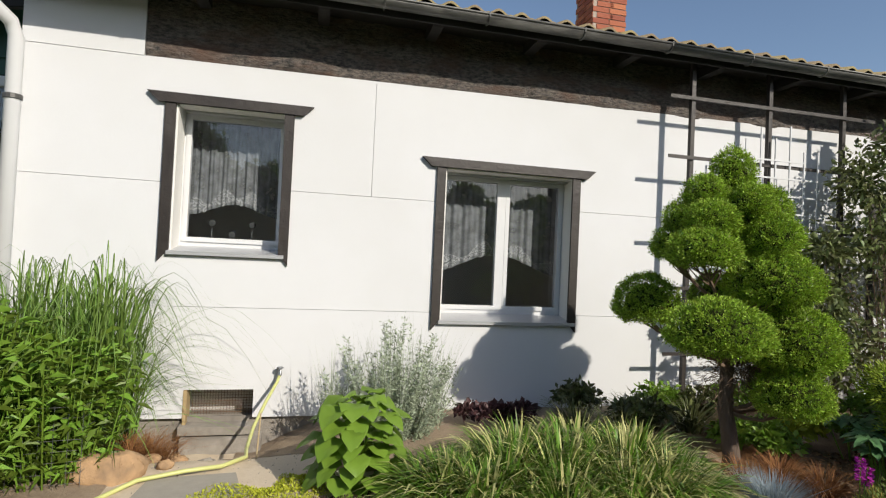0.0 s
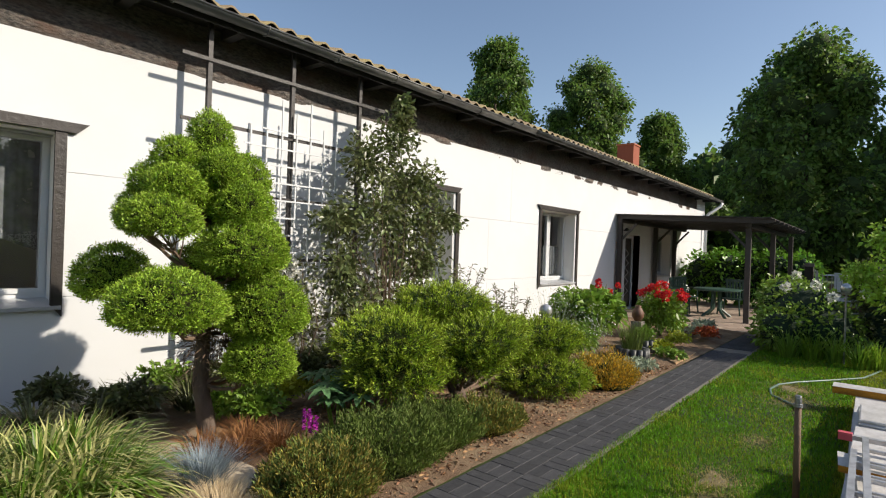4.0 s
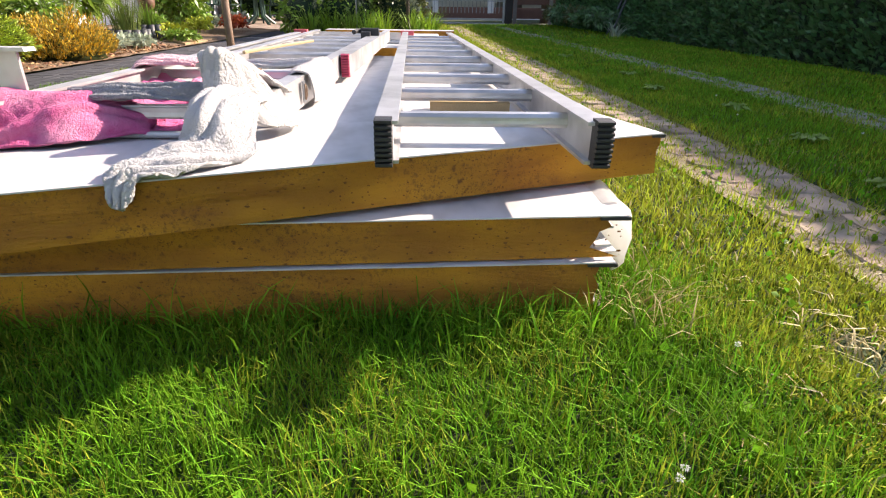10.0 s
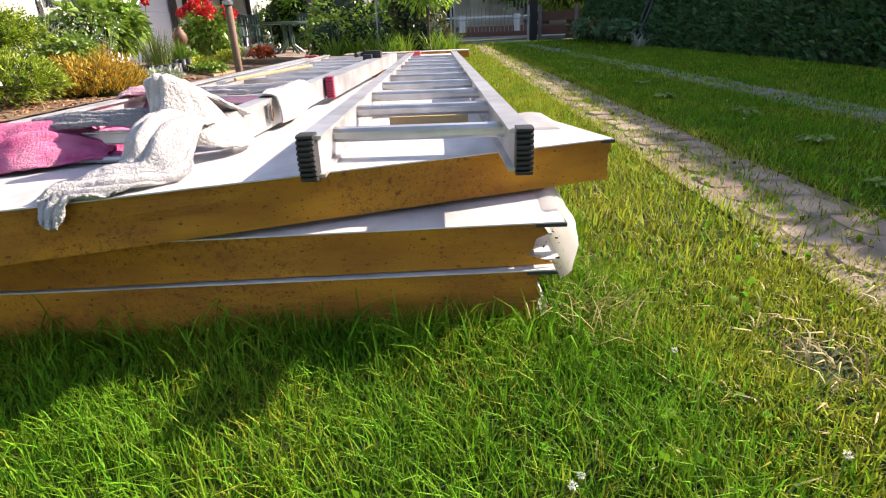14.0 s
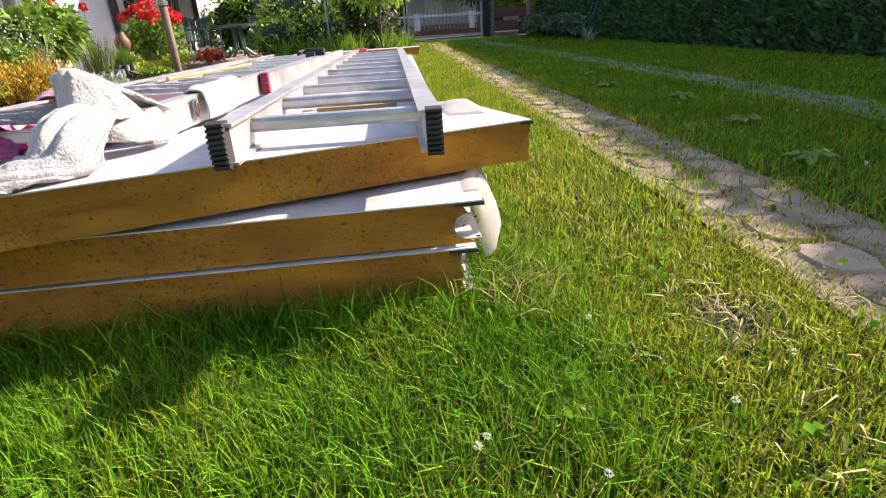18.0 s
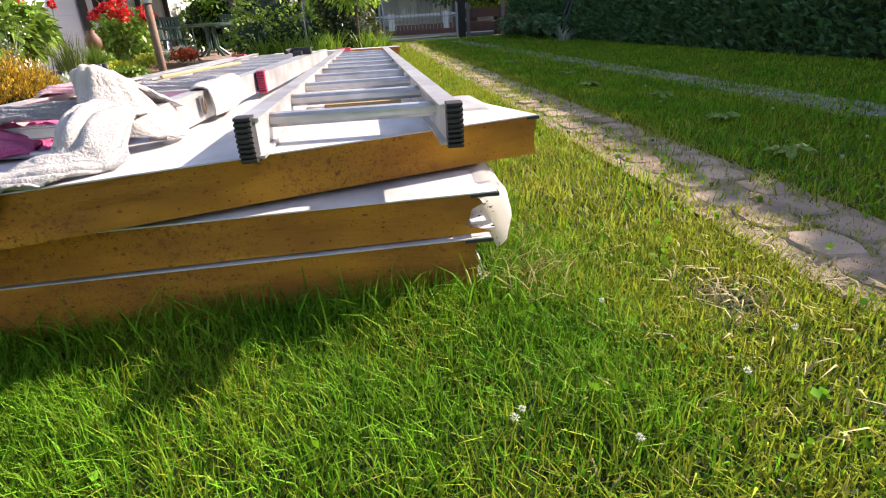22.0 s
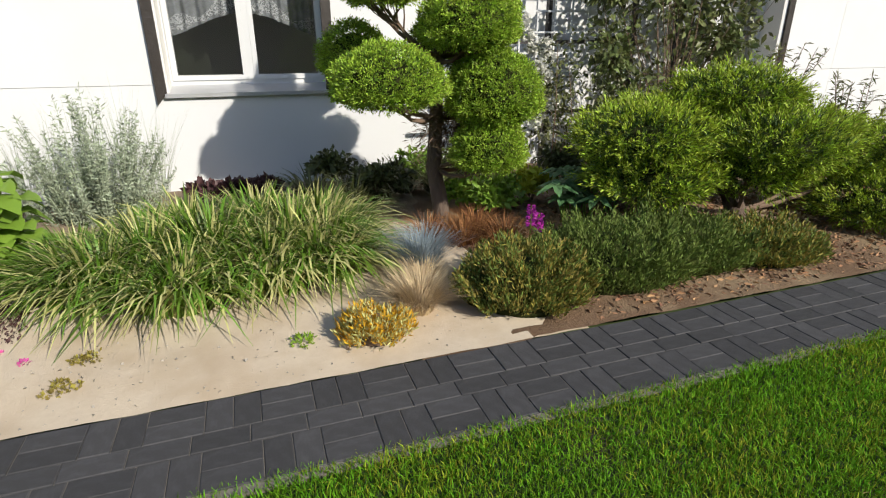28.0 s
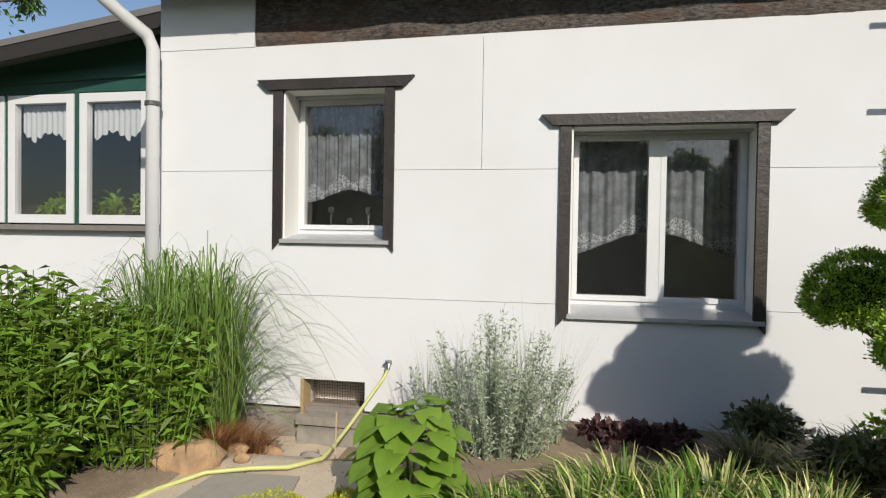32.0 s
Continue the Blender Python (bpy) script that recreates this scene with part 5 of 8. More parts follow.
# two wheel tracks of worn stones in the grass
def irregular(w, d, seed):
    r = random.Random(seed)
    n = 10
    out = []
    for k in range(n):
        a = 2 * math.pi * k / n
        c, s = math.cos(a), math.sin(a)
        q = 1 / max(abs(c), abs(s)) ** 0.75
        j = 1 + r.uniform(-0.07, 0.05)
        out.append((c * q * w / 2 * j, s * q * d / 2 * j))
    b = Build()
    lo = [(x, y, -0.03) for x, y in out]
    mid = [(x, y, 0.008) for x, y in out]
    top = [(x * 0.93, y * 0.93, 0.0125 + r.uniform(-0.0015, 0.0015)) for x, y in out]
    f = [tuple(range(2 * n, 3 * n))] + [(i, (i + 1) % n, (i + 1) % n + n, i + n) for i in range(n)] + [(i + n, (i + 1) % n + n, (i + 1) % n + 2 * n, i + 2 * n) for i in range(n)]
    return b.add(lo + mid + top, f)


stones = [irregular(0.142, 0.118, i).mesh("stone", M["stone"]) for i in range(6)]
greys = [irregular(0.145, 0.115, i + 20).mesh("stone", M["drive_grey"]) for i in range(5)]


def track(label, y0, slope, mesh_list, x0, x1, cols):
    t = tagged(new("wheel_track", Build().add([(x0, y0 + slope * 0 - 0.16, 0.002), (x1, y0 + slope * (x1 - x0) - 0.16, 0.002), (x1, y0 + slope * (x1 - x0) + 0.18, 0.002), (x0, y0 + 0.18, 0.002)], [(0, 1, 2, 3)]).mesh("wheel_track", M["bare_soil"])), label, "drive", kind="structure")
    x = x0
    k = 0
    while x < x1 - 0.1:
        for c in range(cols):
            ob = new("stone", rp.choice(mesh_list))
            ob.parent = t
            yy = y0 + slope * (x - x0) + (c - (cols - 1) / 2) * 0.135 + rp.uniform(-0.022, 0.018)
            ob.matrix_basis = pose(x + (0.10 if c else 0.0) + rp.uniform(-0.012, 0.012), yy, rp.uniform(-0.008, -0.003), rp.uniform(-1.2, 1.2), rp.uniform(-1.2, 1.2), rp.uniform(-6, 6) + (180 if rp.random() < 0.5 else 0))
        x += 0.155
        k += 1
    return t


track("worn reddish paving stones of a wheel track, half overgrown", -1.98, 0.019, stones, 2.2, 17.0, 2)
track("grey sunken paving stones of the second wheel track", -3.12, 0.018, greys, 4.0, 17.0, 2)

# ---- grass ----
STACK = [(2.86, -1.25, 8.12, -0.17)]


def in_rect(x, y, rects):
    hit = np.zeros(len(x), bool)
    for a, b, c, d in rects:
        hit |= (x > a) & (x < c) & (y > b) & (y < d)
    return hit


BARE = [(3.9, 0.32, 0.36), (3.45, 0.22, 0.34), (4.4, 0.49, 0.34), (5.15, 0.52, 0.30), (4.75, 0.45, 0.2), (6.2, 0.45, 0.22), (7.9, 0.35, 0.45), (8.6, 0.45, 0.4), (3.0, 0.25, 0.3), (2.75, -1.62, 0.10), (2.5, -1.85, 0.07)]


def bare(x, y):
    k = np.zeros(len(x))
    for a, b, r in BARE:
        k = np.maximum(k, np.exp(-(((x - a) / r) ** 2 + ((y - b) / (r * 0.7)) ** 2)))
    return k


def patch(x, y, size, shift=0.0):
    """Slow uneven variation over the lawn, from 0 to 1."""
    u, w = x / size + shift, y / size - shift
    return 0.5 + 0.25 * np.sin(2.1 * u + 1.7 * np.sin(1.3 * w + 0.4)) + 0.25 * np.sin(2.7 * w + 1.9 * np.sin(1.1 * u))


def lushness(x, y):
    """How long and green the grass grows: uncut before the stack, good on the shaded side, thin and yellow in the sunny strip."""
    dx = np.maximum(np.maximum(2.52 - x, x - 2.95), 0)
    dy = np.maximum(np.maximum(-1.30 - y, y - 0.15), 0)
    uncut = np.exp(-((dx ** 2 + dy ** 2) / 0.035))
    rest = np.where(y > -0.1, 0.8, np.where(y < -2.15, 0.75, 0.12)) + 0.5 * (patch(x, y, 0.35) - 0.5)
    return uncut, np.clip(np.maximum(uncut * (0.62 + 0.5 * patch(x, y, 0.16, 3)), rest), 0, 1)


def field(x0, x1, y0, y1, per_m2, height, width, seed, holes=(), segs=1):
    """Blades over a stretch of lawn: the yellowish cut ones and the lush green ones, as two sets of arrays."""
    r = np.random.default_rng(seed)
    n = int((x1 - x0) * (y1 - y0) * per_m2)
    x, y = r.uniform(x0, x1, n), r.uniform(y0, y1, n)
    clump = 0.5 + 0.5 * np.sin(x * 9.1 + 2 * np.sin(y * 7.3)) * np.sin(y * 11.7 + 2 * np.sin(x * 5.9))
    on_track = (np.abs(y - (-1.98 + 0.019 * (x - 2.2))) < 0.165) & (x > 2.15) | (np.abs(y - (-3.12 + 0.018 * (x - 4))) < 0.16) & (x > 3.9)
    keep = ~in_rect(x, y, STACK) & ~in_rect(x, y, holes) & (r.random(n) > 0.3 * clump) & (~on_track | (r.random(n) < np.where(y < -2.6, 0.6, 0.22 + 0.5 * (patch(x, y, 0.12) > 0.62)))) & (r.random(n) > np.minimum(0.96, 1.35 * bare(x, y) ** 2.2))
    x, y, clump = x[keep], y[keep], clump[keep]
    # taller round the stack, where no mower reaches
    dist = np.maximum(np.maximum(2.87 - x, x - 8.12), np.maximum(-1.25 - y, y + 0.17))
    tall = 1 + 0.7 * np.exp(-np.maximum(dist, 0) / 0.12)
    uncut, lush = lushness(x, y)
    h = height * (1 + 0.95 * uncut) * r.uniform(0.5, 1.3, len(x)) * (0.75 + 0.5 * clump) * tall
    base = np.stack([x, y, 0 * x - 0.006], 1)
    w = width * r.uniform(0.6, 1.3, len(x)) * (1 - 0.25 * uncut)
    lean = r.uniform(0.1, 0.95, len(x))
    green = r.random(len(x)) < lush
    return [blades(base[k], h[k], w[k], lean[k], seed + q, 0.45, segs) for q, k in ((0, ~green), (50, green))]


NEAR = (1.95, -2.3, 3.1, 0.45)
MIDF = (1.4, -3.4, 6.5, 1.31)
lawn_blades = [field(NEAR[0], NEAR[2], NEAR[1], NEAR[3], 52000, 0.0225, 0.0026, 21, (), 2), field(1.7, 4.6, 0.45, 1.29, 26000, 0.036, 0.0034, 26, [NEAR], 2), field(MIDF[0], MIDF[2], MIDF[1], MIDF[3], 15000, 0.033, 0.0050, 22, [NEAR, (1.7, 0.45, 4.6, 1.29)]),
               field(0.0, 12.0, -4.7, 1.27, 5200, 0.034, 0.0100, 23, [MIDF]), field(12.0, 19.0, -4.7, 1.27, 600, 0.05, 0.018, 24), field(-3.0, 0.0, -3, 1.27, 500, 0.05, 0.012, 25)]
for pair in lawn_blades:
    for (v, f), key in zip(pair, ("grass", "grass_lush")):
        tagged(new("grass", mesh_arrays("grass", v, f, M[key])), "short yellowish green lawn grass" if key == "grass" else "lush green lawn grass, longer beside the panels", "grass", "", "stuff")
# worn sandy soil showing in the thin places beside the path
soil = Build()
rs = random.Random(77)
for a, b, rad in BARE[:9]:
    n = 22
    rim = [0.62 + 0.2 * math.sin(3 * 2 * math.pi * k / n + a * 5) + rs.uniform(-0.14, 0.14) for k in range(n)]
    ring = lambda q, z: [(a + q * rad * rim[k] * math.cos(2 * math.pi * k / n), b + q * 0.66 * rad * rim[k] * math.sin(2 * math.pi * k / n), z + rs.uniform(-0.001, 0.001)) for k in range(n)]
    soil.add(ring(1.0, -0.012) + ring(0.6, -0.003) + ring(0.25, 0.001) + [(a, b, 0.002)],
             [(j * n + k, j * n + (k + 1) % n, (j + 1) * n + (k + 1) % n, (j + 1) * n + k) for j in (0, 1) for k in range(n)] + [(2 * n + k, 2 * n + (k + 1) % n, 3 * n) for k in range(n)])
tagged(new("bare_soil", soil.mesh("bare_soil", M["bare_soil"])), "worn patches of pale sandy soil in the lawn", "soil", "", "stuff")
# dry blades in the bare places
r = np.random.default_rng(31)
pts = []
for a, b, rad in BARE:
    n = int((2400 if rad > 0.15 else 900) * rad)
    pts.append(np.stack([r.normal(a, rad * 0.55, n), r.normal(b, rad * 0.4, n), np.full(n, -0.004)], 1))
pts = np.concatenate(pts)
n = 1400
pts = np.concatenate([pts, np.stack([r.uniform(2.2, 4.2, n), r.uniform(-2.4, -1.2, n), np.full(n, -0.004)], 1)])
pts = pts[~in_rect(pts[:, 0], pts[:, 1], STACK) & (pts[:, 1] < 1.25)]
tagged(new("dry_grass", mesh_arrays("dry_grass", *blades(pts, r.uniform(0.02, 0.05, len(pts)), r.uniform(0.002, 0.004, len(pts)), r.uniform(0.4, 1.6, len(pts)), 5), M["straw"])), "dry yellowed grass in the thin places of the lawn", "grass", "", "stuff")
# long blades leaning on the stack's edge
n = 420
a = r.uniform(0, 1, n)
side = r.random(n) < 0.62
x = np.where(side, 2.83 - np.abs(r.normal(0, 0.05, n)), 2.87 + a * 1.2)
y = np.where(side, -0.2 - a * 1.1, -1.29 - np.abs(r.normal(0, 0.05, n)))
base = np.stack([x, y, 0 * x], 1)
tagged(new("long_grass", mesh_arrays("long_grass", *blades(base, r.uniform(0.06, 0.13, n), r.uniform(0.0025, 0.0045, n), r.uniform(0.2, 0.9, n), 8, 0.5, 3), M["grass_lush"])), "long uncut grass along the panel edge", "grass", "", "stuff")
tip = np.stack([r.normal(2.86, 0.05, 80), r.normal(-1.31, 0.04, 80), np.zeros(80)], 1)
tagged(new("pale_grass", mesh_arrays("pale_grass", *blades(tip, r.uniform(0.06, 0.12, 80), r.uniform(0.002, 0.0035, 80), r.uniform(0.5, 1.3, 80), 9, 0.5, 3), M["straw"])), "pale bleached grass tuft at the panel corner", "grass", "", "stuff")
# clover leaves and white clover heads
n = 1900
x, y = r.uniform(2.1, 8.5, n), r.uniform(-4.2, 1.1, n)
ok = ~in_rect(x, y, STACK)
base = np.stack([x, y, r.uniform(0.008, 0.026, n)], 1)[ok]
nor = np.tile([0, 0, 1.0], (len(base), 1))
v, f = joined([leaves(base + r.normal(0, 0.006, base.shape), nor * 0.4, 0.014, 0.9, 0.05, 0.1, 0.9, s) for s in (1, 2, 3)])
tagged(new("clover", mesh_arrays("clover", v, f, M["grass_lush"])), "small clover leaves among the lawn grass", "clover", "", "stuff")
def clover_head(x, y, z):
    rr = np.random.default_rng(int(x * 977 + y * 331) % 9999)
    p, d = shell((0, 0, 0), (0.0028, 0.0028, 0.0024), 46, rr)
    t = thing("clover_flower", "white clover flower head on a thin stalk in the lawn", "flower", "clover flowers", at=(x, y, 0))
    part("head", mesh_arrays("head", *leaves(p + [0, 0, z], d, 0.0028, 0.5, 0, 0.1, 0.4, 4), M["petalwhite"]), None, t)
    part("stalk", Build().tube([(0, 0, 0), (0.003, 0, z)], 0.0012, 4), M["mid_leaf"], t)


for x, y in ((2.724, -1.395), (2.497, -1.216), (2.483, -1.204), (2.431, -1.325), (2.60, -1.62), (2.52, -1.50), (2.30, -0.95), (3.1, -1.7), (3.4, -2.35), (3.6, -2.6), (4.2, -2.7), (3.0, -2.5), (2.75, 0.3), (3.5, 0.25), (4.6, -2.4), (5.2, -2.6), (3.9, -2.9), (5.6, -1.5), (6.3, -1.4), (7.2, 0.6), (6.6, 0.8)):
    clover_head(x, y, 0.035)
# green hose on the grass
solid("hose", Build().tube([(10.9, -0.35, 0.013), (10.0, -0.15, 0.013), (9.45, 0.19, 0.013), (9.0, 0.48, 0.013), (8.7, 0.62, 0.012), (8.35, 0.66, 0.012), (8.05, 0.60, 0.012), (7.88, 0.47, 0.012), (7.75, 0.36, 0.012), (7.5, 0.30, 0.012)], 0.013, 8), M["hosegreen"], "green garden hose curling over the grass", "hose", smooth=True)

# ---- planting in the bed along the house ----
def tuft(name, label, category, at, n, height, width, lean, material, seed, rx=0.05, ry=0.05, curve=0.55, segs=4, extra=None, group=""):
    """A clump of arching blades that grow out of one place."""
    r = np.random.default_rng(seed)
    a = r.uniform(0, 2 * np.pi, n)
    q = np.sqrt(r.random(n))
    base = np.stack([rx * q * np.cos(a), ry * q * np.sin(a), 0 * a], 1)
    ahead = np.stack([np.cos(a), np.sin(a), 0 * a], 1) + r.normal(0, 0.45, (n, 3)) * [1, 1, 0]
    ahead /= np.linalg.norm(ahead, axis=1, keepdims=True)
    t = thing(name, label, category, group, at=at)
    h = height * r.uniform(0.6, 1.1, n)
    ln = lean * (0.15 + q) * r.uniform(0.5, 1.2, n)
    w = width * r.uniform(0.7, 1.2, n)
    if extra is None:
        part("grass_clump", mesh_arrays("grass_clump", *blades(base, h, w, ln, seed, curve, segs, ahead), material), None, t)
    else:
        k = r.random(n) < extra[1]
        part("grass_clump", mesh_arrays("grass_clump", *blades(base[~k], h[~k], w[~k], ln[~k], seed, curve, segs, ahead[~k]), material), None, t)
        part("pale_clump", mesh_arrays("pale_clump", *blades(base[k], h[k], w[k], ln[k], seed, curve, segs, ahead[k]), extra[0]), None, t, extra[2])
    return t


def stems(points, base, r0, mat_name, seg=5, bend=0.15, seed=0):
    """Thin branches from the base out to points."""
    b = Build()
    rr = random.Random(seed)
    for p in points:
        p, o = Vector(p), Vector(base) + Vector((rr.uniform(-1, 1), rr.uniform(-1, 1), 0)) * r0 * 2
        mid = o.lerp(p, 0.5) + Vector((rr.uniform(-1, 1), rr.uniform(-1, 1), 0.6)) * bend * (p - o).length
        b.tube([o, o.lerp(mid, 0.5) + Vector((0, 0, 0.02)), mid, p], [r0, r0 * 0.8, r0 * 0.6, r0 * 0.25], seg)
    return b


def bush(name, label, category, at, radii, n, size, material, seed, width=0.45, spread=0.7, low=-0.4, inner=0.35, droop=0.2, branches=14, twig="twig", z=None, lumps=7, group=""):
    """A leafy shrub made of overlapping lumps of leaves on thin branches."""
    r = np.random.default_rng(seed)
    t = thing(name, label, category, group, at=at)
    zc = radii[2] if z is None else z
    ps, ds, tips = [], [], []
    for k in range(lumps):
        d = r.normal(0, 1, 3)
        d /= np.linalg.norm(d)
        d[2] = abs(d[2]) * 0.9 - 0.25
        c = np.array([d[0] * radii[0] * 0.55, d[1] * radii[1] * 0.55, zc + d[2] * radii[2] * 0.6])
        p, q = shell(c, np.array(radii) * r.uniform(0.45, 0.62), n // lumps, r, low, inner)
        ok = p[:, 2] > 0.01
        ps.append(p[ok])
        ds.append(q[ok])
        tips += [tuple(c + q[i] * np.array(radii) * 0.4) for i in range(2)]
    v, f = leaves(np.concatenate(ps), np.concatenate(ds), size, width, droop, 0.18, spread, seed)
    part("foliage", mesh_arrays("foliage", v, f, material), None, t)
    if branches:
        part("branchwork", stems(tips[:branches], (0, 0, 0), max(0.006, 0.012 * radii[2]), twig, seed=seed), M[twig], t)
    return t


def sprays(radii, count, n, r, length, width, low=-0.6, rise=0.25, under=0.5, rough=0.2):
    """Points and directions of many small shoots that stand out from an ellipsoid."""
    d = r.normal(0, 1, (count * 3, 3))
    d /= np.linalg.norm(d, axis=1, keepdims=True)
    d = d[d[:, 2] > low][:count]
    lump = np.array([noise.noise(Vector(q * 2.6)) + 0.6 * noise.noise(Vector(q * 6.5)) for q in d])[:, None] * rough + 0.86
    root = d * np.asarray(radii) * lump
    root[:, 2] = np.where(root[:, 2] < 0, root[:, 2] * under, root[:, 2])
    axis = d * [1, 1, 0.8] + [0, 0, rise] + r.normal(0, 0.25, d.shape)
    axis /= np.linalg.norm(axis, axis=1, keepdims=True)
    k = np.repeat(np.arange(len(d)), n)
    u = r.random(len(k))[:, None] ** 0.8
    perp = r.normal(0, 1, (len(k), 3))
    size = r.uniform(0.45, 1.4, len(d))[k][:, None]
    p = root[k] + axis[k] * u * length * size + perp * width * 0.5 * size * (1 - 0.75 * u)
    return p, axis[k] + 0.45 * perp / np.linalg.norm(perp, axis=1, keepdims=True), u[:, 0]


def pad_tree(name, label, at, trunk, pads, mats, size, seed, width=0.3, shaggy=0.5, core=0.8, up=0.25, shoot=(0.06, 0.05, 900, 16), under=0.42, rise=0.25, rough=0.2, old=0.45):
    """A clipped or layered conifer: bare crooked trunk and limbs that carry dense domed pads of old needles and fresh tips."""
    t = thing(name, label, "tree", at=at)
    part("trunk", Build().tube(trunk[0], trunk[1], 10), M["bark"], t, "rough brown bark trunk", True)
    tr = [Vector(p) for p in trunk[0]]
    rr = random.Random(seed)
    for k, (cx, cy, cz, rx, ry, rz) in enumerate(pads):
        start = min(tr[1:], key=lambda q: abs(q.z - max(cz - 0.34, tr[-1].z * 0.2)) + 0.2 * abs(q.x - cx))
        below = Vector((cx, cy, cz - rz * under * 0.8))
        mid = start.lerp(below, 0.55) + Vector((rr.uniform(-0.03, 0.03), rr.uniform(-0.03, 0.03), -0.06))
        limb = Build().tube([start, start.lerp(mid, 0.5) + Vector((0, 0, -0.02)), mid, below], [0.019, 0.016, 0.013, 0.007], 6)
        for i in range(11):
            a = 2 * math.pi * i / 11 + rr.random()
            q, f = rr.uniform(0.35, 0.85), mid.lerp(below, rr.uniform(0.0, 0.6))
            end = below + Vector((math.cos(a) * rx * q, math.sin(a) * ry * q, rz * 0.2))
            limb.tube([f, f.lerp(end, 0.5) + Vector((rr.uniform(-0.02, 0.02), rr.uniform(-0.02, 0.02), -0.02)), end], [0.007, 0.005, 0.003], 4)
        part("limb", limb, M["twig"], t, "bare crooked limb under a pad" if k == 0 else "")
        r = np.random.default_rng(seed * 50 + k)
        area = 2 * math.pi * ((rx * ry) ** 0.8 + (rx * rz) ** 0.8)
        p, d, u = sprays((rx, ry, rz), int(shoot[2] * area), shoot[3], r, shoot[0], shoot[1], -0.85, rise, under, rough)
        # inner needles: old growth, its dark tone also painting shade between shoots
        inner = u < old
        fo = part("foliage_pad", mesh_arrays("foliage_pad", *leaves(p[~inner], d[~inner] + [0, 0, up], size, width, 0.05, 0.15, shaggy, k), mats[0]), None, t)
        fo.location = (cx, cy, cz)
        part("old_needles", mesh_arrays("old_needles", *leaves(p[inner], d[inner] + [0, 0, up], size, width, 0.05, 0.15, shaggy, k + 40), mats[1]), None, fo, "old needles, darker also for the shade between shoots")
        # solid lump blocks the view through; its dark colour paints inner shade
        part("inner_mass", Build().blob((0, 0, 0), rx * core, ry * core, rz * core, 14, 0.2, 3.0, flat=-rz * under * 0.55), mats[2], fo, "dark filler lump, shade inside the pad put into its colour", True)
    return t


# clipped spruce
spruce = pad_tree("topiary_spruce", "clipped dwarf spruce with rounded green cloud pads and bare trunk", (3.04, 3.42, 0.03),
                  ([(0, 0, -0.05), (0.0, 0, 0.12), (-0.02, 0.01, 0.28), (-0.05, 0.02, 0.45), (-0.02, 0.05, 0.8), (0.0, 0.05, 1.2), (0.02, 0.05, 1.6), (0.0, 0.05, 1.95), (-0.01, 0.05, 2.15)], [0.074, 0.062, 0.058, 0.055, 0.046, 0.038, 0.03, 0.022, 0.012]),
                  [(0.01, 0.10, 2.17, 0.15, 0.15, 0.25), (-0.24, 0.08, 2.03, 0.14, 0.14, 0.15), (0.01, -0.07, 1.95, 0.17, 0.17, 0.17), (0.26, 0.02, 1.92, 0.16, 0.16, 0.21), (-0.33, -0.1, 1.82, 0.17, 0.17, 0.14), (-0.38, 0.16, 1.84, 0.11, 0.11, 0.14),
                   (0.13, -0.14, 1.70, 0.22, 0.22, 0.22), (-0.44, -0.16, 1.58, 0.24, 0.24, 0.18), (-0.46, 0.18, 1.63, 0.11, 0.11, 0.16), (0.12, -0.20, 1.36, 0.33, 0.31, 0.28), (-0.51, 0.36, 1.16, 0.25, 0.25, 0.27), (-0.44, -0.34, 1.03, 0.35, 0.33, 0.26),
                   (0.30, -0.22, 0.92, 0.32, 0.30, 0.36), (0.24, -0.28, 0.58, 0.25, 0.24, 0.24), (-0.12, 0.06, 1.76, 0.2, 0.2, 0.16), (-0.1, 0.2, 2.0, 0.15, 0.15, 0.14), (0.10, 0.30, 1.26, 0.22, 0.2, 0.2), (0.36, 0.10, 1.05, 0.24, 0.26, 0.26), (0.36, 0.05, 1.5, 0.2, 0.2, 0.2), (0.38, -0.04, 0.62, 0.2, 0.22, 0.2)],
                  (M["spruce"], M["spruce_old"], M["core_shade"]), 0.017, 3, 0.40, 0.5, 0.74, shoot=(0.036, 0.036, 1250, 13), rough=0.12, old=0.3)
r = np.random.default_rng(91)
p, d = shell((0.10, 0.05, 0.74), (0.34, 0.26, 0.34), 2200, r, -0.9, 0.1)
part("dry_growth", mesh_arrays("dry_growth", *leaves(p, d, 0.06, 0.10, 0.1, 0.1, 0.8, 91), M["twig"]), None, spruce, "dry brown inner twigs below the pads")
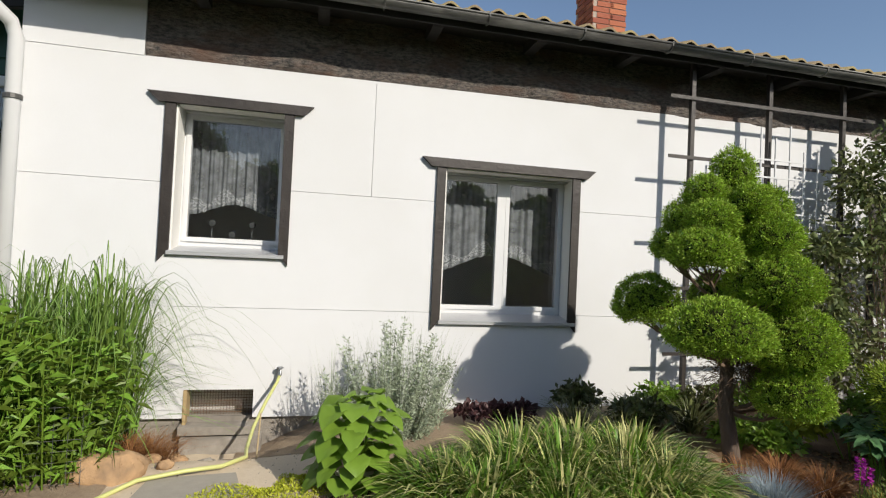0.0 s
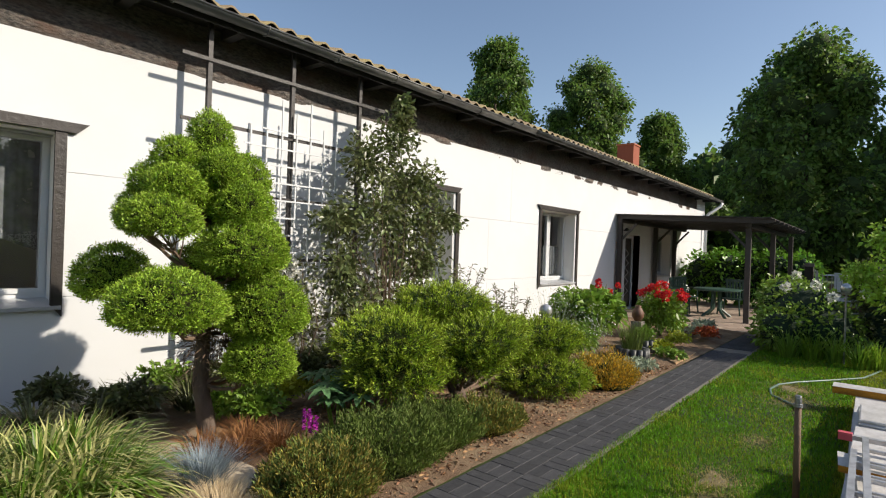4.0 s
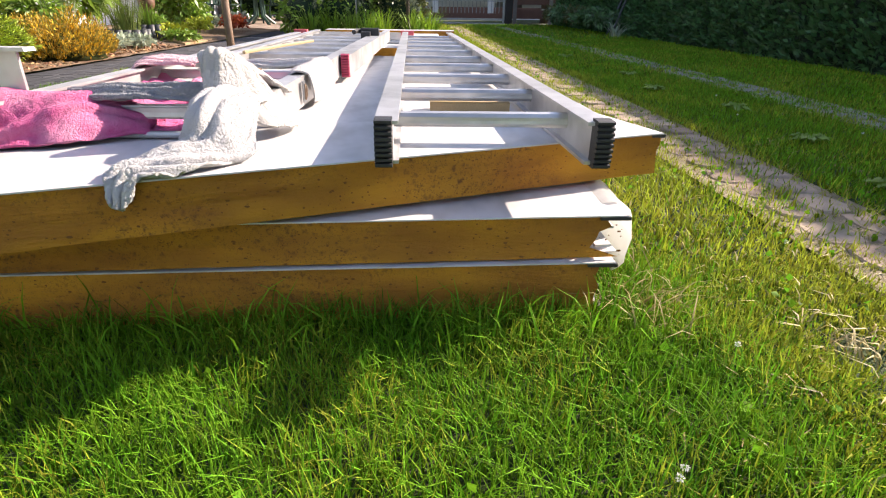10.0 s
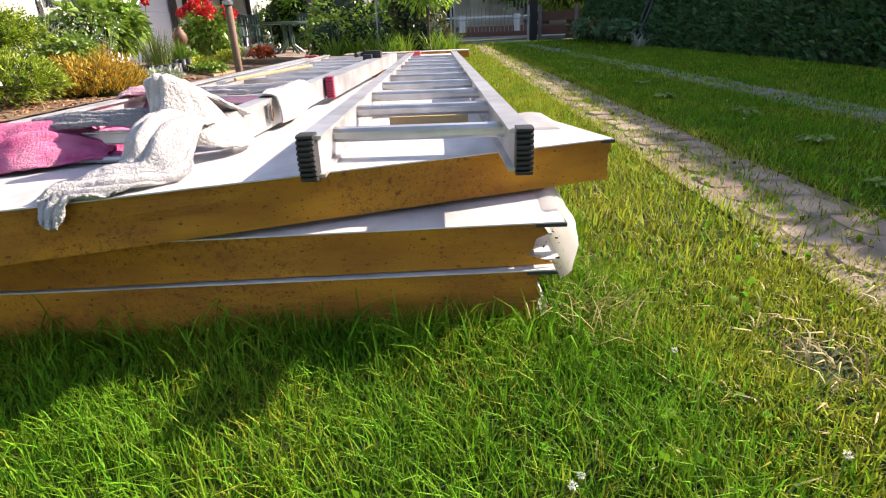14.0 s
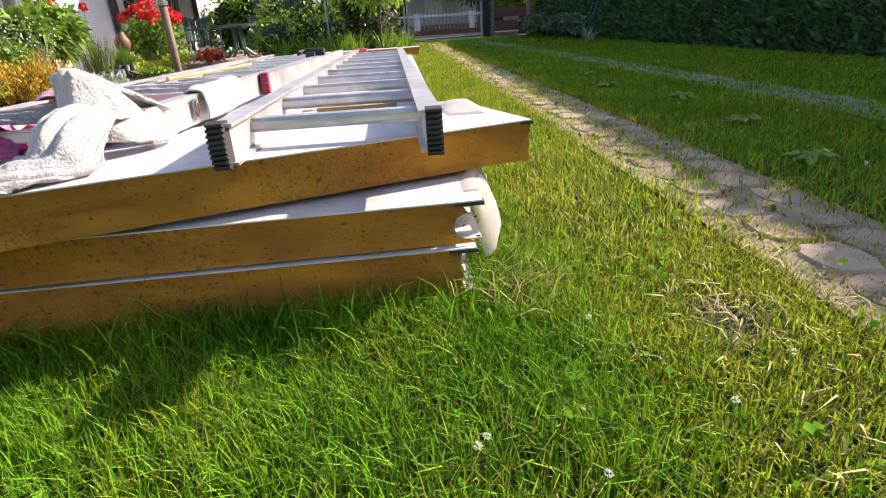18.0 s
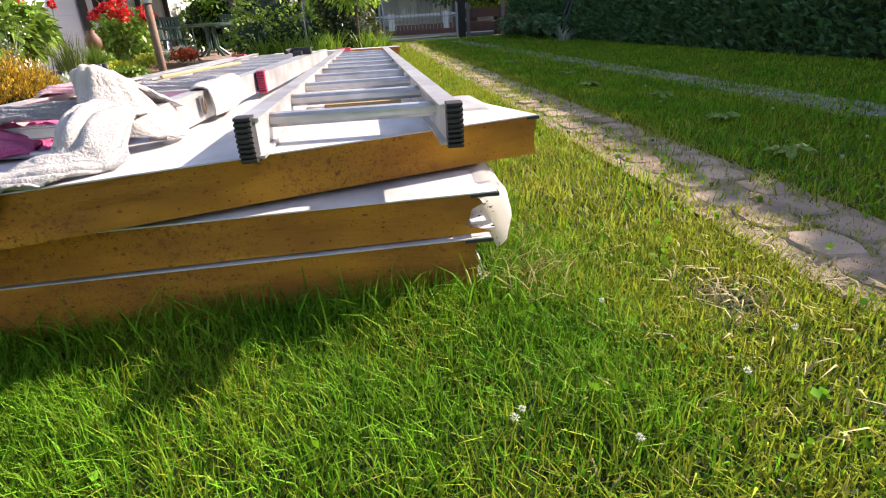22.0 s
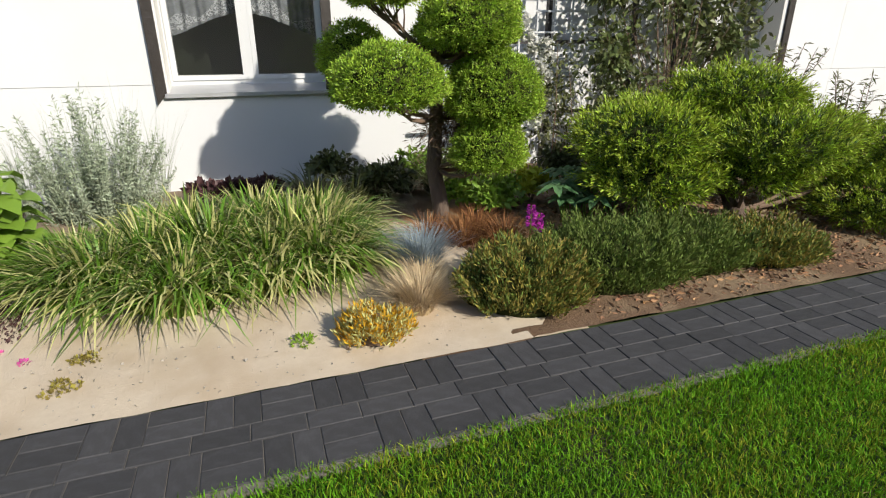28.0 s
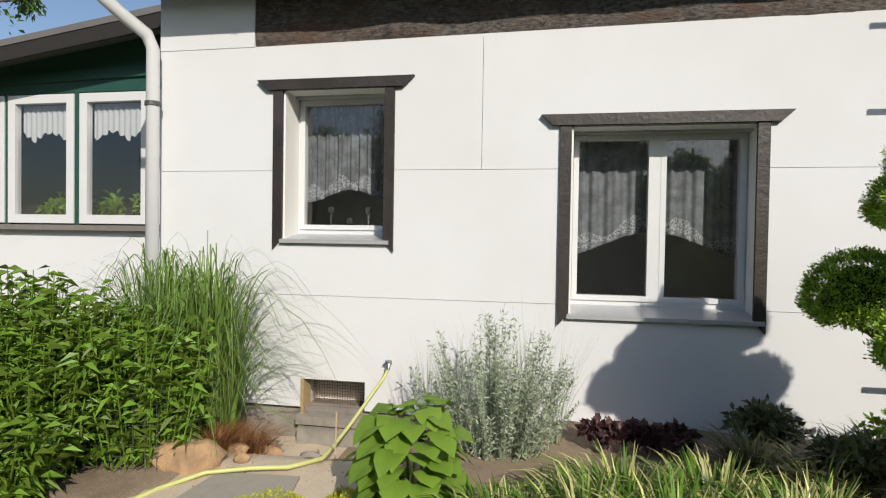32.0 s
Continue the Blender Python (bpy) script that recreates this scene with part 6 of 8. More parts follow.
# spreading juniper
pad_tree("juniper", "spreading juniper with shaggy yellow-green layers over a short trunk", (5.10, 2.72, 0.03),
         ([(0.03, 0.0, -0.05), (0.0, 0.0, 0.12), (-0.06, 0.03, 0.26), (-0.12, 0.05, 0.45), (-0.1, 0.1, 0.75)], [0.085, 0.075, 0.065, 0.045, 0.02]),
         [(-0.80, 0.14, 0.66, 0.40, 0.40, 0.17), (-0.78, 0.02, 0.42, 0.38, 0.36, 0.14), (0.04, 0.23, 0.92, 0.40, 0.38, 0.12), (-0.02, -0.24, 0.64, 0.38, 0.36, 0.16), (-0.10, -0.12, 0.46, 0.34, 0.32, 0.12), (1.27, -0.12, 0.50, 0.42, 0.40, 0.15), (1.03, -0.34, 0.16, 0.46, 0.40, 0.15),
          (-0.40, 0.34, 0.72, 0.36, 0.32, 0.14), (0.50, 0.05, 0.66, 0.38, 0.34, 0.13), (0.30, 0.38, 0.76, 0.34, 0.3, 0.12), (0.88, 0.1, 0.42, 0.36, 0.34, 0.13)],
         (M["juniper"], M["juniper_old"], M["core_shade"]), 0.034, 5, 0.2, 0.4, 0.60, 0.2, shoot=(0.125, 0.045, 360, 28), under=0.45, rise=0.3, rough=0.3, old=0.5)

# striped grass mound, with long arching pale-edged blades
for k, (x, y, s) in enumerate(((0.95, 2.9, 0.80), (1.35, 2.72, 0.82), (1.8, 2.8, 0.85), (2.12, 2.9, 0.88), (1.5, 3.05, 1.0), (1.15, 3.1, 0.95), (1.95, 3.1, 1.0), (1.35, 3.35, 1.0), (1.75, 3.4, 1.0), (2.15, 3.3, 0.95), (0.8, 3.1, 0.8))):
    tuft("striped_grass", "mound of arching green and cream striped grass", "ornamental grass", (x, y, 0.02), 760, 0.56 * s, 0.018, 0.92, M["sedge"], 40 + k, 0.24, 0.20, 0.80, 4, (M["sedge_y"], 0.44 if x > 1.7 else 0.34, "cream edged blades"), "striped grass mound")
# tall reed grass beside the corner: blades that rise, arch over and hang
def weeping(label, at, n, seed):
    r = np.random.default_rng(seed)
    t = thing("tall_grass", label, "ornamental grass", "tall grasses", at=at)
    a, q = r.uniform(0, 2 * np.pi, n), np.sqrt(r.random(n))
    base = np.stack([0.22 * q * np.cos(a), 0.16 * q * np.sin(a), 0 * a], 1)
    b = a + r.normal(0, 0.5, n)
    out = np.stack([np.cos(b), np.sin(b), 0 * b], 1)
    side = np.stack([-np.sin(b), np.cos(b), 0 * b], 1)
    high, reach, drop = r.uniform(0.5, 1.55, n) * (1.08 - 0.25 * q), r.uniform(0.08, 0.85, n) * (0.35 + q), r.uniform(0.04, 0.55, n)
    width, rows, segs = r.uniform(0.006, 0.0125, n), [], 9
    for i in range(segs + 1):
        k = i / segs
        z = 1 - ((k - 0.68) / 0.68) ** 2 if k < 0.68 else 1 - drop * ((k - 0.68) / 0.32) ** 1.7
        c = base + out * (reach * k ** 1.8)[:, None]
        c[:, 2] += high * z
        w = (width * (0.8 + 0.4 * math.sin(math.pi * min(1, k + 0.2))) * (1 - k ** 4 * 0.9) / 2)[:, None]
        rows += [c - side * w, c + side * w]
    v = np.stack(rows, 1).reshape(-1, 3)
    m = 2 * (segs + 1)
    f = np.concatenate([np.arange(n)[:, None] * m + [2 * i, 2 * i + 1, 2 * i + 3, 2 * i + 2] for i in range(segs)], 0)
    part("grass_clump", mesh_arrays("grass_clump", v, f, M["miscanthus"]), None, t)
    return t


for k, (x, y) in enumerate(((-1.75, 4.35), (-1.5, 4.45), (-2.0, 4.45), (-1.42, 4.25))):
    weeping("tall arching green reed grass before the white wall", (x, y, -0.08), 300, 60 + k)
tuft("blue_fescue", "round tuft of stiff blue-grey fescue", "ornamental grass", (2.64, 2.66, 0.02), 1300, 0.30, 0.005, 0.75, M["fescue"], 71, 0.07, 0.06, 0.2, 3)
tuft("dry_tuft", "dry tan tuft of fine grass", "ornamental grass", (2.50, 2.22, 0.01), 1300, 0.24, 0.005, 0.9, M["tan"], 72, 0.07, 0.06, 0.3, 3)
tuft("dry_tuft", "dry tan tuft of fine grass", "ornamental grass", (2.58, 2.42, 0.01), 900, 0.22, 0.005, 0.9, M["tan"], 73, 0.06, 0.06, 0.3, 3)
for k, (x, y) in enumerate(((2.85, 3.1), (3.05, 3.0), (3.2, 3.15), (3.3, 2.9))):
    tuft("dry_tuft", "rust-brown dried fern fronds round the trunk", "dry plant", (x, y, 0.03), 300, 0.26, 0.007, 1.1, M["rustleaf"], 75 + k, 0.08, 0.08, 0.4, 3)
for k, (x, y) in enumerate(((2.5, 4.0), (2.75, 4.25), (3.3, 4.2), (3.0, 4.4), (2.2, 4.2))):
    tuft("dark_grass", "dark green strappy leaves under the spruce", "plant", (x, y, 0.04), 160, 0.42, 0.016, 1.1, M["dark_leaf"], 80 + k, 0.1, 0.1, 0.5, 4)

# heather mounds
def heather(label, at, radii, n, mats, seed):
    r = np.random.default_rng(seed)
    t = thing("heather", label, "heather", "heather mounds", at=at)
    a, q = r.uniform(0, 2 * np.pi, n), np.sqrt(r.random(n))
    x, y = radii[0] * q * np.cos(a), radii[1] * q * np.sin(a)
    h = radii[2] * np.sqrt(np.maximum(0.05, 1 - 0.85 * q * q)) * (0.8 + 0.62 * np.array([noise.noise(Vector((u * 13, w * 13, seed))) for u, w in zip(x, y)]))
    ps, ds = [], []
    for k in range(6):
        z = h * (0.45 + 0.11 * k)
        ps.append(np.stack([x + 0.012 * k * np.cos(a), y + 0.012 * k * np.sin(a), z], 1) + r.normal(0, 0.008, (n, 3)))
        ds.append(np.stack([np.cos(a) * q * 0.7, np.sin(a) * q * 0.7, 1 + 0 * a], 1))
    p, d = np.concatenate(ps), np.concatenate(ds)
    cut = r.random(len(p)) < 0.5
    part("foliage", mesh_arrays("foliage", *leaves(p[cut], d[cut], 0.034, 0.24, 0.0, 0.1, 0.42, seed), mats[0]), None, t)
    part("light_foliage", mesh_arrays("light_foliage", *leaves(p[~cut], d[~cut], 0.034, 0.24, 0.0, 0.1, 0.42, seed + 1), mats[1]), None, t, "lighter shoot tips")
    # filler lump for the mound; the near-black version paints its inner shade
    part("inner_mass", Build().blob((0, 0, 0), radii[0] * 0.9, radii[1] * 0.9, radii[2] * 0.72, 16, 0.2, 4.0, flat=0.0), M["twig" if n < 1000 else "core_shade"], t, "solid filler lump standing in for the twigs inside the mound", True)
    return t


heather("olive green heather mound with brownish base beside the path", (3.10, 2.20, 0.01), (0.36, 0.27, 0.33), 3400, (M["heather_y"], M["heather"]), 5)
heather("dense green heather mound beside the path", (3.75, 2.32, 0.01), (0.55, 0.35, 0.34), 4600, (M["heather"], M["heather"]), 6)
heather("dense green heather mound beside the path", (4.3, 2.35, 0.01), (0.45, 0.33, 0.30), 3200, (M["heather"], M["heather"]), 7)
heather("dense green heather mound beside the path", (4.85, 2.25, 0.01), (0.38, 0.28, 0.24), 2400, (M["heather"], M["heather_y"]), 11)
heather("golden orange heather at the path edge", (2.24, 2.05, 0.01), (0.13, 0.11, 0.17), 700, (M["orange"], M["sedge_y"]), 8)
heather("golden orange heather mound at the path edge", (7.05, 2.1, 0.01), (0.42, 0.3, 0.36), 3000, (M["orange"], M["heather_y"]), 9)
heather("small golden heather in the sand", (2.92, 2.15, 0.01), (0.08, 0.07, 0.11), 260, (M["orange"], M["heather_y"]), 10)

# big-leaved plant
def big_leaf(b, base, d, length, wide, droop):
    """One broad heart-shaped leaf with a raised rim and a sunk midrib."""
    d = Vector(d).normalized()
    side = d.cross(Vector((0, 0, 1))).normalized()
    up = side.cross(d)
    prof = [(0.0, 0.12), (-0.10, 0.50), (0.10, 0.94), (0.38, 1.06), (0.65, 0.86), (0.86, 0.48), (1.0, 0.03)]
    n0 = len(b.v)
    for s, w in prof:
        c = Vector(base) + d * (s * length) + Vector((0, 0, -droop * length * max(s, 0) ** 2))
        for k, (u, z) in enumerate(((-1, 0.10), (-0.5, 0.10), (0, 0.0), (0.5, 0.10), (1, 0.10))):
            b.v.append(tuple(c + side * (u * w * wide / 2) + up * (z * wide * w * 0.8 + 0.012 * math.sin(s * 14 + u * 3) * w)))
    for i in range(len(prof) - 1):
        for k in range(4):
            a = n0 + i * 5 + k
            b.f.append((a, a + 1, a + 6, a + 5))


def broad_plant(name, label, at, height, spread, count, length, material, seed, category="plant"):
    rr = random.Random(seed)
    t = thing(name, label, category, at=at)
    st = Build()
    for k in range(4):
        a = 2 * math.pi * k / 4 + 0.4
        top = Vector((math.cos(a) * spread * 0.35, math.sin(a) * spread * 0.35, height * (0.9 - 0.1 * k)))
        st.tube([(0.02 * math.cos(a), 0.02 * math.sin(a), 0), top * 0.5 + Vector((0, 0, 0.03)), top], [0.010, 0.008, 0.005], 6)
    part("stem_growth", st, M["mid_leaf"], t, "green stems")
    for k in range(count):
        z = height * (0.12 + 0.85 * (k + 0.5) / count)
        a = k * 2.4 + rr.uniform(-0.3, 0.3)
        reach = spread * (0.30 + 0.35 * rr.random()) * (1.15 - 0.55 * z / height)
        base = (math.cos(a) * reach, math.sin(a) * reach, z)
        b = Build()
        big_leaf(b, base, (math.cos(a), math.sin(a), rr.uniform(-0.15, 0.45)), length * rr.uniform(0.6, 1.1), length * rr.uniform(0.8, 1.1), rr.uniform(0.35, 0.8))
        part("leaf", b, material, t, "", True)
    return t


broad_plant("sunflower_plant", "young plant with large heart-shaped bright green leaves", (0.28, 3.45, 0.04), 0.60, 0.40, 74, 0.165, M["mid_leaf"], 4)
t = thing("silver_bush", "airy silver-grey leaved bush before the white wall", "shrub", at=(0.64, 4.38, -0.04))
r = np.random.default_rng(12)
st, ps, ds = Build(), [], []
for i in range(120):
    a, q = r.uniform(0, 6.28), math.sqrt(r.random())
    top = Vector((math.cos(a) * q * 0.58, math.sin(a) * q * 0.34, (1.02 - 0.42 * q * q) * r.uniform(0.62, 1.08)))
    foot = Vector((top.x * 0.45, top.y * 0.45, 0))
    st.tube([foot, foot.lerp(top, 0.5) + Vector((0, 0, 0.04)), top], [0.004, 0.003, 0.0015], 4)
    n = int(46 + 50 * top.z)
    for j in range(n):
        u = 0.12 + 0.88 * j / (n - 1)
        b = j * 2.4
        ps.append(foot.lerp(top, u))
        ds.append((math.cos(b), math.sin(b), 0.8))
part("stem_growth", st, M["silver"], t)
part("foliage", mesh_arrays("foliage", *leaves(np.array(ps) + r.normal(0, 0.008, (len(ps), 3)), np.array(ds), 0.040, 0.26, 0.1, 0.15, 0.5, 12), M["silver"]), None, t)
for k, (x, y, h) in enumerate(((1.05, 4.55, 0.85), (0.85, 4.5, 1.05), (0.55, 4.45, 0.95), (0.35, 4.5, 0.85), (0.7, 4.35, 0.9), (0.15, 4.55, 0.7))):
    tuft("airy_stalks", "thin branching grey flower stalks against the wall", "plant", (x, y, 0.04), 60, h, 0.004, 0.35, M["silver"], 90 + k, 0.05, 0.05, 0.1, 3)
for k, (x, y) in enumerate(((1.40, 4.5), (1.65, 4.6), (1.85, 4.5))):
    bush("purple_heuchera", "low clump of dark purple-brown leaves at the wall foot", "plant", (x, y, 0.05), (0.19, 0.15, 0.12), 420, 0.06, M["purpleleaf"], 100 + k, 0.7, 0.7, -0.2, 0.3, 0.1, 0, lumps=4)
for k, (x, y) in enumerate(((2.42, 4.62), (3.25, 4.6), (2.75, 4.1), (3.6, 4.4), (4.0, 4.5), (4.4, 4.2), (4.8, 4.4), (5.1, 4.0), (4.9, 3.6))):
    bush("green_perennial", "leafy green perennial at the foot of the wall", "plant", (x, y, 0.05), (0.27, 0.22, 0.20), 700, 0.07, M["mid_leaf" if k % 3 == 1 else "dark_leaf"], 110 + k, 0.45, 0.8, -0.4, 0.3, 0.2, 6, lumps=5)
for k, (x, y) in enumerate(((3.5, 3.55), (3.35, 3.85), (3.75, 3.75), (4.6, 3.7))):
    bush("green_perennial", "low green leaves in the shade of the spruce", "plant", (x, y, 0.05), (0.26, 0.22, 0.14), 520, 0.06, M["mid_leaf"], 120 + k, 0.6, 0.8, -0.2, 0.3, 0.2, 0, lumps=5)
bush("lime_perennial", "lime-yellow leaved plant below the white roses", "plant", (3.95, 3.75, 0.05), (0.22, 0.2, 0.16), 520, 0.06, M["sedum"], 125, 0.6, 0.7, -0.2, 0.3, 0.1, 4, lumps=5)


def whorl_plant(label, at, count, height, length, material, seed):
    """Stalks that each carry a wheel of long leaves."""
    rr = random.Random(seed)
    t = thing("hellebore", label, "plant", "hellebores in the bed", at=at)
    st = Build()
    for k in range(count):
        a, q = rr.uniform(0, 6.28), math.sqrt(rr.random()) * 0.22
        top = Vector((math.cos(a) * q, math.sin(a) * q, height * rr.uniform(0.6, 1.0)))
        st.tube([top * 0.3 * Vector((1, 1, 0)).length * 0 + Vector((top.x * 0.3, top.y * 0.3, 0)), top], [0.006, 0.004], 5)
        v = Build()
        n = rr.randint(6, 8)
        for i in range(n):
            b = 2 * math.pi * i / n + a
            big_leaf(v, top, (math.cos(b), math.sin(b), 0.25), length * rr.uniform(0.8, 1.1), length * 0.36, 0.45)
        part("leaf_wheel", v, material, t, "", True)
    part("stem_growth", st, M["mid_leaf"], t)
    return t


for k, (x, y) in enumerate(((4.05, 3.05), (4.35, 3.2), (4.6, 3.0), (4.15, 3.4), (3.85, 2.95))):
    whorl_plant("dark blue-green hellebore with wheels of long leaves", (x, y, 0.05), 6, 0.38, 0.16, M["hellebore"], 30 + k)

# purple flower spikes
t = thing("purple_flower", "two magenta flower spikes among green leaves", "flower", at=(3.42, 2.76, 0.04))
for k, (dx, h) in enumerate(((0.0, 0.31), (0.06, 0.25))):
    st = part("stalk", Build().tube([(dx * 0.4, 0, 0), (dx, 0, h)], 0.004, 5), M["mid_leaf"], t)
    r = np.random.default_rng(k)
    n = 150
    a = r.uniform(0, 6.28, n)
    p = np.stack([dx + 0.012 * np.cos(a), 0.012 * np.sin(a), r.uniform(h * 0.55, h, n)], 1)
    part("flower_spike", mesh_arrays("flower_spike", *leaves(p, np.stack([np.cos(a), np.sin(a), 0 * a], 1), 0.022, 0.7, 0, 0.1, 0.4, k), M["petalpurple"]), None, st)

# dark shrub on the trellis
def tall_shrub(name, label, at, lumps, n, size, material, seed, twig="twig"):
    r = np.random.default_rng(seed)
    t = thing(name, label, "shrub", at=at)
    tips, ps, ds = [], [], []
    for c in lumps:
        p, d = shell(c[:3], c[3:], n, r, -1, 0.15)
        ps.append(p)
        ds.append(d)
        tips += [tuple(np.array(c[:3]) + d[i] * np.array(c[3:]) * 0.8) for i in range(3)]
    part("foliage", mesh_arrays("foliage", *leaves(np.concatenate(ps), np.concatenate(ds), size, 0.48, 0.15, 0.15, 0.9, seed), material), None, t)
    part("branchwork", stems(tips, (0, 0, 0), 0.007, twig, 5, 0.08, seed), M[twig], t, "thin brown branches")
    return t


tall_shrub("wall_shrub", "tall airy shrub with dark bronze-green leaves on the trellis", (5.85, 4.42, 0.03),
           [(0, 0, 0.9, 0.75, 0.4, 0.5), (0.1, 0, 1.6, 0.85, 0.4, 0.45), (-0.3, 0, 1.9, 0.65, 0.35, 0.4), (0.45, 0, 1.9, 0.75, 0.35, 0.4), (0.0, 0, 2.35, 0.6, 0.3, 0.4), (0.5, 0.0, 2.35, 0.45, 0.3, 0.3), (-0.45, 0, 2.5, 0.35, 0.25, 0.35), (0.05, 0, 2.85, 0.35, 0.25, 0.35), (0.15, 0, 3.2, 0.12, 0.1, 0.2), (0.9, -0.05, 1.85, 0.45, 0.25, 0.18), (-0.85, 0, 1.75, 0.35, 0.2, 0.15), (-0.6, 0, 0.7, 0.4, 0.3, 0.5), (0.6, 0, 0.8, 0.5, 0.3, 0.5), (-0.7, 0.05, 1.2, 0.35, 0.25, 0.4), (0.55, 0, 1.3, 0.5, 0.3, 0.35)], 620, 0.078, M["shrub_leaf"], 33)
# feathery dark plant beside the juniper
def spiky(label, at, shoots, seed, material):
    r = np.random.default_rng(seed)
    t = thing("feathery_plant", label, "plant", at=at)
    st, ps, ds = Build(), [], []
    for k in range(shoots):
        a = r.uniform(-0.9, 0.9)
        L = r.uniform(0.35, 0.6)
        base = Vector((r.uniform(-0.15, 0.2), r.uniform(-0.1, 0.1), 0.3))
        tip = base + Vector((math.sin(a) * L, r.uniform(-0.1, 0.1), math.cos(a) * L + 0.15))
        st.tube([Vector((0, 0, 0)), base, tip], [0.008, 0.006, 0.003], 5)
        for i in range(46):
            s = 0.15 + 0.85 * i / 46
            p = base.lerp(tip, s)
            ps.append(p)
            ds.append((r.normal(), r.normal(), r.normal() * 0.6 + 0.3))
    part("stem_growth", st, M["twig"], t)
    part("foliage", mesh_arrays("foliage", *leaves(np.array(ps), np.array(ds), 0.085, 0.16, 0.1, 0.1, 0.1, seed), material), None, t)
    return t


spiky("dark feathery shoots rising behind the juniper", (7.75, 3.9, 0.03), 12, 4, M["dark_leaf"])
spiky("dark feathery shoots rising behind the juniper", (7.0, 4.2, 0.4), 7, 6, M["dark_leaf"])

# white climbing roses
t = thing("white_rose", "white climbing rose with full blooms on the trellis", "rose", at=(4.34, 4.14, 0.03))
r = np.random.default_rng(5)
for k, c in enumerate(((-0.02, 0.05, 0.48), (-0.12, 0.05, 0.70), (-0.06, 0.0, 0.78), (-0.16, 0.02, 0.62), (-0.1, 0, 1.02), (-0.16, -0.02, 1.10), (-0.05, 0.05, 1.18), (-0.12, 0.0, 1.28), (-0.36, 0.05, 1.40), (-0.28, 0, 1.34), (-0.2, 0.05, 1.24), (-0.16, 0.02, 0.95), (-0.3, 0.06, 1.46), (0.02, 0.02, 0.77))):
    p, d = shell(c, (0.05, 0.05, 0.042), 150, r, -0.9, 0.3)
    bloom = part("bloom", mesh_arrays("bloom", *leaves(p, d, 0.032, 1.0, 0.0, 0.35, 0.7, k), M["petalwhite"]), None, t)
    part("heart", Build().blob(c, 0.047, 0.047, 0.04, 8, 0.1, 8.0), M["petalwhite"], bloom, "", True)
p, d = shell((0, 0, 0.8), (0.28, 0.15, 0.65), 900, r, -1, 0.2)
part("foliage", mesh_arrays("foliage", *leaves(p, d, 0.05, 0.5, 0.2, 0.15, 0.8, 3), M["dark_leaf"]), None, t)
part("branchwork", stems([(0, 0, 1.3), (0.1, -0.05, 1.1), (-0.1, 0, 0.9)], (0, 0, 0), 0.008, "twig"), M["twig"], t)

# ground cover and small things in the sand
def mat_plant(label, at, radii, n, size, material, seed, category="ground cover", height=0.05):
    r = np.random.default_rng(seed)
    a, q = r.uniform(0, 6.28, n), np.sqrt(r.random(n))
    k = 1 + 0.3 * np.sin(a * 3 + seed) + 0.15 * np.sin(a * 7)
    p = np.stack([radii[0] * q * k * np.cos(a), radii[1] * q * k * np.sin(a), r.uniform(0.0, height, n) * (1.1 - q)], 1)
    p[:, 2] += [bed_z(at[0] + u, at[1] + w) + 0.004 for u, w in p[:, :2]]
    t = thing("ground_cover", label, category, "ground cover in the sand", at=(at[0], at[1], 0))
    part("foliage", mesh_arrays("foliage", *leaves(p, np.tile([0, 0, 1.0], (n, 1)), size, 0.5, 0.0, 0.15, 0.9, seed), material), None, t)
    return t


mat_plant("yellow-green carpet of stonecrop on the sand", (-0.30, 3.32, 0.045), (0.36, 0.20), 3800, 0.016, M["sedum"], 1)
mat_plant("yellow-green carpet of stonecrop on the sand", (-0.05, 3.5, 0.05), (0.18, 0.10), 1200, 0.016, M["sedum"], 2)
mat_plant("dark red stonecrop carpet on the sand", (0.22, 2.75, 0.04), (0.40, 0.30), 4200, 0.018, M["purpleleaf"], 3)
mat_plant("dark red stonecrop carpet on the sand", (0.15, 3.1, 0.045), (0.32, 0.16), 2200, 0.018, M["purpleleaf"], 4)
mat_plant("bright green stonecrop cushion", (0.10, 2.92, 0.055), (0.17, 0.11), 900, 0.02, M["bright_leaf"], 5, height=0.07)
mat_plant("small white flowering cushion beside the big leaves", (0.12, 3.48, 0.05), (0.13, 0.10), 700, 0.014, M["petalwhite"], 6, height=0.08)
for k, (x, y) in enumerate(((-0.35, 2.75), (-0.5, 2.5), (-0.1, 2.45), (0.3, 2.25), (0.62, 2.15), (0.95, 2.05), (-0.2, 2.2), (1.0, 2.25), (1.9, 2.1))):
    mat_plant("small green seedling tuft in the sand", (x, y, 0.025), (0.06, 0.05), 130, 0.02, M["heather_y" if k % 2 else "bright_leaf"], 10 + k, "seedling", 0.03)
for k, (x, y, z) in enumerate(((0.42, 3.02, 0.06), (0.38, 2.55, 0.05), (0.75, 2.3, 0.03), (0.62, 2.42, 0.03), (0.05, 2.6, 0.05))):
    r = np.random.default_rng(k)
    p, d = shell((0, 0, z), (0.018, 0.018, 0.015), 60, r)
    tagged(new("pink_bloom", mesh_arrays("pink_bloom", *leaves(p + [x, y, 0], d, 0.016, 0.8, 0, 0.2, 0.5, k), M["petalpink"])), "small pink bloom lying low in the sand", "flower", "pink blooms")

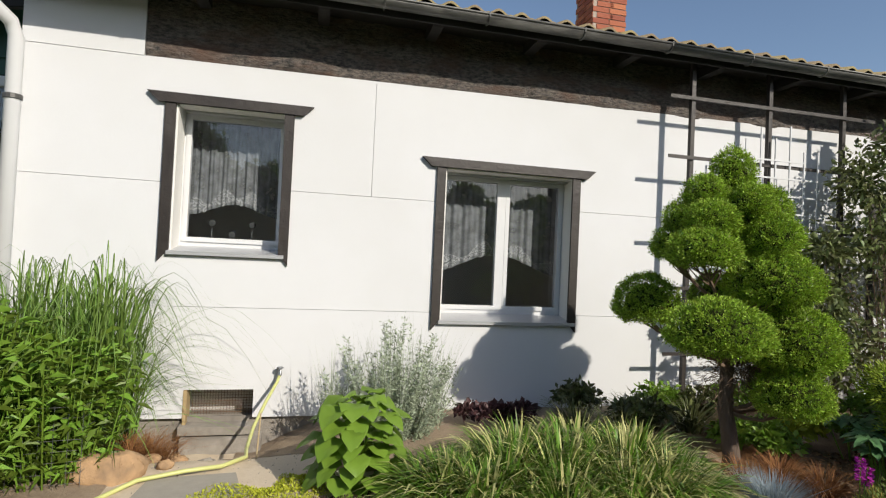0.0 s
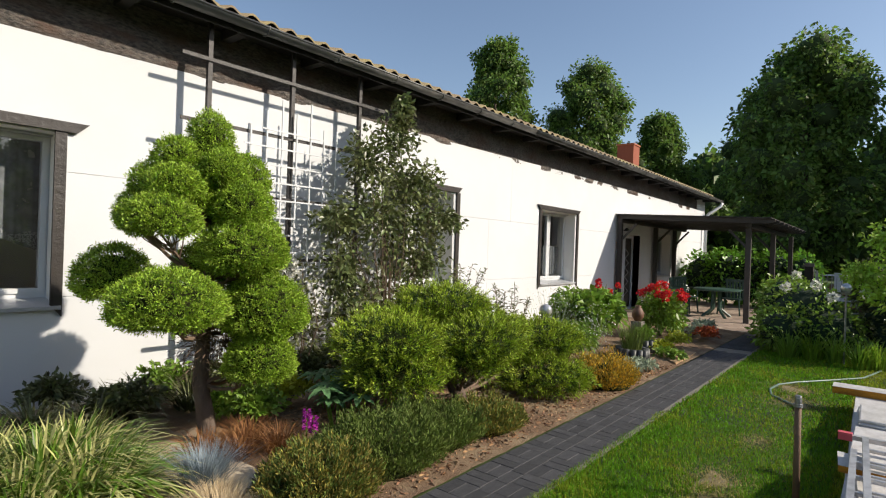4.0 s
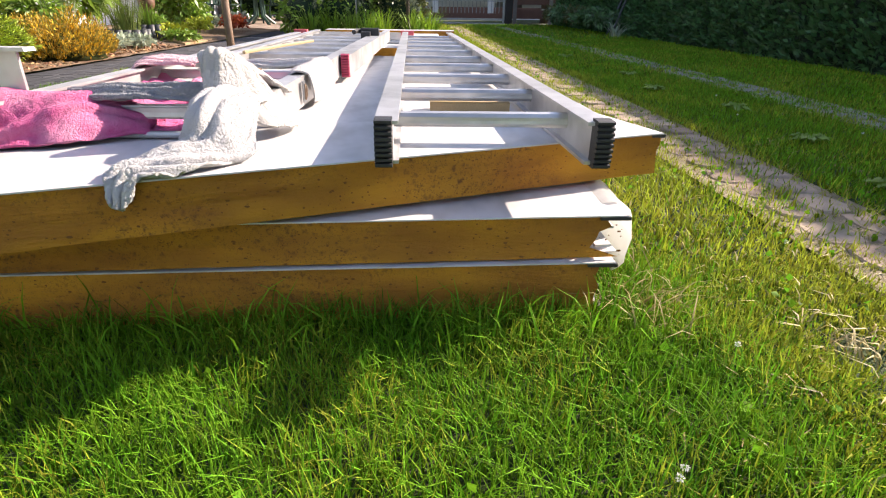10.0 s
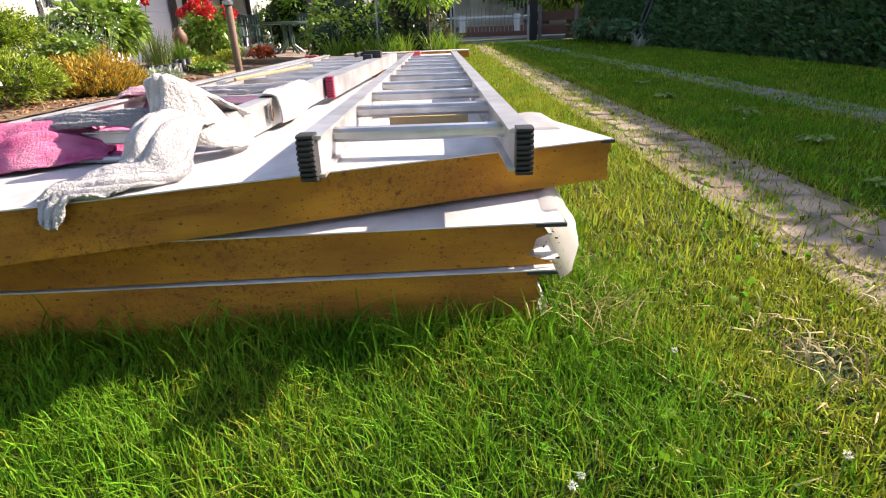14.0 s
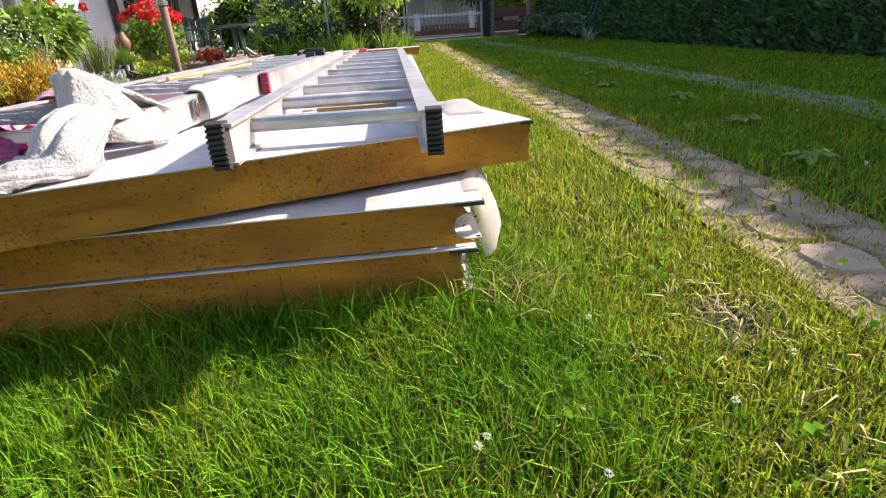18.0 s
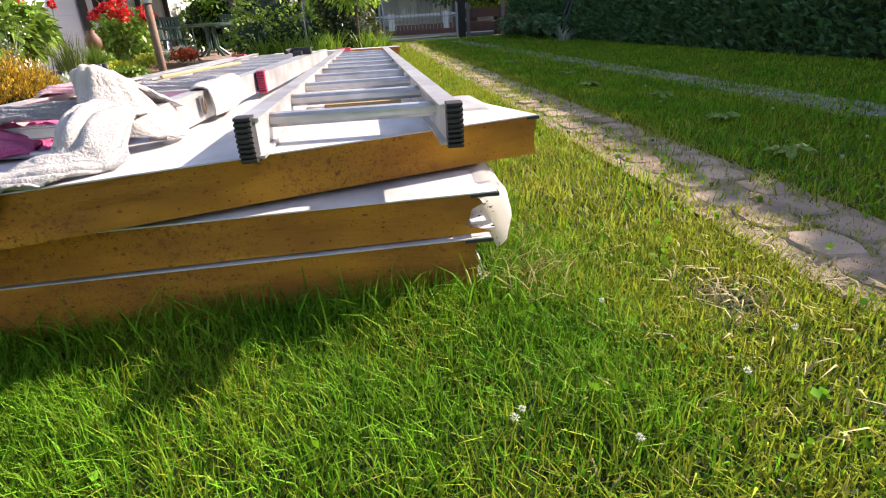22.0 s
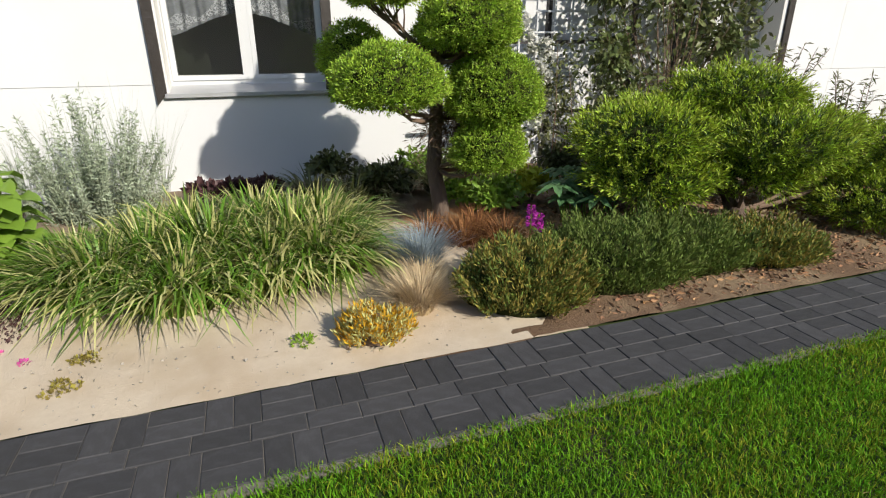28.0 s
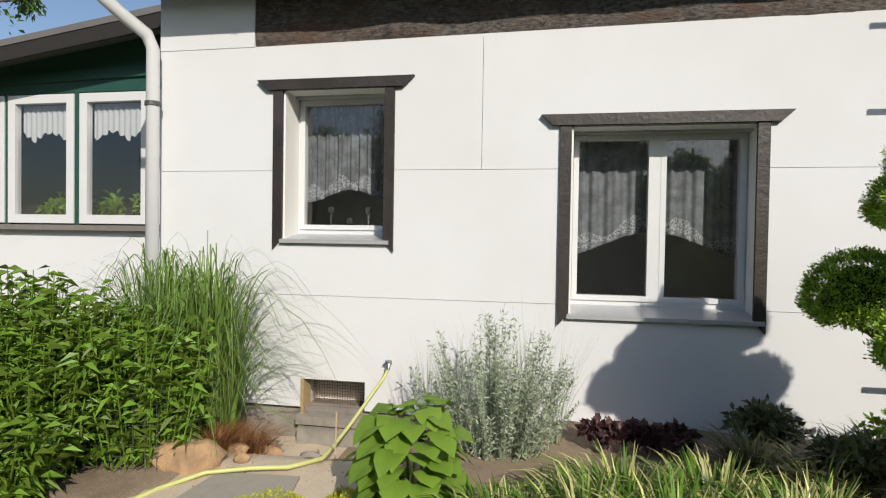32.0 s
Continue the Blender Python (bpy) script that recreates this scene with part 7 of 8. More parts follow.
# left corner: leafy bush behind a wire fence, rocks, slab, hose and tap
for k, (x, y, s) in enumerate(((-2.05, 3.75, 1.0), (-1.65, 3.85, 0.85), (-2.5, 3.8, 1.1), (-2.3, 3.35, 0.9), (-1.95, 3.45, 0.75), (-2.3, 3.05, 0.75), (-2.75, 3.05, 0.9), (-1.5, 3.75, 0.8), (-1.95, 3.08, 0.42), (-2.2, 2.85, 0.4))):
    r = np.random.default_rng(k + 200)
    t = thing("leafy_bush", "dense bright green leafy perennial behind the wire fence", "plant", "leafy perennials", at=(x, y, 0.02))
    st, ps, ds = Build(), [], []
    for i in range(58):
        a, q = r.uniform(0, 6.28), math.sqrt(r.random()) * 0.42
        top = Vector((math.cos(a) * q * 1.1, math.sin(a) * q * 0.9, s * r.uniform(0.85, 1.12)))
        st.tube([(top.x * 0.6, top.y * 0.6, 0), top], [0.005, 0.003], 4)
        for j in range(34):
            u = 0.15 + 0.85 * j / 33
            b = j * 2.4
            ps.append((top.x * (0.6 + 0.4 * u), top.y * (0.6 + 0.4 * u), top.z * u))
            ds.append((math.cos(b), math.sin(b), 0.35))
    part("stem_growth", st, M["mid_leaf"], t)
    part("foliage", mesh_arrays("foliage", *leaves(np.array(ps) + r.normal(0, 0.02, (len(ps), 3)), np.array(ds), 0.095, 0.28, 0.4, 0.15, 0.4, k), M["bushleaf"]), None, t)
t = thing("wire_fence", "low wire mesh fence round the leafy plants", "fence", at=(0, 0, 0))
b = Build()
for i in range(24):
    x = -2.9 + 0.07 * i
    b.tube([(x, 3.30 + 0.012 * i, 0.02), (x, 3.30 + 0.012 * i, 0.55)], 0.0016, 4)
part("upright_mesh", b, M["steel"], t)
b = Build()
for j in range(9):
    b.tube([(-2.9, 3.30, 0.04 + 0.063 * j), (-1.29, 3.576, 0.04 + 0.063 * j)], 0.0016, 4)
for j in range(9):
    b.tube([(-1.29, 3.576, 0.04 + 0.063 * j), (-1.2, 4.3, 0.04 + 0.063 * j)], 0.0016, 4)
part("level_mesh", b, M["steel"], t)


def rock(label, at, size, seed, material):
    b = Build().blob((0, 0, 0), size[0], size[1], size[2], 16, 0.45, 2.2 / max(size))
    b.v = [(x, y, min(z, size[2] * 0.72) if seed % 2 else z) for x, y, z in b.v]
    ob = solid("rock", b, M[material], label, "rock", "rocks in the corner", smooth=True)
    ob.location = at
    return ob


rock("large rounded sandstone boulder beside the slab", (-1.22, 3.75, 0.09), (0.22, 0.15, 0.16), 1, "sandstone")
for k, (x, y, s) in enumerate(((-1.25, 4.15, 0.12), (-1.05, 4.05, 0.07), (-1.4, 4.05, 0.1), (-1.1, 4.45, 0.13), (-0.95, 4.3, 0.09), (-1.3, 4.5, 0.12), (-0.78, 4.62, 0.08), (-1.5, 3.85, 0.09), (-0.9, 3.85, 0.05))):
    rock("weathered stone at the wall corner", (x, y, bed_z(x, y) + 0.02), (s, s * 0.8, s * 0.7), k + 2, "sandstone" if k % 3 else "concrete")
for k, (x, y) in enumerate(((-1.08, 4.15), (-1.15, 4.3), (-1.02, 4.25), (-1.15, 3.98), (-1.25, 4.05), (-1.3, 4.2))):
    tuft("dry_tuft", "brown dead stems among the stones", "dry plant", (x, y, bed_z(x, y)), 260, 0.24, 0.004, 1.3, M["rustleaf"], 130 + k, 0.07, 0.07, 0.3, 3)
solid("slab", Build().prism([(-1.0, 3.2), (-0.35, 3.25), (-0.45, 3.72), (-0.95, 3.68)], "z", 0.0, 0.068), M["slab"], "grey concrete slab lying in the sand", "slab")
HZ = 0.088
solid("hose", Build().tube([(-0.27, 5.0, 0.42), (-0.29, 4.95, 0.36), (-0.36, 4.80, 0.24), (-0.43, 4.55, 0.10), (-0.44, 4.2, 0.05), (-0.42, 3.98, 0.07), (-0.55, 3.78, HZ), (-0.75, 3.70, HZ + 0.01), (-1.0, 3.62, HZ - 0.005), (-1.15, 3.4, 0.07), (-1.25, 3.15, 0.055), (-1.6, 2.7, 0.045), (-2.4, 2.4, 0.04)], 0.014, 8), M["hose"], "yellow-green garden hose running from the tap over the sand", "hose", smooth=True)
t = thing("tap", "metal garden tap on the white wall", "tap", at=(-0.27, 5.0, 0.45))
part("body", Build().tube([(0, 0.06, 0.0), (0, 0.0, 0.0), (0, -0.01, -0.04)], 0.016, 8), M["steel"], t)
part("wheel", Build().lathe([(0.0, 0.02), (0.028, 0.018), (0.03, 0.008), (0.0, 0.006)], (0, -0.005, 0.016), 10), M["steel"], t)
solid("stake", Build().tube([(-0.36, 4.05, -0.05), (-0.34, 4.02, 0.36)], 0.006, 6), M["tan"], "thin bamboo stake before the vent", "stake")
solid("stick", Build().tube([(3.3, 2.95, 0.06), (3.55, 2.8, 0.05), (3.75, 2.72, 0.03)], 0.008, 5), M["board"], "pale dry stick lying in the bed", "stick")
solid("stick", Build().tube([(6.05, 1.92, 0.0), (6.03, 1.95, 0.28)], 0.004, 5), M["board"], "thin wooden plant stick at the path", "stick")
rock("pale flat stone in the bark mulch", (4.85, 2.75, 0.05), (0.14, 0.06, 0.05), 3, "slab")

# bark chips
r = np.random.default_rng(77)
n = 9000
x, y = np.maximum(r.uniform(3.3, 8.8, n), 2.5 + np.abs(r.normal(0, 0.9, n))), r.uniform(1.85, 3.6, n)
p = np.stack([x, y, [bed_z(a, b) + 0.012 for a, b in zip(x, y)]], 1)
d = r.normal(0, 1, (n, 3)) * [1, 1, 0.12]
tagged(new("bark_chips", mesh_arrays("bark_chips", *leaves(p, d, 0.035, 0.45, 0.0, 0.2, 0.05, 8, 0.6), M["chip"])), "reddish brown bark chips on the bed", "bark mulch", "", "stuff")
n = 2400
x, y = r.uniform(-1.0, 3.3, n), r.uniform(1.83, 4.6, n)
p = np.stack([x, y, [bed_z(a, b) + 0.003 for a, b in zip(x, y)]], 1)
tagged(new("pebbles", mesh_arrays("pebbles", *leaves(p, r.normal(0, 1, (n, 3)) * [1, 1, 0.3], 0.012, 0.8, 0.0, 0.5, 0.1, 9, 0.6), M["slab"])), "small pebbles and crumbs on the sand", "pebbles", "", "stuff")
for k, (x, y) in enumerate(((5.0, 2.5), (5.6, 2.6), (4.75, 2.9), (5.35, 2.75))):
    tuft("dry_tuft", "curled dry brown leaves on the mulch", "dry plant", (x, y, 0.07), 18, 0.09, 0.03, 1.2, M["tan"], 140 + k, 0.06, 0.06, 0.5, 3)

# farther along the bed
bush("peony", "lush green peony bush", "shrub", (9.0, 3.2, 0.03), (0.62, 0.55, 0.48), 2600, 0.15, M["mid_leaf"], 14, 0.42, 0.7, -0.5, 0.3, 0.3, 10)
bush("peony", "lush green perennial bush under the window", "shrub", (9.9, 3.7, 0.03), (0.5, 0.5, 0.55), 1800, 0.13, M["mid_leaf"], 15, 0.35, 0.7, -0.5, 0.3, 0.3, 10)
for k, (x, y, h) in enumerate(((8.15, 3.3, 0.95), (8.4, 3.6, 1.05), (8.0, 2.75, 0.6), (8.35, 2.9, 0.75))):
    t = tuft("airy_perennial", "tall thin stalks with tiny pale pink flowers", "plant", (x, y, 0.02), 46, h, 0.006, 0.45, M["silver"], 210 + k, 0.12, 0.12, 0.1, 3)
    rr = np.random.default_rng(k)
    p = np.stack([rr.normal(0, 0.2, 90), rr.normal(0, 0.16, 90), h * rr.uniform(0.6, 1.05, 90)], 1)
    part("bloom", mesh_arrays("bloom", *leaves(p, rr.normal(0, 1, (90, 3)), 0.022, 0.8, 0, 0.2, 0.5, k), M["petalwhite"]), None, t, "tiny pale blooms")["kind"] = "stuff"
bush("small_shrub", "low green shrub beside the juniper", "shrub", (7.9, 3.0, 0.03), (0.4, 0.4, 0.3), 1300, 0.09, M["mid_leaf"], 16, 0.3, 0.8, -0.5, 0.3, 0.3, 8)
for k, (x, y, z) in enumerate(((10.15, 3.55, 1.0), (10.4, 3.3, 0.95), (10.05, 3.3, 0.85), (10.5, 3.5, 0.82), (9.8, 3.4, 0.95))):
    r = np.random.default_rng(k)
    t = thing("poppy", "red flower on a tall thin stalk", "flower", "red flowers", at=(x, y, 0.02))
    p, d = shell((0, 0, z), (0.028, 0.028, 0.022), 60, r)
    part("bloom", mesh_arrays("bloom", *leaves(p, d, 0.04, 0.9, 0, 0.2, 0.5, k), M["rosered"]), None, t)
    part("stalk", Build().tube([(-0.1, 0.05, 0), (0, 0, z)], 0.006, 4), M["mid_leaf"], t)
t = thing("red_rose", "red rose bush covered with full blooms", "rose", at=(11.2, 2.8, 0.02))
r = np.random.default_rng(9)
p, d = shell((0, 0, 0.45), (0.42, 0.42, 0.42), 2000, r, -0.8, 0.4)
part("foliage", mesh_arrays("foliage", *leaves(p, d, 0.085, 0.55, 0.2, 0.15, 0.8, 3), M["mid_leaf"]), None, t)
part("branchwork", stems([(0.2, 0, 1.0), (-0.2, 0.1, 1.0), (0, -0.2, 0.9), (0.1, 0.25, 1.0)], (0, 0, 0), 0.012, "twig"), M["twig"], t)
for k in range(26):
    a, q = r.uniform(0, 6.28), math.sqrt(r.random())
    c = (0.44 * q * math.cos(a), 0.42 * q * math.sin(a), 0.92 - 0.22 * q * q + 0.07 * r.random())
    p, d = shell(c, (0.052, 0.052, 0.044), 46, r, -0.9, 0.5)
    part("bloom", mesh_arrays("bloom", *leaves(p, d, 0.042, 0.9, 0.0, 0.25, 0.5, k), M["rosered"]), None, t)
for k, (x, y, m, h) in enumerate(((9.6, 2.35, "sedum", 0.2), (10.3, 2.25, "sedum", 0.24), (10.0, 2.7, "mid_leaf", 0.3), (11.3, 2.05, "rustred", 0.26), (11.6, 2.25, "silver", 0.3), (8.1, 2.1, "silver", 0.14), (7.75, 2.05, "silver", 0.12), (9.2, 2.05, "mid_leaf", 0.14), (12.2, 2.3, "silver", 0.3), (11.9, 2.8, "sedum", 0.25))):
    bush("low_plant", {"sedum": "low yellow-green leafy clump", "mid_leaf": "low green leafy clump", "rustred": "low plant with rusty red flowers", "silver": "low silver-grey leaved clump"}[m] + " at the path", "plant", (x, y, 0.02), (0.26, 0.22, h * 0.6), 480, 0.06, M[m], 150 + k, 0.5, 0.8, -0.4, 0.3, 0.1, 0, lumps=4)


def planter(label, at, rad, h, segments, material):
    """A ring of rounded palisade stones filled with plants."""
    t = thing("planter", label, "planter", "planters at the path", at=at)
    part("soil", Build().lathe([(0, h * 0.85), (rad * 0.92, h * 0.85), (rad * 0.92, 0)], (0, 0, 0), 14), M["mulch"], t)
    m = Build().tube([(0, 0, -0.02), (0, 0, h)], rad * math.pi / segments, 8).mesh("palisade", M[material], True)
    for i in range(segments):
        a = 2 * math.pi * i / segments
        ob = new("palisade", m)
        ob.parent = t
        ob.location = (rad * math.cos(a), rad * math.sin(a), 0)
    return t


planter("round grey planter of upright palisade stones", (8.75, 2.42, 0.01), 0.20, 0.18, 14, "plasticgrey")
planter("small grey planter ring of upright stones", (9.45, 2.5, 0.01), 0.13, 0.21, 10, "plasticgrey")
planter("small grey planter ring of upright stones", (9.75, 2.65, 0.01), 0.11, 0.19, 9, "plasticgrey")
tuft("lavender", "upright green lavender stems in the planter", "plant", (8.75, 2.42, 0.15), 300, 0.42, 0.006, 0.35, M["heather"], 160, 0.14, 0.14, 0.1, 3)
tuft("lavender", "upright green stems in the small planter", "plant", (9.45, 2.5, 0.17), 160, 0.3, 0.008, 0.4, M["mid_leaf"], 161, 0.08, 0.08, 0.1, 3)
solid("stone_slab", Build().prism([(8.9, 1.86), (10.0, 1.88), (10.1, 2.2), (9.3, 2.25)], "z", 0.0, 0.045), M["sandstone"], "flat reddish stone slab beside the path", "slab")
t = thing("clay_jar", "brown clay jar standing among the plants", "jar", at=(10.6, 3.0, 0.35))
part("jar", Build().lathe([(0.0, 0.0), (0.05, 0.0), (0.10, 0.08), (0.105, 0.15), (0.07, 0.22), (0.045, 0.25), (0.056, 0.275), (0.045, 0.275), (0.038, 0.245)], (0, 0, 0), 16), M["clay"], t, "", True)
part("stand", Build().box(-0.09, 0.09, -0.09, 0.09, -0.35, 0.0), M["concrete"], t)


def globe_lamp(at, h, lean=0.0):
    t = thing("garden_lamp", "small solar garden lamp with a glass globe on a thin pole", "garden lamp", "garden lamps", at=at)
    part("pole", Build().tube([(0, 0, 0), (lean, 0, h - 0.08)], 0.012, 6), M["steel"], t)
    part("globe", Build().blob((lean, 0, h), 0.075, 0.075, 0.075, 16, 0.0, 1.0), M["lamp"], t, "clear round globe", True)
    part("collar", Build().lathe([(0.02, -0.02), (0.055, -0.01), (0.06, 0.015), (0.03, 0.02)], (lean, 0, h - 0.08), 12), M["steel"], t)
    return t


globe_lamp((6.6, 2.66, 0.05), 0.79, 0.03)
globe_lamp((11.0, 0.10, 0.0), 1.13)

# broad-leaved weeds in the lawn
for k, (x, y) in enumerate(((4.15, -2.45), (4.9, -2.55), (5.6, -2.4), (6.4, -2.5), (3.55, -2.3), (8.0, -2.4))):
    rr = random.Random(k)
    t = thing("weed", "flat green rosette of a lawn weed", "weed", "lawn weeds", at=(x, y, 0.015))
    for i in range(9):
        a = 0.7 * i + rr.uniform(-0.2, 0.2)
        b = Build()
        big_leaf(b, (0.015 * math.cos(a), 0.015 * math.sin(a), 0.0), (math.cos(a), math.sin(a), rr.uniform(0.3, 0.8)), rr.uniform(0.06, 0.09), 0.03, 0.4)
        part("leaf", b, M["mid_leaf"], t, "", True)

# ---- trellis on the wall ----
TY = 4.79
t = thing("trellis", "dark brown wooden trellis frame fixed under the eave", "trellis")
for x in (3.66, 4.61, 5.59):
    part("post", Build().box(x - 0.022, x + 0.022, TY - 0.022, TY + 0.022, -0.05, 3.64), M["darkwood"], t)
for z, x0, x1 in ((3.26, 3.38, 6.0), (2.65, 3.38, 5.75), (1.98, 3.40, 5.75), (1.32, 3.40, 5.75), (0.66, 3.40, 5.75)):
    part("crossbar", Build().box(x0, x1, TY - 0.040, TY - 0.023, z - 0.017, z + 0.017), M["darkwood"], t)
t = thing("lattice", "white plastic climbing lattice with a stepped top", "trellis")
LY = TY - 0.075
for i in range(7):
    x = 4.08 + 0.185 * i
    top = 2.72 + 0.02 * i + (0.16 if i in (1, 2, 3, 4) else 0.0) + (0.12 if i in (2, 4) else 0.0)
    part("upright", Build().box(x - 0.008, x + 0.008, LY - 0.007, LY + 0.007, 1.12, top), M["white"], t)
for j in range(9):
    z = 1.22 + 0.185 * j
    x0, x1 = (4.0, 5.28) if j < 8 else (4.2, 5.0)
    part("slat", Build().box(x0, x1, LY - 0.016, LY - 0.007, z - 0.008, z + 0.008), M["white"], t)

# ---- annex beside the house ----
annex = thing("annex", "low green-boarded veranda with white windows beside the house", "annex", kind="structure")
AY = 6.2
part("lower_wall", Build().box(-9.0, LEFT, AY, AY + 0.2, -0.2, 1.52), M["facade"], annex)
part("ledge", Build().box(-9.0, LEFT - 0.002, AY - 0.10, AY, 1.52, 1.58), M["weathered"], annex, "weathered ledge below the windows")
part("wall_above", Build().prism([(-9.0, 3.12), (LEFT, 3.12), (LEFT, 3.95), (-9.0, 3.2)], "y", AY, AY + 0.15), M["green"], annex, "dark green boarded wall")
part("board", Build().prism([(-9.0, 3.12), (LEFT, 3.30), (LEFT, 3.42), (-9.0, 3.24)], "y", AY - 0.03, AY - 0.001), M["green"], annex)
part("roof", Build().prism([(-9.2, 2.92), (LEFT + 0.0, 3.86), (LEFT + 0.0, 3.93), (-9.2, 2.99)], "y", AY - 0.45, AY + 3.5), M["fartile"], annex, "dark felt roof sloping down from the house")
part("fascia", Build().prism([(-9.2, 2.76), (LEFT - 0.02, 3.70), (LEFT - 0.02, 3.86), (-9.2, 2.92)], "y", AY - 0.44, AY - 0.41), M["soffit"], annex)
# back wall painted near-black, as the shade behind the veranda panes
part("back_room", Build().box(-9.0, LEFT, AY + 1.2, AY + 1.3, 0, 3.1), M["room_shade"], annex)
for k, x0 in enumerate((-7.25, -6.25, -5.30, -4.325, -3.35)):
    w = part("window", Build().box(x0, x0 + 0.10, AY - 0.02, AY + 0.06, 1.60, 3.10).box(x0 + 0.80, x0 + 0.90, AY - 0.02, AY + 0.06, 1.60, 3.10).box(x0 + 0.10, x0 + 0.80, AY - 0.02, AY + 0.06, 1.60, 1.70).box(x0 + 0.10, x0 + 0.80, AY - 0.02, AY + 0.06, 3.0, 3.10), M["white"], annex, "white framed veranda window")
    pane = part("pane", Build().add([(x0 + 0.1, AY + 0.02, 1.7), (x0 + 0.8, AY + 0.02, 1.7), (x0 + 0.8, AY + 0.02, 3.0), (x0 + 0.1, AY + 0.02, 3.0)], [(0, 1, 2, 3)]), M["glass"], w)
    pane.visible_shadow = False
    vs, nx = [], 60
    for j in range(7):
        for i in range(nx + 1):
            u = i / nx
            low = 2.60 + 0.10 * abs(math.sin(u * 5 + k)) - 0.045 * abs(math.sin(u * 22))
            vs.append((x0 + 0.1 + 0.7 * u, AY + 0.09 + 0.01 * math.sin(u * 60), low + (3.0 - low) * j / 6))
    part("lace_curtain", mesh_arrays("lace_curtain", vs, [(j * (nx + 1) + i, j * (nx + 1) + i + 1, (j + 1) * (nx + 1) + i + 1, (j + 1) * (nx + 1) + i) for j in range(6) for i in range(nx)], M["lace"], True), None, w, "white scalloped lace valance")
    part("mullion", Build().box(x0 + 0.905, x0 + 0.97, AY - 0.01, AY + 0.08, 1.58, 3.12), M["green"], annex)
for k in range(5):
    bush("window_plant", "potted plant behind the veranda window", "houseplant", (-5.1 + 0.42 * k, AY + 0.45, 1.6), (0.16, 0.14, 0.2), 160, 0.1, M["mid_leaf"], 300 + k, 0.4, 0.8, -0.6, 0.3, 0.3, 3, lumps=3)
part("inner_ledge", Build().box(-9.0, LEFT, AY + 0.2, AY + 0.7, 1.52, 1.60), M["weathered"], annex)

# ---- pergola and terrace ----
pg = thing("pergola", "dark stained wooden pergola with a flat roof over the terrace", "pergola")
P0, P1, PY0, PY1 = 14.62, 20.4, 2.0, 5.05
for x, y, zt in ((14.68, 4.96, 2.34), (17.45, 4.96, 2.34), (19.3, 4.96, 2.34), (15.15, 2.12, 2.22), (17.4, 1.95, 2.20), (19.9, 1.85, 2.20)):
    part("post", Build().box(x - 0.055, x + 0.055, y - 0.055, y + 0.055, 0.0, zt), M["pergola"], pg)
    s = -1 if y > 3 else 1
    part("brace", Build().tube([(x, y + s * 0.04, zt - 0.45), (x, y + s * 0.42, zt - 0.04)], 0.04, 4), M["pergola"], pg)
part("beam", Build().box(P0, P1, 4.90, 5.02, 2.345, 2.43), M["pergola"], pg)
part("beam", Build().box(P0 + 0.25, P1, 2.02, 2.14, 2.225, 2.31), M["pergola"], pg)
for i in range(9):
    x = P0 + 0.06 + 0.70 * i
    part("rafter", Build().prism([(5.05, 2.43), (5.05, 2.53), (1.55, 2.40), (1.55, 2.34), (1.68, 2.30)], "x", x, x + 0.075), M["pergola"], pg)
part("roof_sheet", Build().prism([(5.055, 2.534), (5.055, 2.552), (1.60, 2.424), (1.60, 2.406)], "x", P0 - 0.05, P1 + 0.1), M["pergola"], pg, "dark flat roofing sheet")
t = thing("wall_lamp", "small dark lamp on the wall beside the door", "lamp", at=(15.05, 4.95, 2.15))
part("arm", Build().tube([(0, 0.1, 0), (0, 0.0, 0.02)], 0.012, 5), M["pergola"], t)
part("shade", Build().lathe([(0.02, 0.06), (0.08, 0.0), (0.075, -0.02), (0.0, -0.01)], (0, -0.02, 0), 10), M["pergola"], t)


def plastic_chair(at, turn):
    t = thing("garden_chair", "dark green plastic garden chair on the terrace", "chair", "chairs at the table", at=at, turn=turn)
    part("seat", Build().box(-0.24, 0.24, -0.22, 0.24, 0.40, 0.43), M["greenplastic"], t)
    back = part("backrest", Build().box(-0.24, 0.24, 0.215, 0.255, 0.86, 0.93), M["greenplastic"], t)
    for i in range(6):
        part("slat", Build().box(-0.22 + 0.08 * i, -0.17 + 0.08 * i, 0.22, 0.25, 0.43, 0.865), M["greenplastic"], back)
    for x in (-0.25, 0.25):
        part("armrest", Build().tube([(x, -0.2, 0.40), (x, -0.2, 0.64), (x, -0.1, 0.66), (x, 0.22, 0.66)], 0.02, 6), M["greenplastic"], t)
        for y in (-0.2, 0.22):
            part("leg", Build().tube([(x * 1.1, y * 1.1, 0), (x * 0.92, y, 0.41)], 0.022, 6), M["greenplastic"], t)
    return t


t = thing("garden_table", "round dark green plastic garden table on the terrace", "table", at=(16.05, 2.95, 0.022))
part("tabletop", Build().lathe([(0, 0.72), (0.50, 0.72), (0.54, 0.70), (0.54, 0.67), (0.50, 0.66), (0, 0.66)], (0, 0, 0), 24), M["greenplastic"], t)
for i in range(4):
    a = math.pi / 4 + math.pi / 2 * i
    part("leg", Build().tube([(0.10 * math.cos(a), 0.10 * math.sin(a), 0.66), (0.12 * math.cos(a), 0.12 * math.sin(a), 0.2), (0.38 * math.cos(a), 0.38 * math.sin(a), 0.0)], 0.035, 6), M["greenplastic"], t)
plastic_chair((15.75, 3.75, 0.022), 10)
plastic_chair((16.7, 3.9, 0.022), -35)
plastic_chair((17.0, 2.8, 0.022), -95)

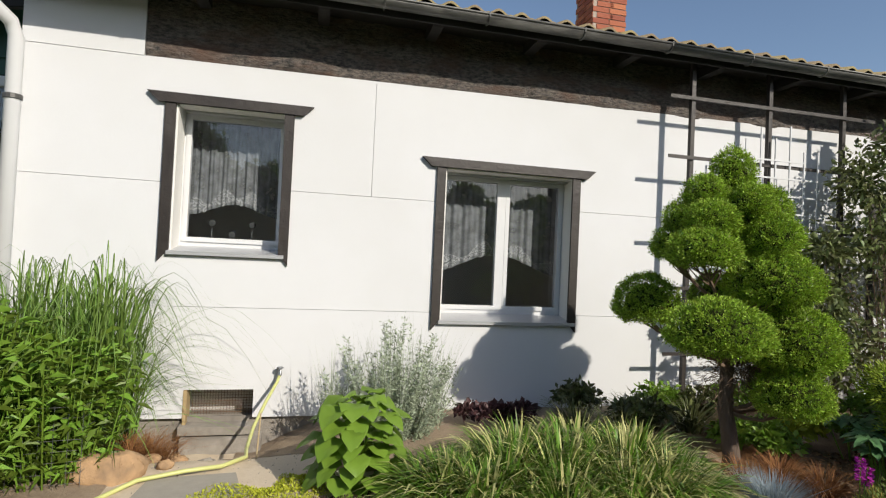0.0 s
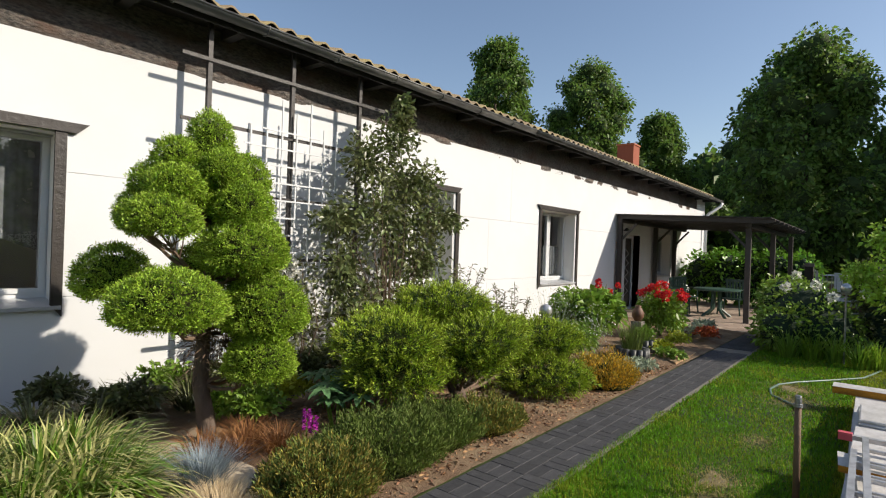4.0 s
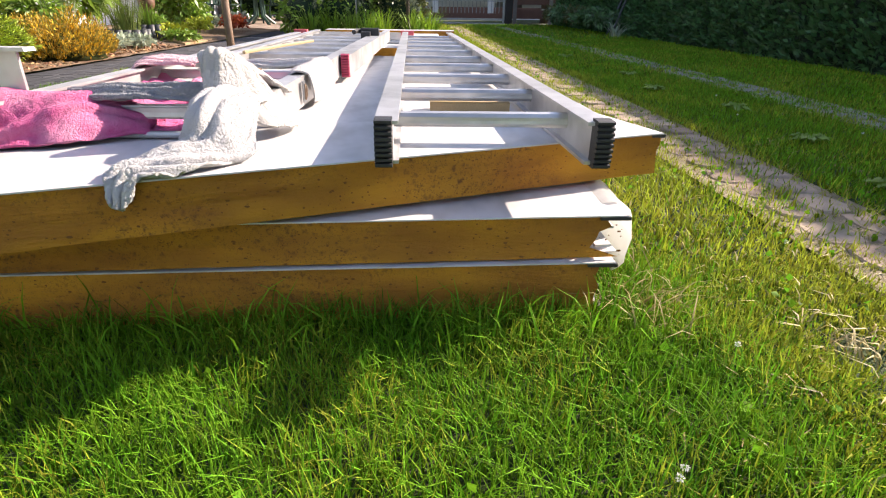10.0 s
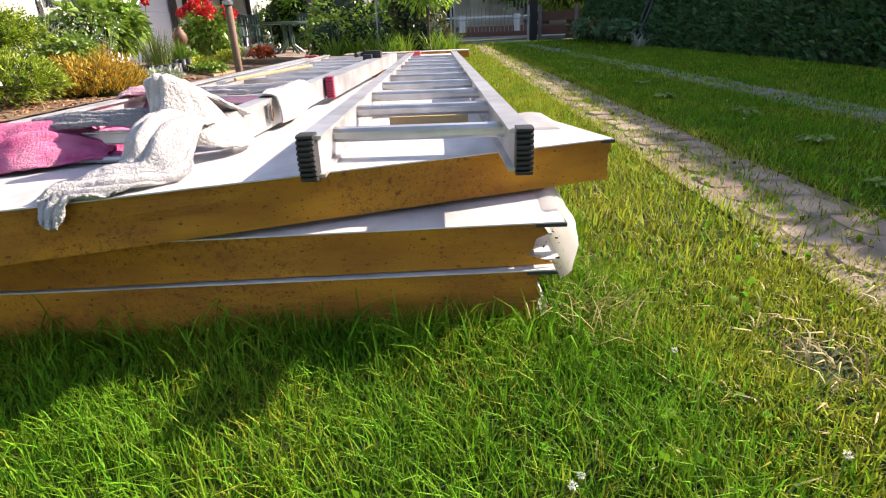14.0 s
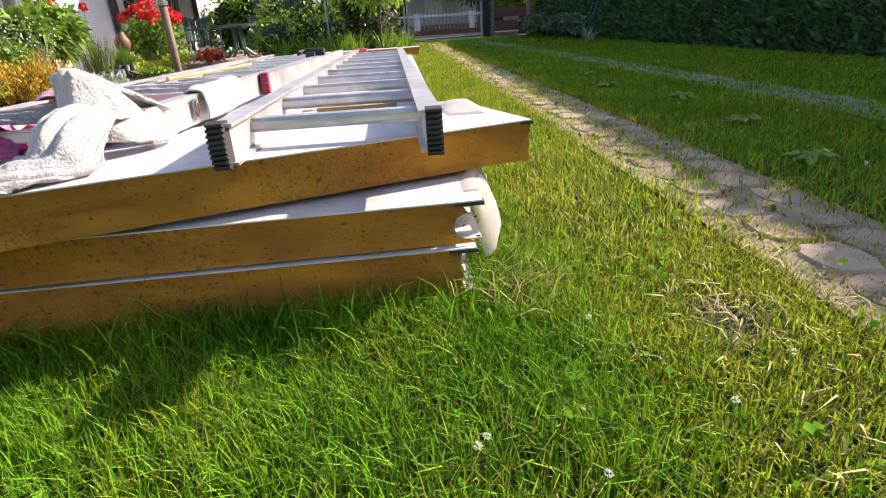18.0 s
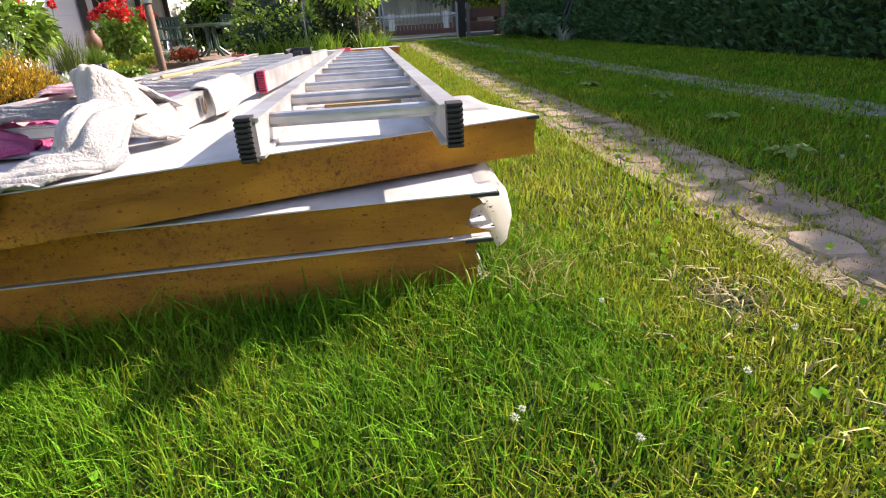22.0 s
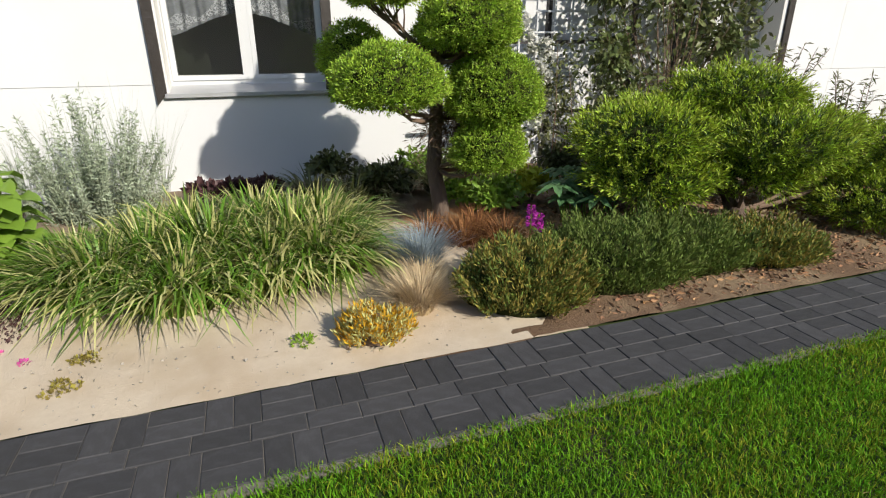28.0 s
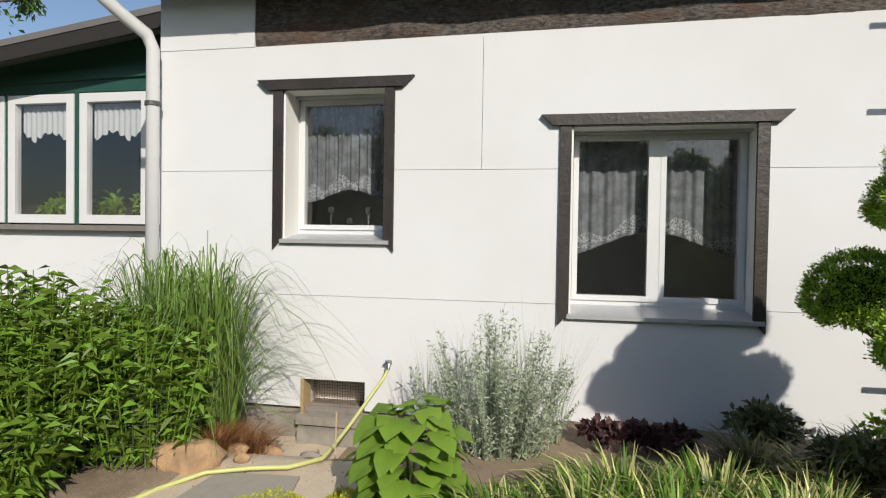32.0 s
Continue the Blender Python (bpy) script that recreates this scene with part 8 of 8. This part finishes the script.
# ---- shrubs and trees behind the lawn ----
def leafy_block(name, label, at, lumps, n, size, material, seed, category="shrub", core=None, stem=True):
    """A dense shrub of many leafy lumps round near-black blobs that paint its inner shade."""
    r = np.random.default_rng(seed)
    t = thing(name, label, category, at=at)
    ps, ds, b = [], [], Build()
    for c in lumps:
        p, d = shell(c[:3], c[3:], n, r, -0.9, 0.72)
        ok = p[:, 2] > 0
        ps.append(p[ok])
        ds.append(d[ok])
        b.blob(c[:3], c[3] * 0.8, c[4] * 0.8, c[5] * 0.8, 10, 0.2, 2)
    part("foliage", mesh_arrays("foliage", *leaves(np.concatenate(ps), np.concatenate(ds), size, 0.5, 0.2, 0.18, 0.7, seed), material), None, t)
    part("inner_mass", b, M["thicket_shade"] if core is None else core, t, "near-black filler lumps painting shade inside the shrub", True)
    return t


leafy_block("laurel_hedge", "bright green laurel hedge behind the terrace", (20.6, 3.0, 0), [(0, -1.4 + 0.7 * i, 0.85 + 0.1 * (i % 2), 0.7, 0.6, 0.9) for i in range(5)], 700, 0.16, M["laurel"], 21)
leafy_block("rose_bush", "dense green bush with pale blooms beside the terrace", (12.2, 0.75, 0), [(0, 0, 0.55, 0.8, 0.65, 0.6), (0.5, 0.3, 0.75, 0.6, 0.5, 0.5), (-0.3, -0.4, 0.4, 0.7, 0.5, 0.45), (-0.6, 0.2, 0.35, 0.5, 0.45, 0.4), (1.2, 0.3, 0.6, 0.7, 0.6, 0.6)], 900, 0.085, M["mid_leaf"], 22)
leafy_block("dark_bush", "dark shaded bush under the young tree", (12.3, -0.45, 0), [(0, 0, 0.6, 0.6, 0.5, 0.6), (0.3, 0.2, 1.1, 0.5, 0.45, 0.5), (-0.3, -0.1, 0.35, 0.5, 0.45, 0.4)], 700, 0.08, M["dark_leaf"], 23)
for k, (x, y, z) in enumerate(((11.75, 0.95, 1.05), (11.9, 0.55, 1.12), (12.6, 0.9, 1.25), (11.6, 0.3, 0.95), (12.1, -0.1, 1.0))):
    r = np.random.default_rng(k)
    p, d = shell((0, 0, 0), (0.05, 0.05, 0.045), 60, r)
    tagged(new("white_bloom", mesh_arrays("white_bloom", *leaves(p + [x, y, z], d, 0.05, 0.9, 0, 0.2, 0.5, k), M["petalwhite"])), "white bloom on the dense bush", "flower", "white blooms")
for k, (x, y) in enumerate(((11.2, 0.5), (11.1, 0.2), (10.9, -0.3), (11.35, -0.75), (11.5, -1.0), (11.0, 0.8), (10.8, -0.1))):
    tuft("strap_plant", "green strappy leaves at the foot of the bush", "plant", (x, y, 0.0), 90, 0.5, 0.02, 0.7, M["mid_leaf" if k % 2 else "bright_leaf"], 170 + k, 0.12, 0.12, 0.35, 3)


def tree(name, label, at, height, crown, trunk_r, n, size, material, seed, limbs=10, inner=0.35, core=0.0, group=""):
    """A tapered trunk with limbs, and a crown of many leafy lumps."""
    r = np.random.default_rng(seed)
    t = thing(name, label, "tree", group, at=at)
    part("trunk", Build().tube([(0, 0, -0.1), (0.05 * height / 10, 0, height * 0.25), (0, 0.05 * height / 10, height * 0.5), (0.0, 0, height * 0.8)], [trunk_r, trunk_r * 0.8, trunk_r * 0.55, trunk_r * 0.2], 9), M["bark"], t, "", True)
    ps, ds, lb, inn = [], [], Build(), Build()
    for k, c in enumerate(crown):
        p, d = shell(c[:3], c[3:], n, r, -1, inner)
        ps.append(p)
        ds.append(d)
        if core:
            inn.blob(c[:3], c[3] * core, c[4] * core, c[5] * core, 9, 0.3, 1.0)
        if k < limbs:
            s = Vector((0, 0, max(height * 0.18, min(c[2] - 0.3 * height * 0.3, height * 0.7))))
            lb.tube([s, s.lerp(Vector(c[:3]), 0.5) + Vector((0, 0, 0.03 * height)), c[:3]], [trunk_r * 0.45, trunk_r * 0.3, trunk_r * 0.1], 6)
    part("branchwork", lb, M["bark"], t)
    part("crown", mesh_arrays("crown", *leaves(np.concatenate(ps), np.concatenate(ds), size, 0.6, 0.25, 0.15, 0.9, seed), material), None, t, "uneven leafy crown")
    # solid lumps fill the crown; their darker green stands for inner shade
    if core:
        part("inner_mass", inn, M["crown_shade"], t, "filler lumps in darker leaf green, painting shade inside the crown", True)
    return t


def round_crown(h0, h1, rad, count, seed, lump=0.33, taper=1.0):
    """Lumps spread over an egg-shaped crown."""
    rr = random.Random(seed)
    out = []
    for k in range(count):
        u = (k + 0.5) / count
        z = h0 + (h1 - h0) * u
        w = rad * (math.sin(math.pi * min(0.98, 0.12 + 0.85 * u)) ** 0.65) * (1 - (1 - taper) * u)
        a = k * 2.4 + rr.uniform(-0.4, 0.4)
        q = w * rr.uniform(0.3, 0.86)
        s = rad * lump * rr.uniform(0.8, 1.3)
        out.append((q * math.cos(a), q * math.sin(a), z, s, s, s * rr.uniform(0.75, 1.0)))
    return out


BIG = [((36, 3.2), 13.6, 4.6, 1), ((38, -6.5), 15.2, 6.6, 2), ((34.5, 22.5), 17.5, 3.8, 3), ((42, 18.5), 17.0, 4.6, 4), ((47, 14.5), 13.5, 3.6, 5), ((35, -14), 11.0, 4.6, 6), ((31, 27), 12.5, 3.2, 7), ((46, -15), 13, 6.5, 8), ((50, 6), 14, 5, 9), ((33, -21), 11, 5.5, 10)]
for (x, y), h, rad, s in BIG:
    tree("tree", "tall dark green broadleaved tree beyond the garden", (x, y, 0), h, round_crown(h * 0.17, h * 0.95, rad, 74, s, 0.235), 0.35, 500, 0.26, M["bigtree"], s, 14, 0.2, 0.55, "tall trees beyond the garden")
tree("young_tree", "young tree with light yellow-green leaves on the lawn edge", (11.5, -0.66, 0), 2.9, [(0, 0, 0.95, 0.5, 0.5, 0.25), (-0.05, 0.3, 1.15, 0.42, 0.4, 0.28), (0.1, -0.45, 1.3, 0.45, 0.42, 0.28), (0, 0.1, 1.55, 0.5, 0.5, 0.3), (0, -0.25, 1.85, 0.42, 0.42, 0.28), (0.05, 0.3, 1.9, 0.3, 0.3, 0.25), (0, -0.1, 2.2, 0.3, 0.3, 0.25), (0.0, -0.25, 2.5, 0.2, 0.2, 0.25), (0, -0.3, 2.75, 0.1, 0.1, 0.2), (0.0, 0.62, 1.35, 0.28, 0.25, 0.2), (0.1, -0.8, 1.5, 0.28, 0.25, 0.2)], 0.03, 520, 0.075, M["lighttree"], 31, 11, 0.15)
tree("thuja", "rounded golden-green conifer clipped above a bare trunk", (21.5, -4.9, 0), 4.0, [(0, 0, 1.5, 1.35, 1.35, 0.7), (0.1, 0.1, 2.2, 1.5, 1.5, 0.85), (0, 0, 2.95, 1.2, 1.2, 0.7), (0, 0.1, 3.5, 0.65, 0.65, 0.5)], 0.16, 1500, 0.16, M["thuja"], 33, 3, 0.78, 0.82)
tree("thuja", "rounded dark green conifer beside the golden one", (24.5, -7.6, 0), 6.0, [(0, 0, 2.4, 1.3, 1.3, 0.9), (0, 0, 3.4, 1.35, 1.35, 1.0), (0, 0, 4.5, 1.2, 1.2, 1.0), (0, 0.1, 5.4, 0.9, 0.9, 0.7)], 0.18, 1500, 0.17, M["thujadark"], 34, 3, 0.78, 0.82)

# ---- hedge ----
hd = thing("hedge", "tall dense dark green conifer hedge along the drive", "hedge")
HX0, HX1 = 1.0, 19.5
r = np.random.default_rng(55)


def hedge_face(u, z):
    """The y of the hedge's face at a height: leaning back towards the top."""
    return -4.72 - 0.16 * z - 0.14 * np.maximum(z - 1.6, 0) ** 1.5


n = 62000
x = HX0 + (HX1 - HX0) * r.random(n) ** 0.85
z = r.uniform(0.0, 2.26, n)
bump = np.array([noise.noise(Vector((a * 1.6, b * 1.6, 3))) * 0.09 + noise.noise(Vector((a * 5, b * 5, 7))) * 0.05 for a, b in zip(x, z)])
p = np.stack([x, hedge_face(x, z) + bump - r.uniform(0, 0.08, n), z], 1)
d = np.stack([r.normal(0, 0.3, n), 1 + 0 * x, 0.9 + 0 * x], 1)
m = 22000
xt, yt = HX0 + (HX1 - HX0) * r.random(m), r.uniform(-6.2, -5.15, m)
pt = np.stack([xt, yt, 2.22 + np.array([noise.noise(Vector((a * 2, b * 2, 9))) * 0.07 for a, b in zip(xt, yt)])], 1)
dt = np.tile([0, 0, 1.0], (m, 1))
part("foliage", mesh_arrays("foliage", *leaves(np.concatenate([p, pt]), np.concatenate([d, dt]), 0.085, 0.42, 0.1, 0.15, 0.55, 5), M["hedge"]), None, hd)
# solid body behind the needles, coloured near-black as the shade within
part("inner_mass", Build().prism([(-4.86, 0.0), (-5.16, 1.6), (-5.36, 2.1), (-6.1, 2.1), (-6.2, 0.0)], "x", HX0, HX1), M["thicket_shade"], hd, "near-black filler body painting shade inside the hedge")
for k, (x, y) in enumerate(((14.2, -4.3), (15.2, -4.4), (16.0, -4.2), (16.8, -4.3), (13.6, -4.5), (17.5, -4.3))):
    bush("hedge_foot_plant", "low grey-green plants at the foot of the hedge", "plant", (x, y, 0), (0.5, 0.35, 0.28), 500, 0.10, M["dark_leaf" if k % 2 else "hellebore"], 180 + k, 0.5, 0.8, -0.4, 0.3, 0.2, 0, lumps=5)
tuft("pale_grass_tuft", "pale striped grass tuft at the hedge", "ornamental grass", (12.6, -4.4, 0), 24, 0.38, 0.03, 0.9, M["silver"], 190, 0.1, 0.1, 0.5, 4)
t = thing("leaning_rods", "two dark rods leaning on the hedge", "rods", at=(13.0, -4.6, 0))
for k in range(2):
    part("rod", Build().tube([(0.25 * k, 0.15, 0), (0.35 + 0.25 * k, -0.25, 0.85)], 0.02, 5), M["plasticgrey"], t)

# ---- gate, fence and street beyond the garden ----
gate = thing("gate", "arched grey metal gate of thin upright bars closing the drive", "gate", at=(19.6, 0, 0))
for y0, y1 in ((1.2, -1.0), (-1.04, -3.3)):
    leafg = part("gate_leaf", Build().box(-0.02, 0.02, y1, y0, 0.10, 0.15).box(-0.02, 0.02, y1, y0, 0.62, 0.65).box(-0.025, 0.025, y0 - 0.05, y0, 0.0, 1.25).box(-0.025, 0.025, y1, y1 + 0.05, 0.0, 1.0), M["steel"], gate)
    for i in range(20):
        u = (i + 0.5) / 20
        y = y0 + (y1 - y0) * u
        v = u if y0 > 0 else 1 - u
        part("bar", Build().tube([(0, y, 0.12), (0, y, 1.22 - 0.32 * math.sin(v * math.pi / 2))], 0.012, 4), M["steel"], leafg)
    part("kick_board", Build().box(-0.012, 0.012, y1 + 0.06, y0 - 0.06, 0.16, 0.30), M["redboard"], leafg, "red-brown board panel")
for y in (1.35, -3.42):
    solid("gate_post", Build().box(19.5, 19.7, y - 0.10, y + 0.10, -0.1, 1.35).prism([(19.48, 1.35), (19.72, 1.35), (19.6, 1.45)], "y", y - 0.12, y + 0.12), M["soffit"], "dark square post of the gate", "post", "gate posts")
solid("sill_strip", Build().box(19.3, 19.9, -3.3, 1.2, -0.05, 0.03), M["road"], "pale concrete strip below the gate", "threshold", kind="structure")
fence = thing("fence", "low fence of red-brown boards on posts beside the gate", "fence", at=(20.2, 0, 0))
for i in range(9):
    y = -3.7 - 1.1 * i
    part("post", Build().box(-0.05, 0.05, y - 0.05, y + 0.05, 0, 1.0), M["weathered"], fence)
for z in (0.15, 0.55):
    part("board", Build().box(0.05, 0.08, -13, -3.6, z, z + 0.26), M["redboard"], fence)
solid("street", Build().box(24, 31, -60, 60, -0.10, -0.03), M["road"], "pale street passing beyond the gate", "street", kind="structure")
wall2 = thing("street_fence", "low brick-red fence wall across the street", "fence", at=(32, 0, 0))
part("base", Build().box(0, 0.25, -40, 30, -0.1, 0.45), M["redboard"], wall2)
for i in range(24):
    part("pillar", Build().box(-0.03, 0.28, -38 + 2.8 * i, -37.7 + 2.8 * i, -0.1, 1.0), M["farhouse"], wall2)
part("rail", Build().box(0.1, 0.14, -40, 30, 0.85, 0.92), M["white"], wall2)
fh = thing("far_house", "white house with a dark roof across the street", "house", at=(44, -6, 0))
part("wall", Build().box(0, 9, -8, 5, -0.1, 3.6), M["farhouse"], fh)
part("roof", Build().prism([(-8.6, 3.5), (5.6, 3.5), (-1.5, 7.2)], "x", -0.5, 9.5), M["fartile"], fh)
for y in (-6, -2.5, 0.8, 3.2):
    w = part("window", Build().box(-0.03, 0.0, y - 0.6, y + 0.6, 1.0, 2.3), M["room"], fh)
    part("frame", Build().box(-0.06, -0.03, y - 0.68, y - 0.6, 0.92, 2.38).box(-0.06, -0.03, y + 0.6, y + 0.68, 0.92, 2.38).box(-0.06, -0.03, y - 0.6, y + 0.6, 2.3, 2.38).box(-0.06, -0.03, y - 0.6, y + 0.6, 0.92, 1.0).box(-0.06, -0.03, y - 0.03, y + 0.03, 1.0, 2.3), M["white"], w)
part("door", Build().box(-0.04, 0.0, -0.9, 0.0, 0, 2.1), M["weathered"], fh)
# green belt far behind everything
for k in range(26):
    a = -1.25 + 2.2 * k / 25
    q = 68 + 6 * math.sin(k * 1.7)
    x, y = q * math.cos(a * 0.9), q * math.sin(a * 0.9)
    tree("far_tree", "distant green tree on the horizon", (x, y, 0), 10 + 2 * math.sin(k * 2.3), round_crown(1.2, 10 + 2 * math.sin(k * 2.3), 4.6, 9, k, 0.5), 0.25, 170, 0.9, M["bigtree"], 400 + k, 4, 0.6, 0.8, "distant trees")
# tree twig that hangs into view above the annex
tree("overhanging_tree", "thin leafy branch hanging into the sky above the annex", (-9.0, 8.5, 0), 7.0, [(2.0, -1.2, 5.3, 0.35, 0.3, 0.3), (1.6, -1.0, 5.8, 0.5, 0.4, 0.35), (0.8, -0.5, 6.2, 0.8, 0.7, 0.6), (0, 0, 6.6, 1.2, 1.1, 0.9), (-0.8, 0.5, 5.8, 1.2, 1.2, 1.0)], 0.14, 420, 0.13, M["mid_leaf"], 36, 5, 0.2)

# drooping branch over the veranda roof
tree("birch", "birch with drooping leafy twigs beside the veranda", (-10.4, 8.1, 0), 7.6, [(1.0, 0.2, 6.7, 0.9, 0.9, 0.6), (1.7, 0.4, 6.3, 0.6, 0.5, 0.5), (2.4, 0.5, 5.85, 0.38, 0.35, 0.4), (2.75, 0.5, 5.42, 0.22, 0.2, 0.32), (2.55, 0.6, 5.55, 0.2, 0.2, 0.3), (-0.6, 0, 6.6, 1.0, 1.0, 0.8), (0, 0, 7.4, 0.9, 0.9, 0.7)], 0.10, 230, 0.085, M["bigtree"], 71, 7, 0.2)

# row of trees added out of view behind the lawn, for dark pane reflections
for k in range(9):
    h = 6.6 + 1.3 * math.sin(k * 2.1)
    tree("reflection_tree", "green broadleaved tree added out of view, for the pane reflections", (-19 + 3.3 * k, -15.5 - 0.8 * math.sin(k * 1.7), 0), h, round_crown(1.2, h * 0.9, 2.2, 12, 500 + k, 0.45), 0.16, 260, 0.36, M["bigtree"], 520 + k, 5, 0.5, 0.75, "trees behind the lawn")
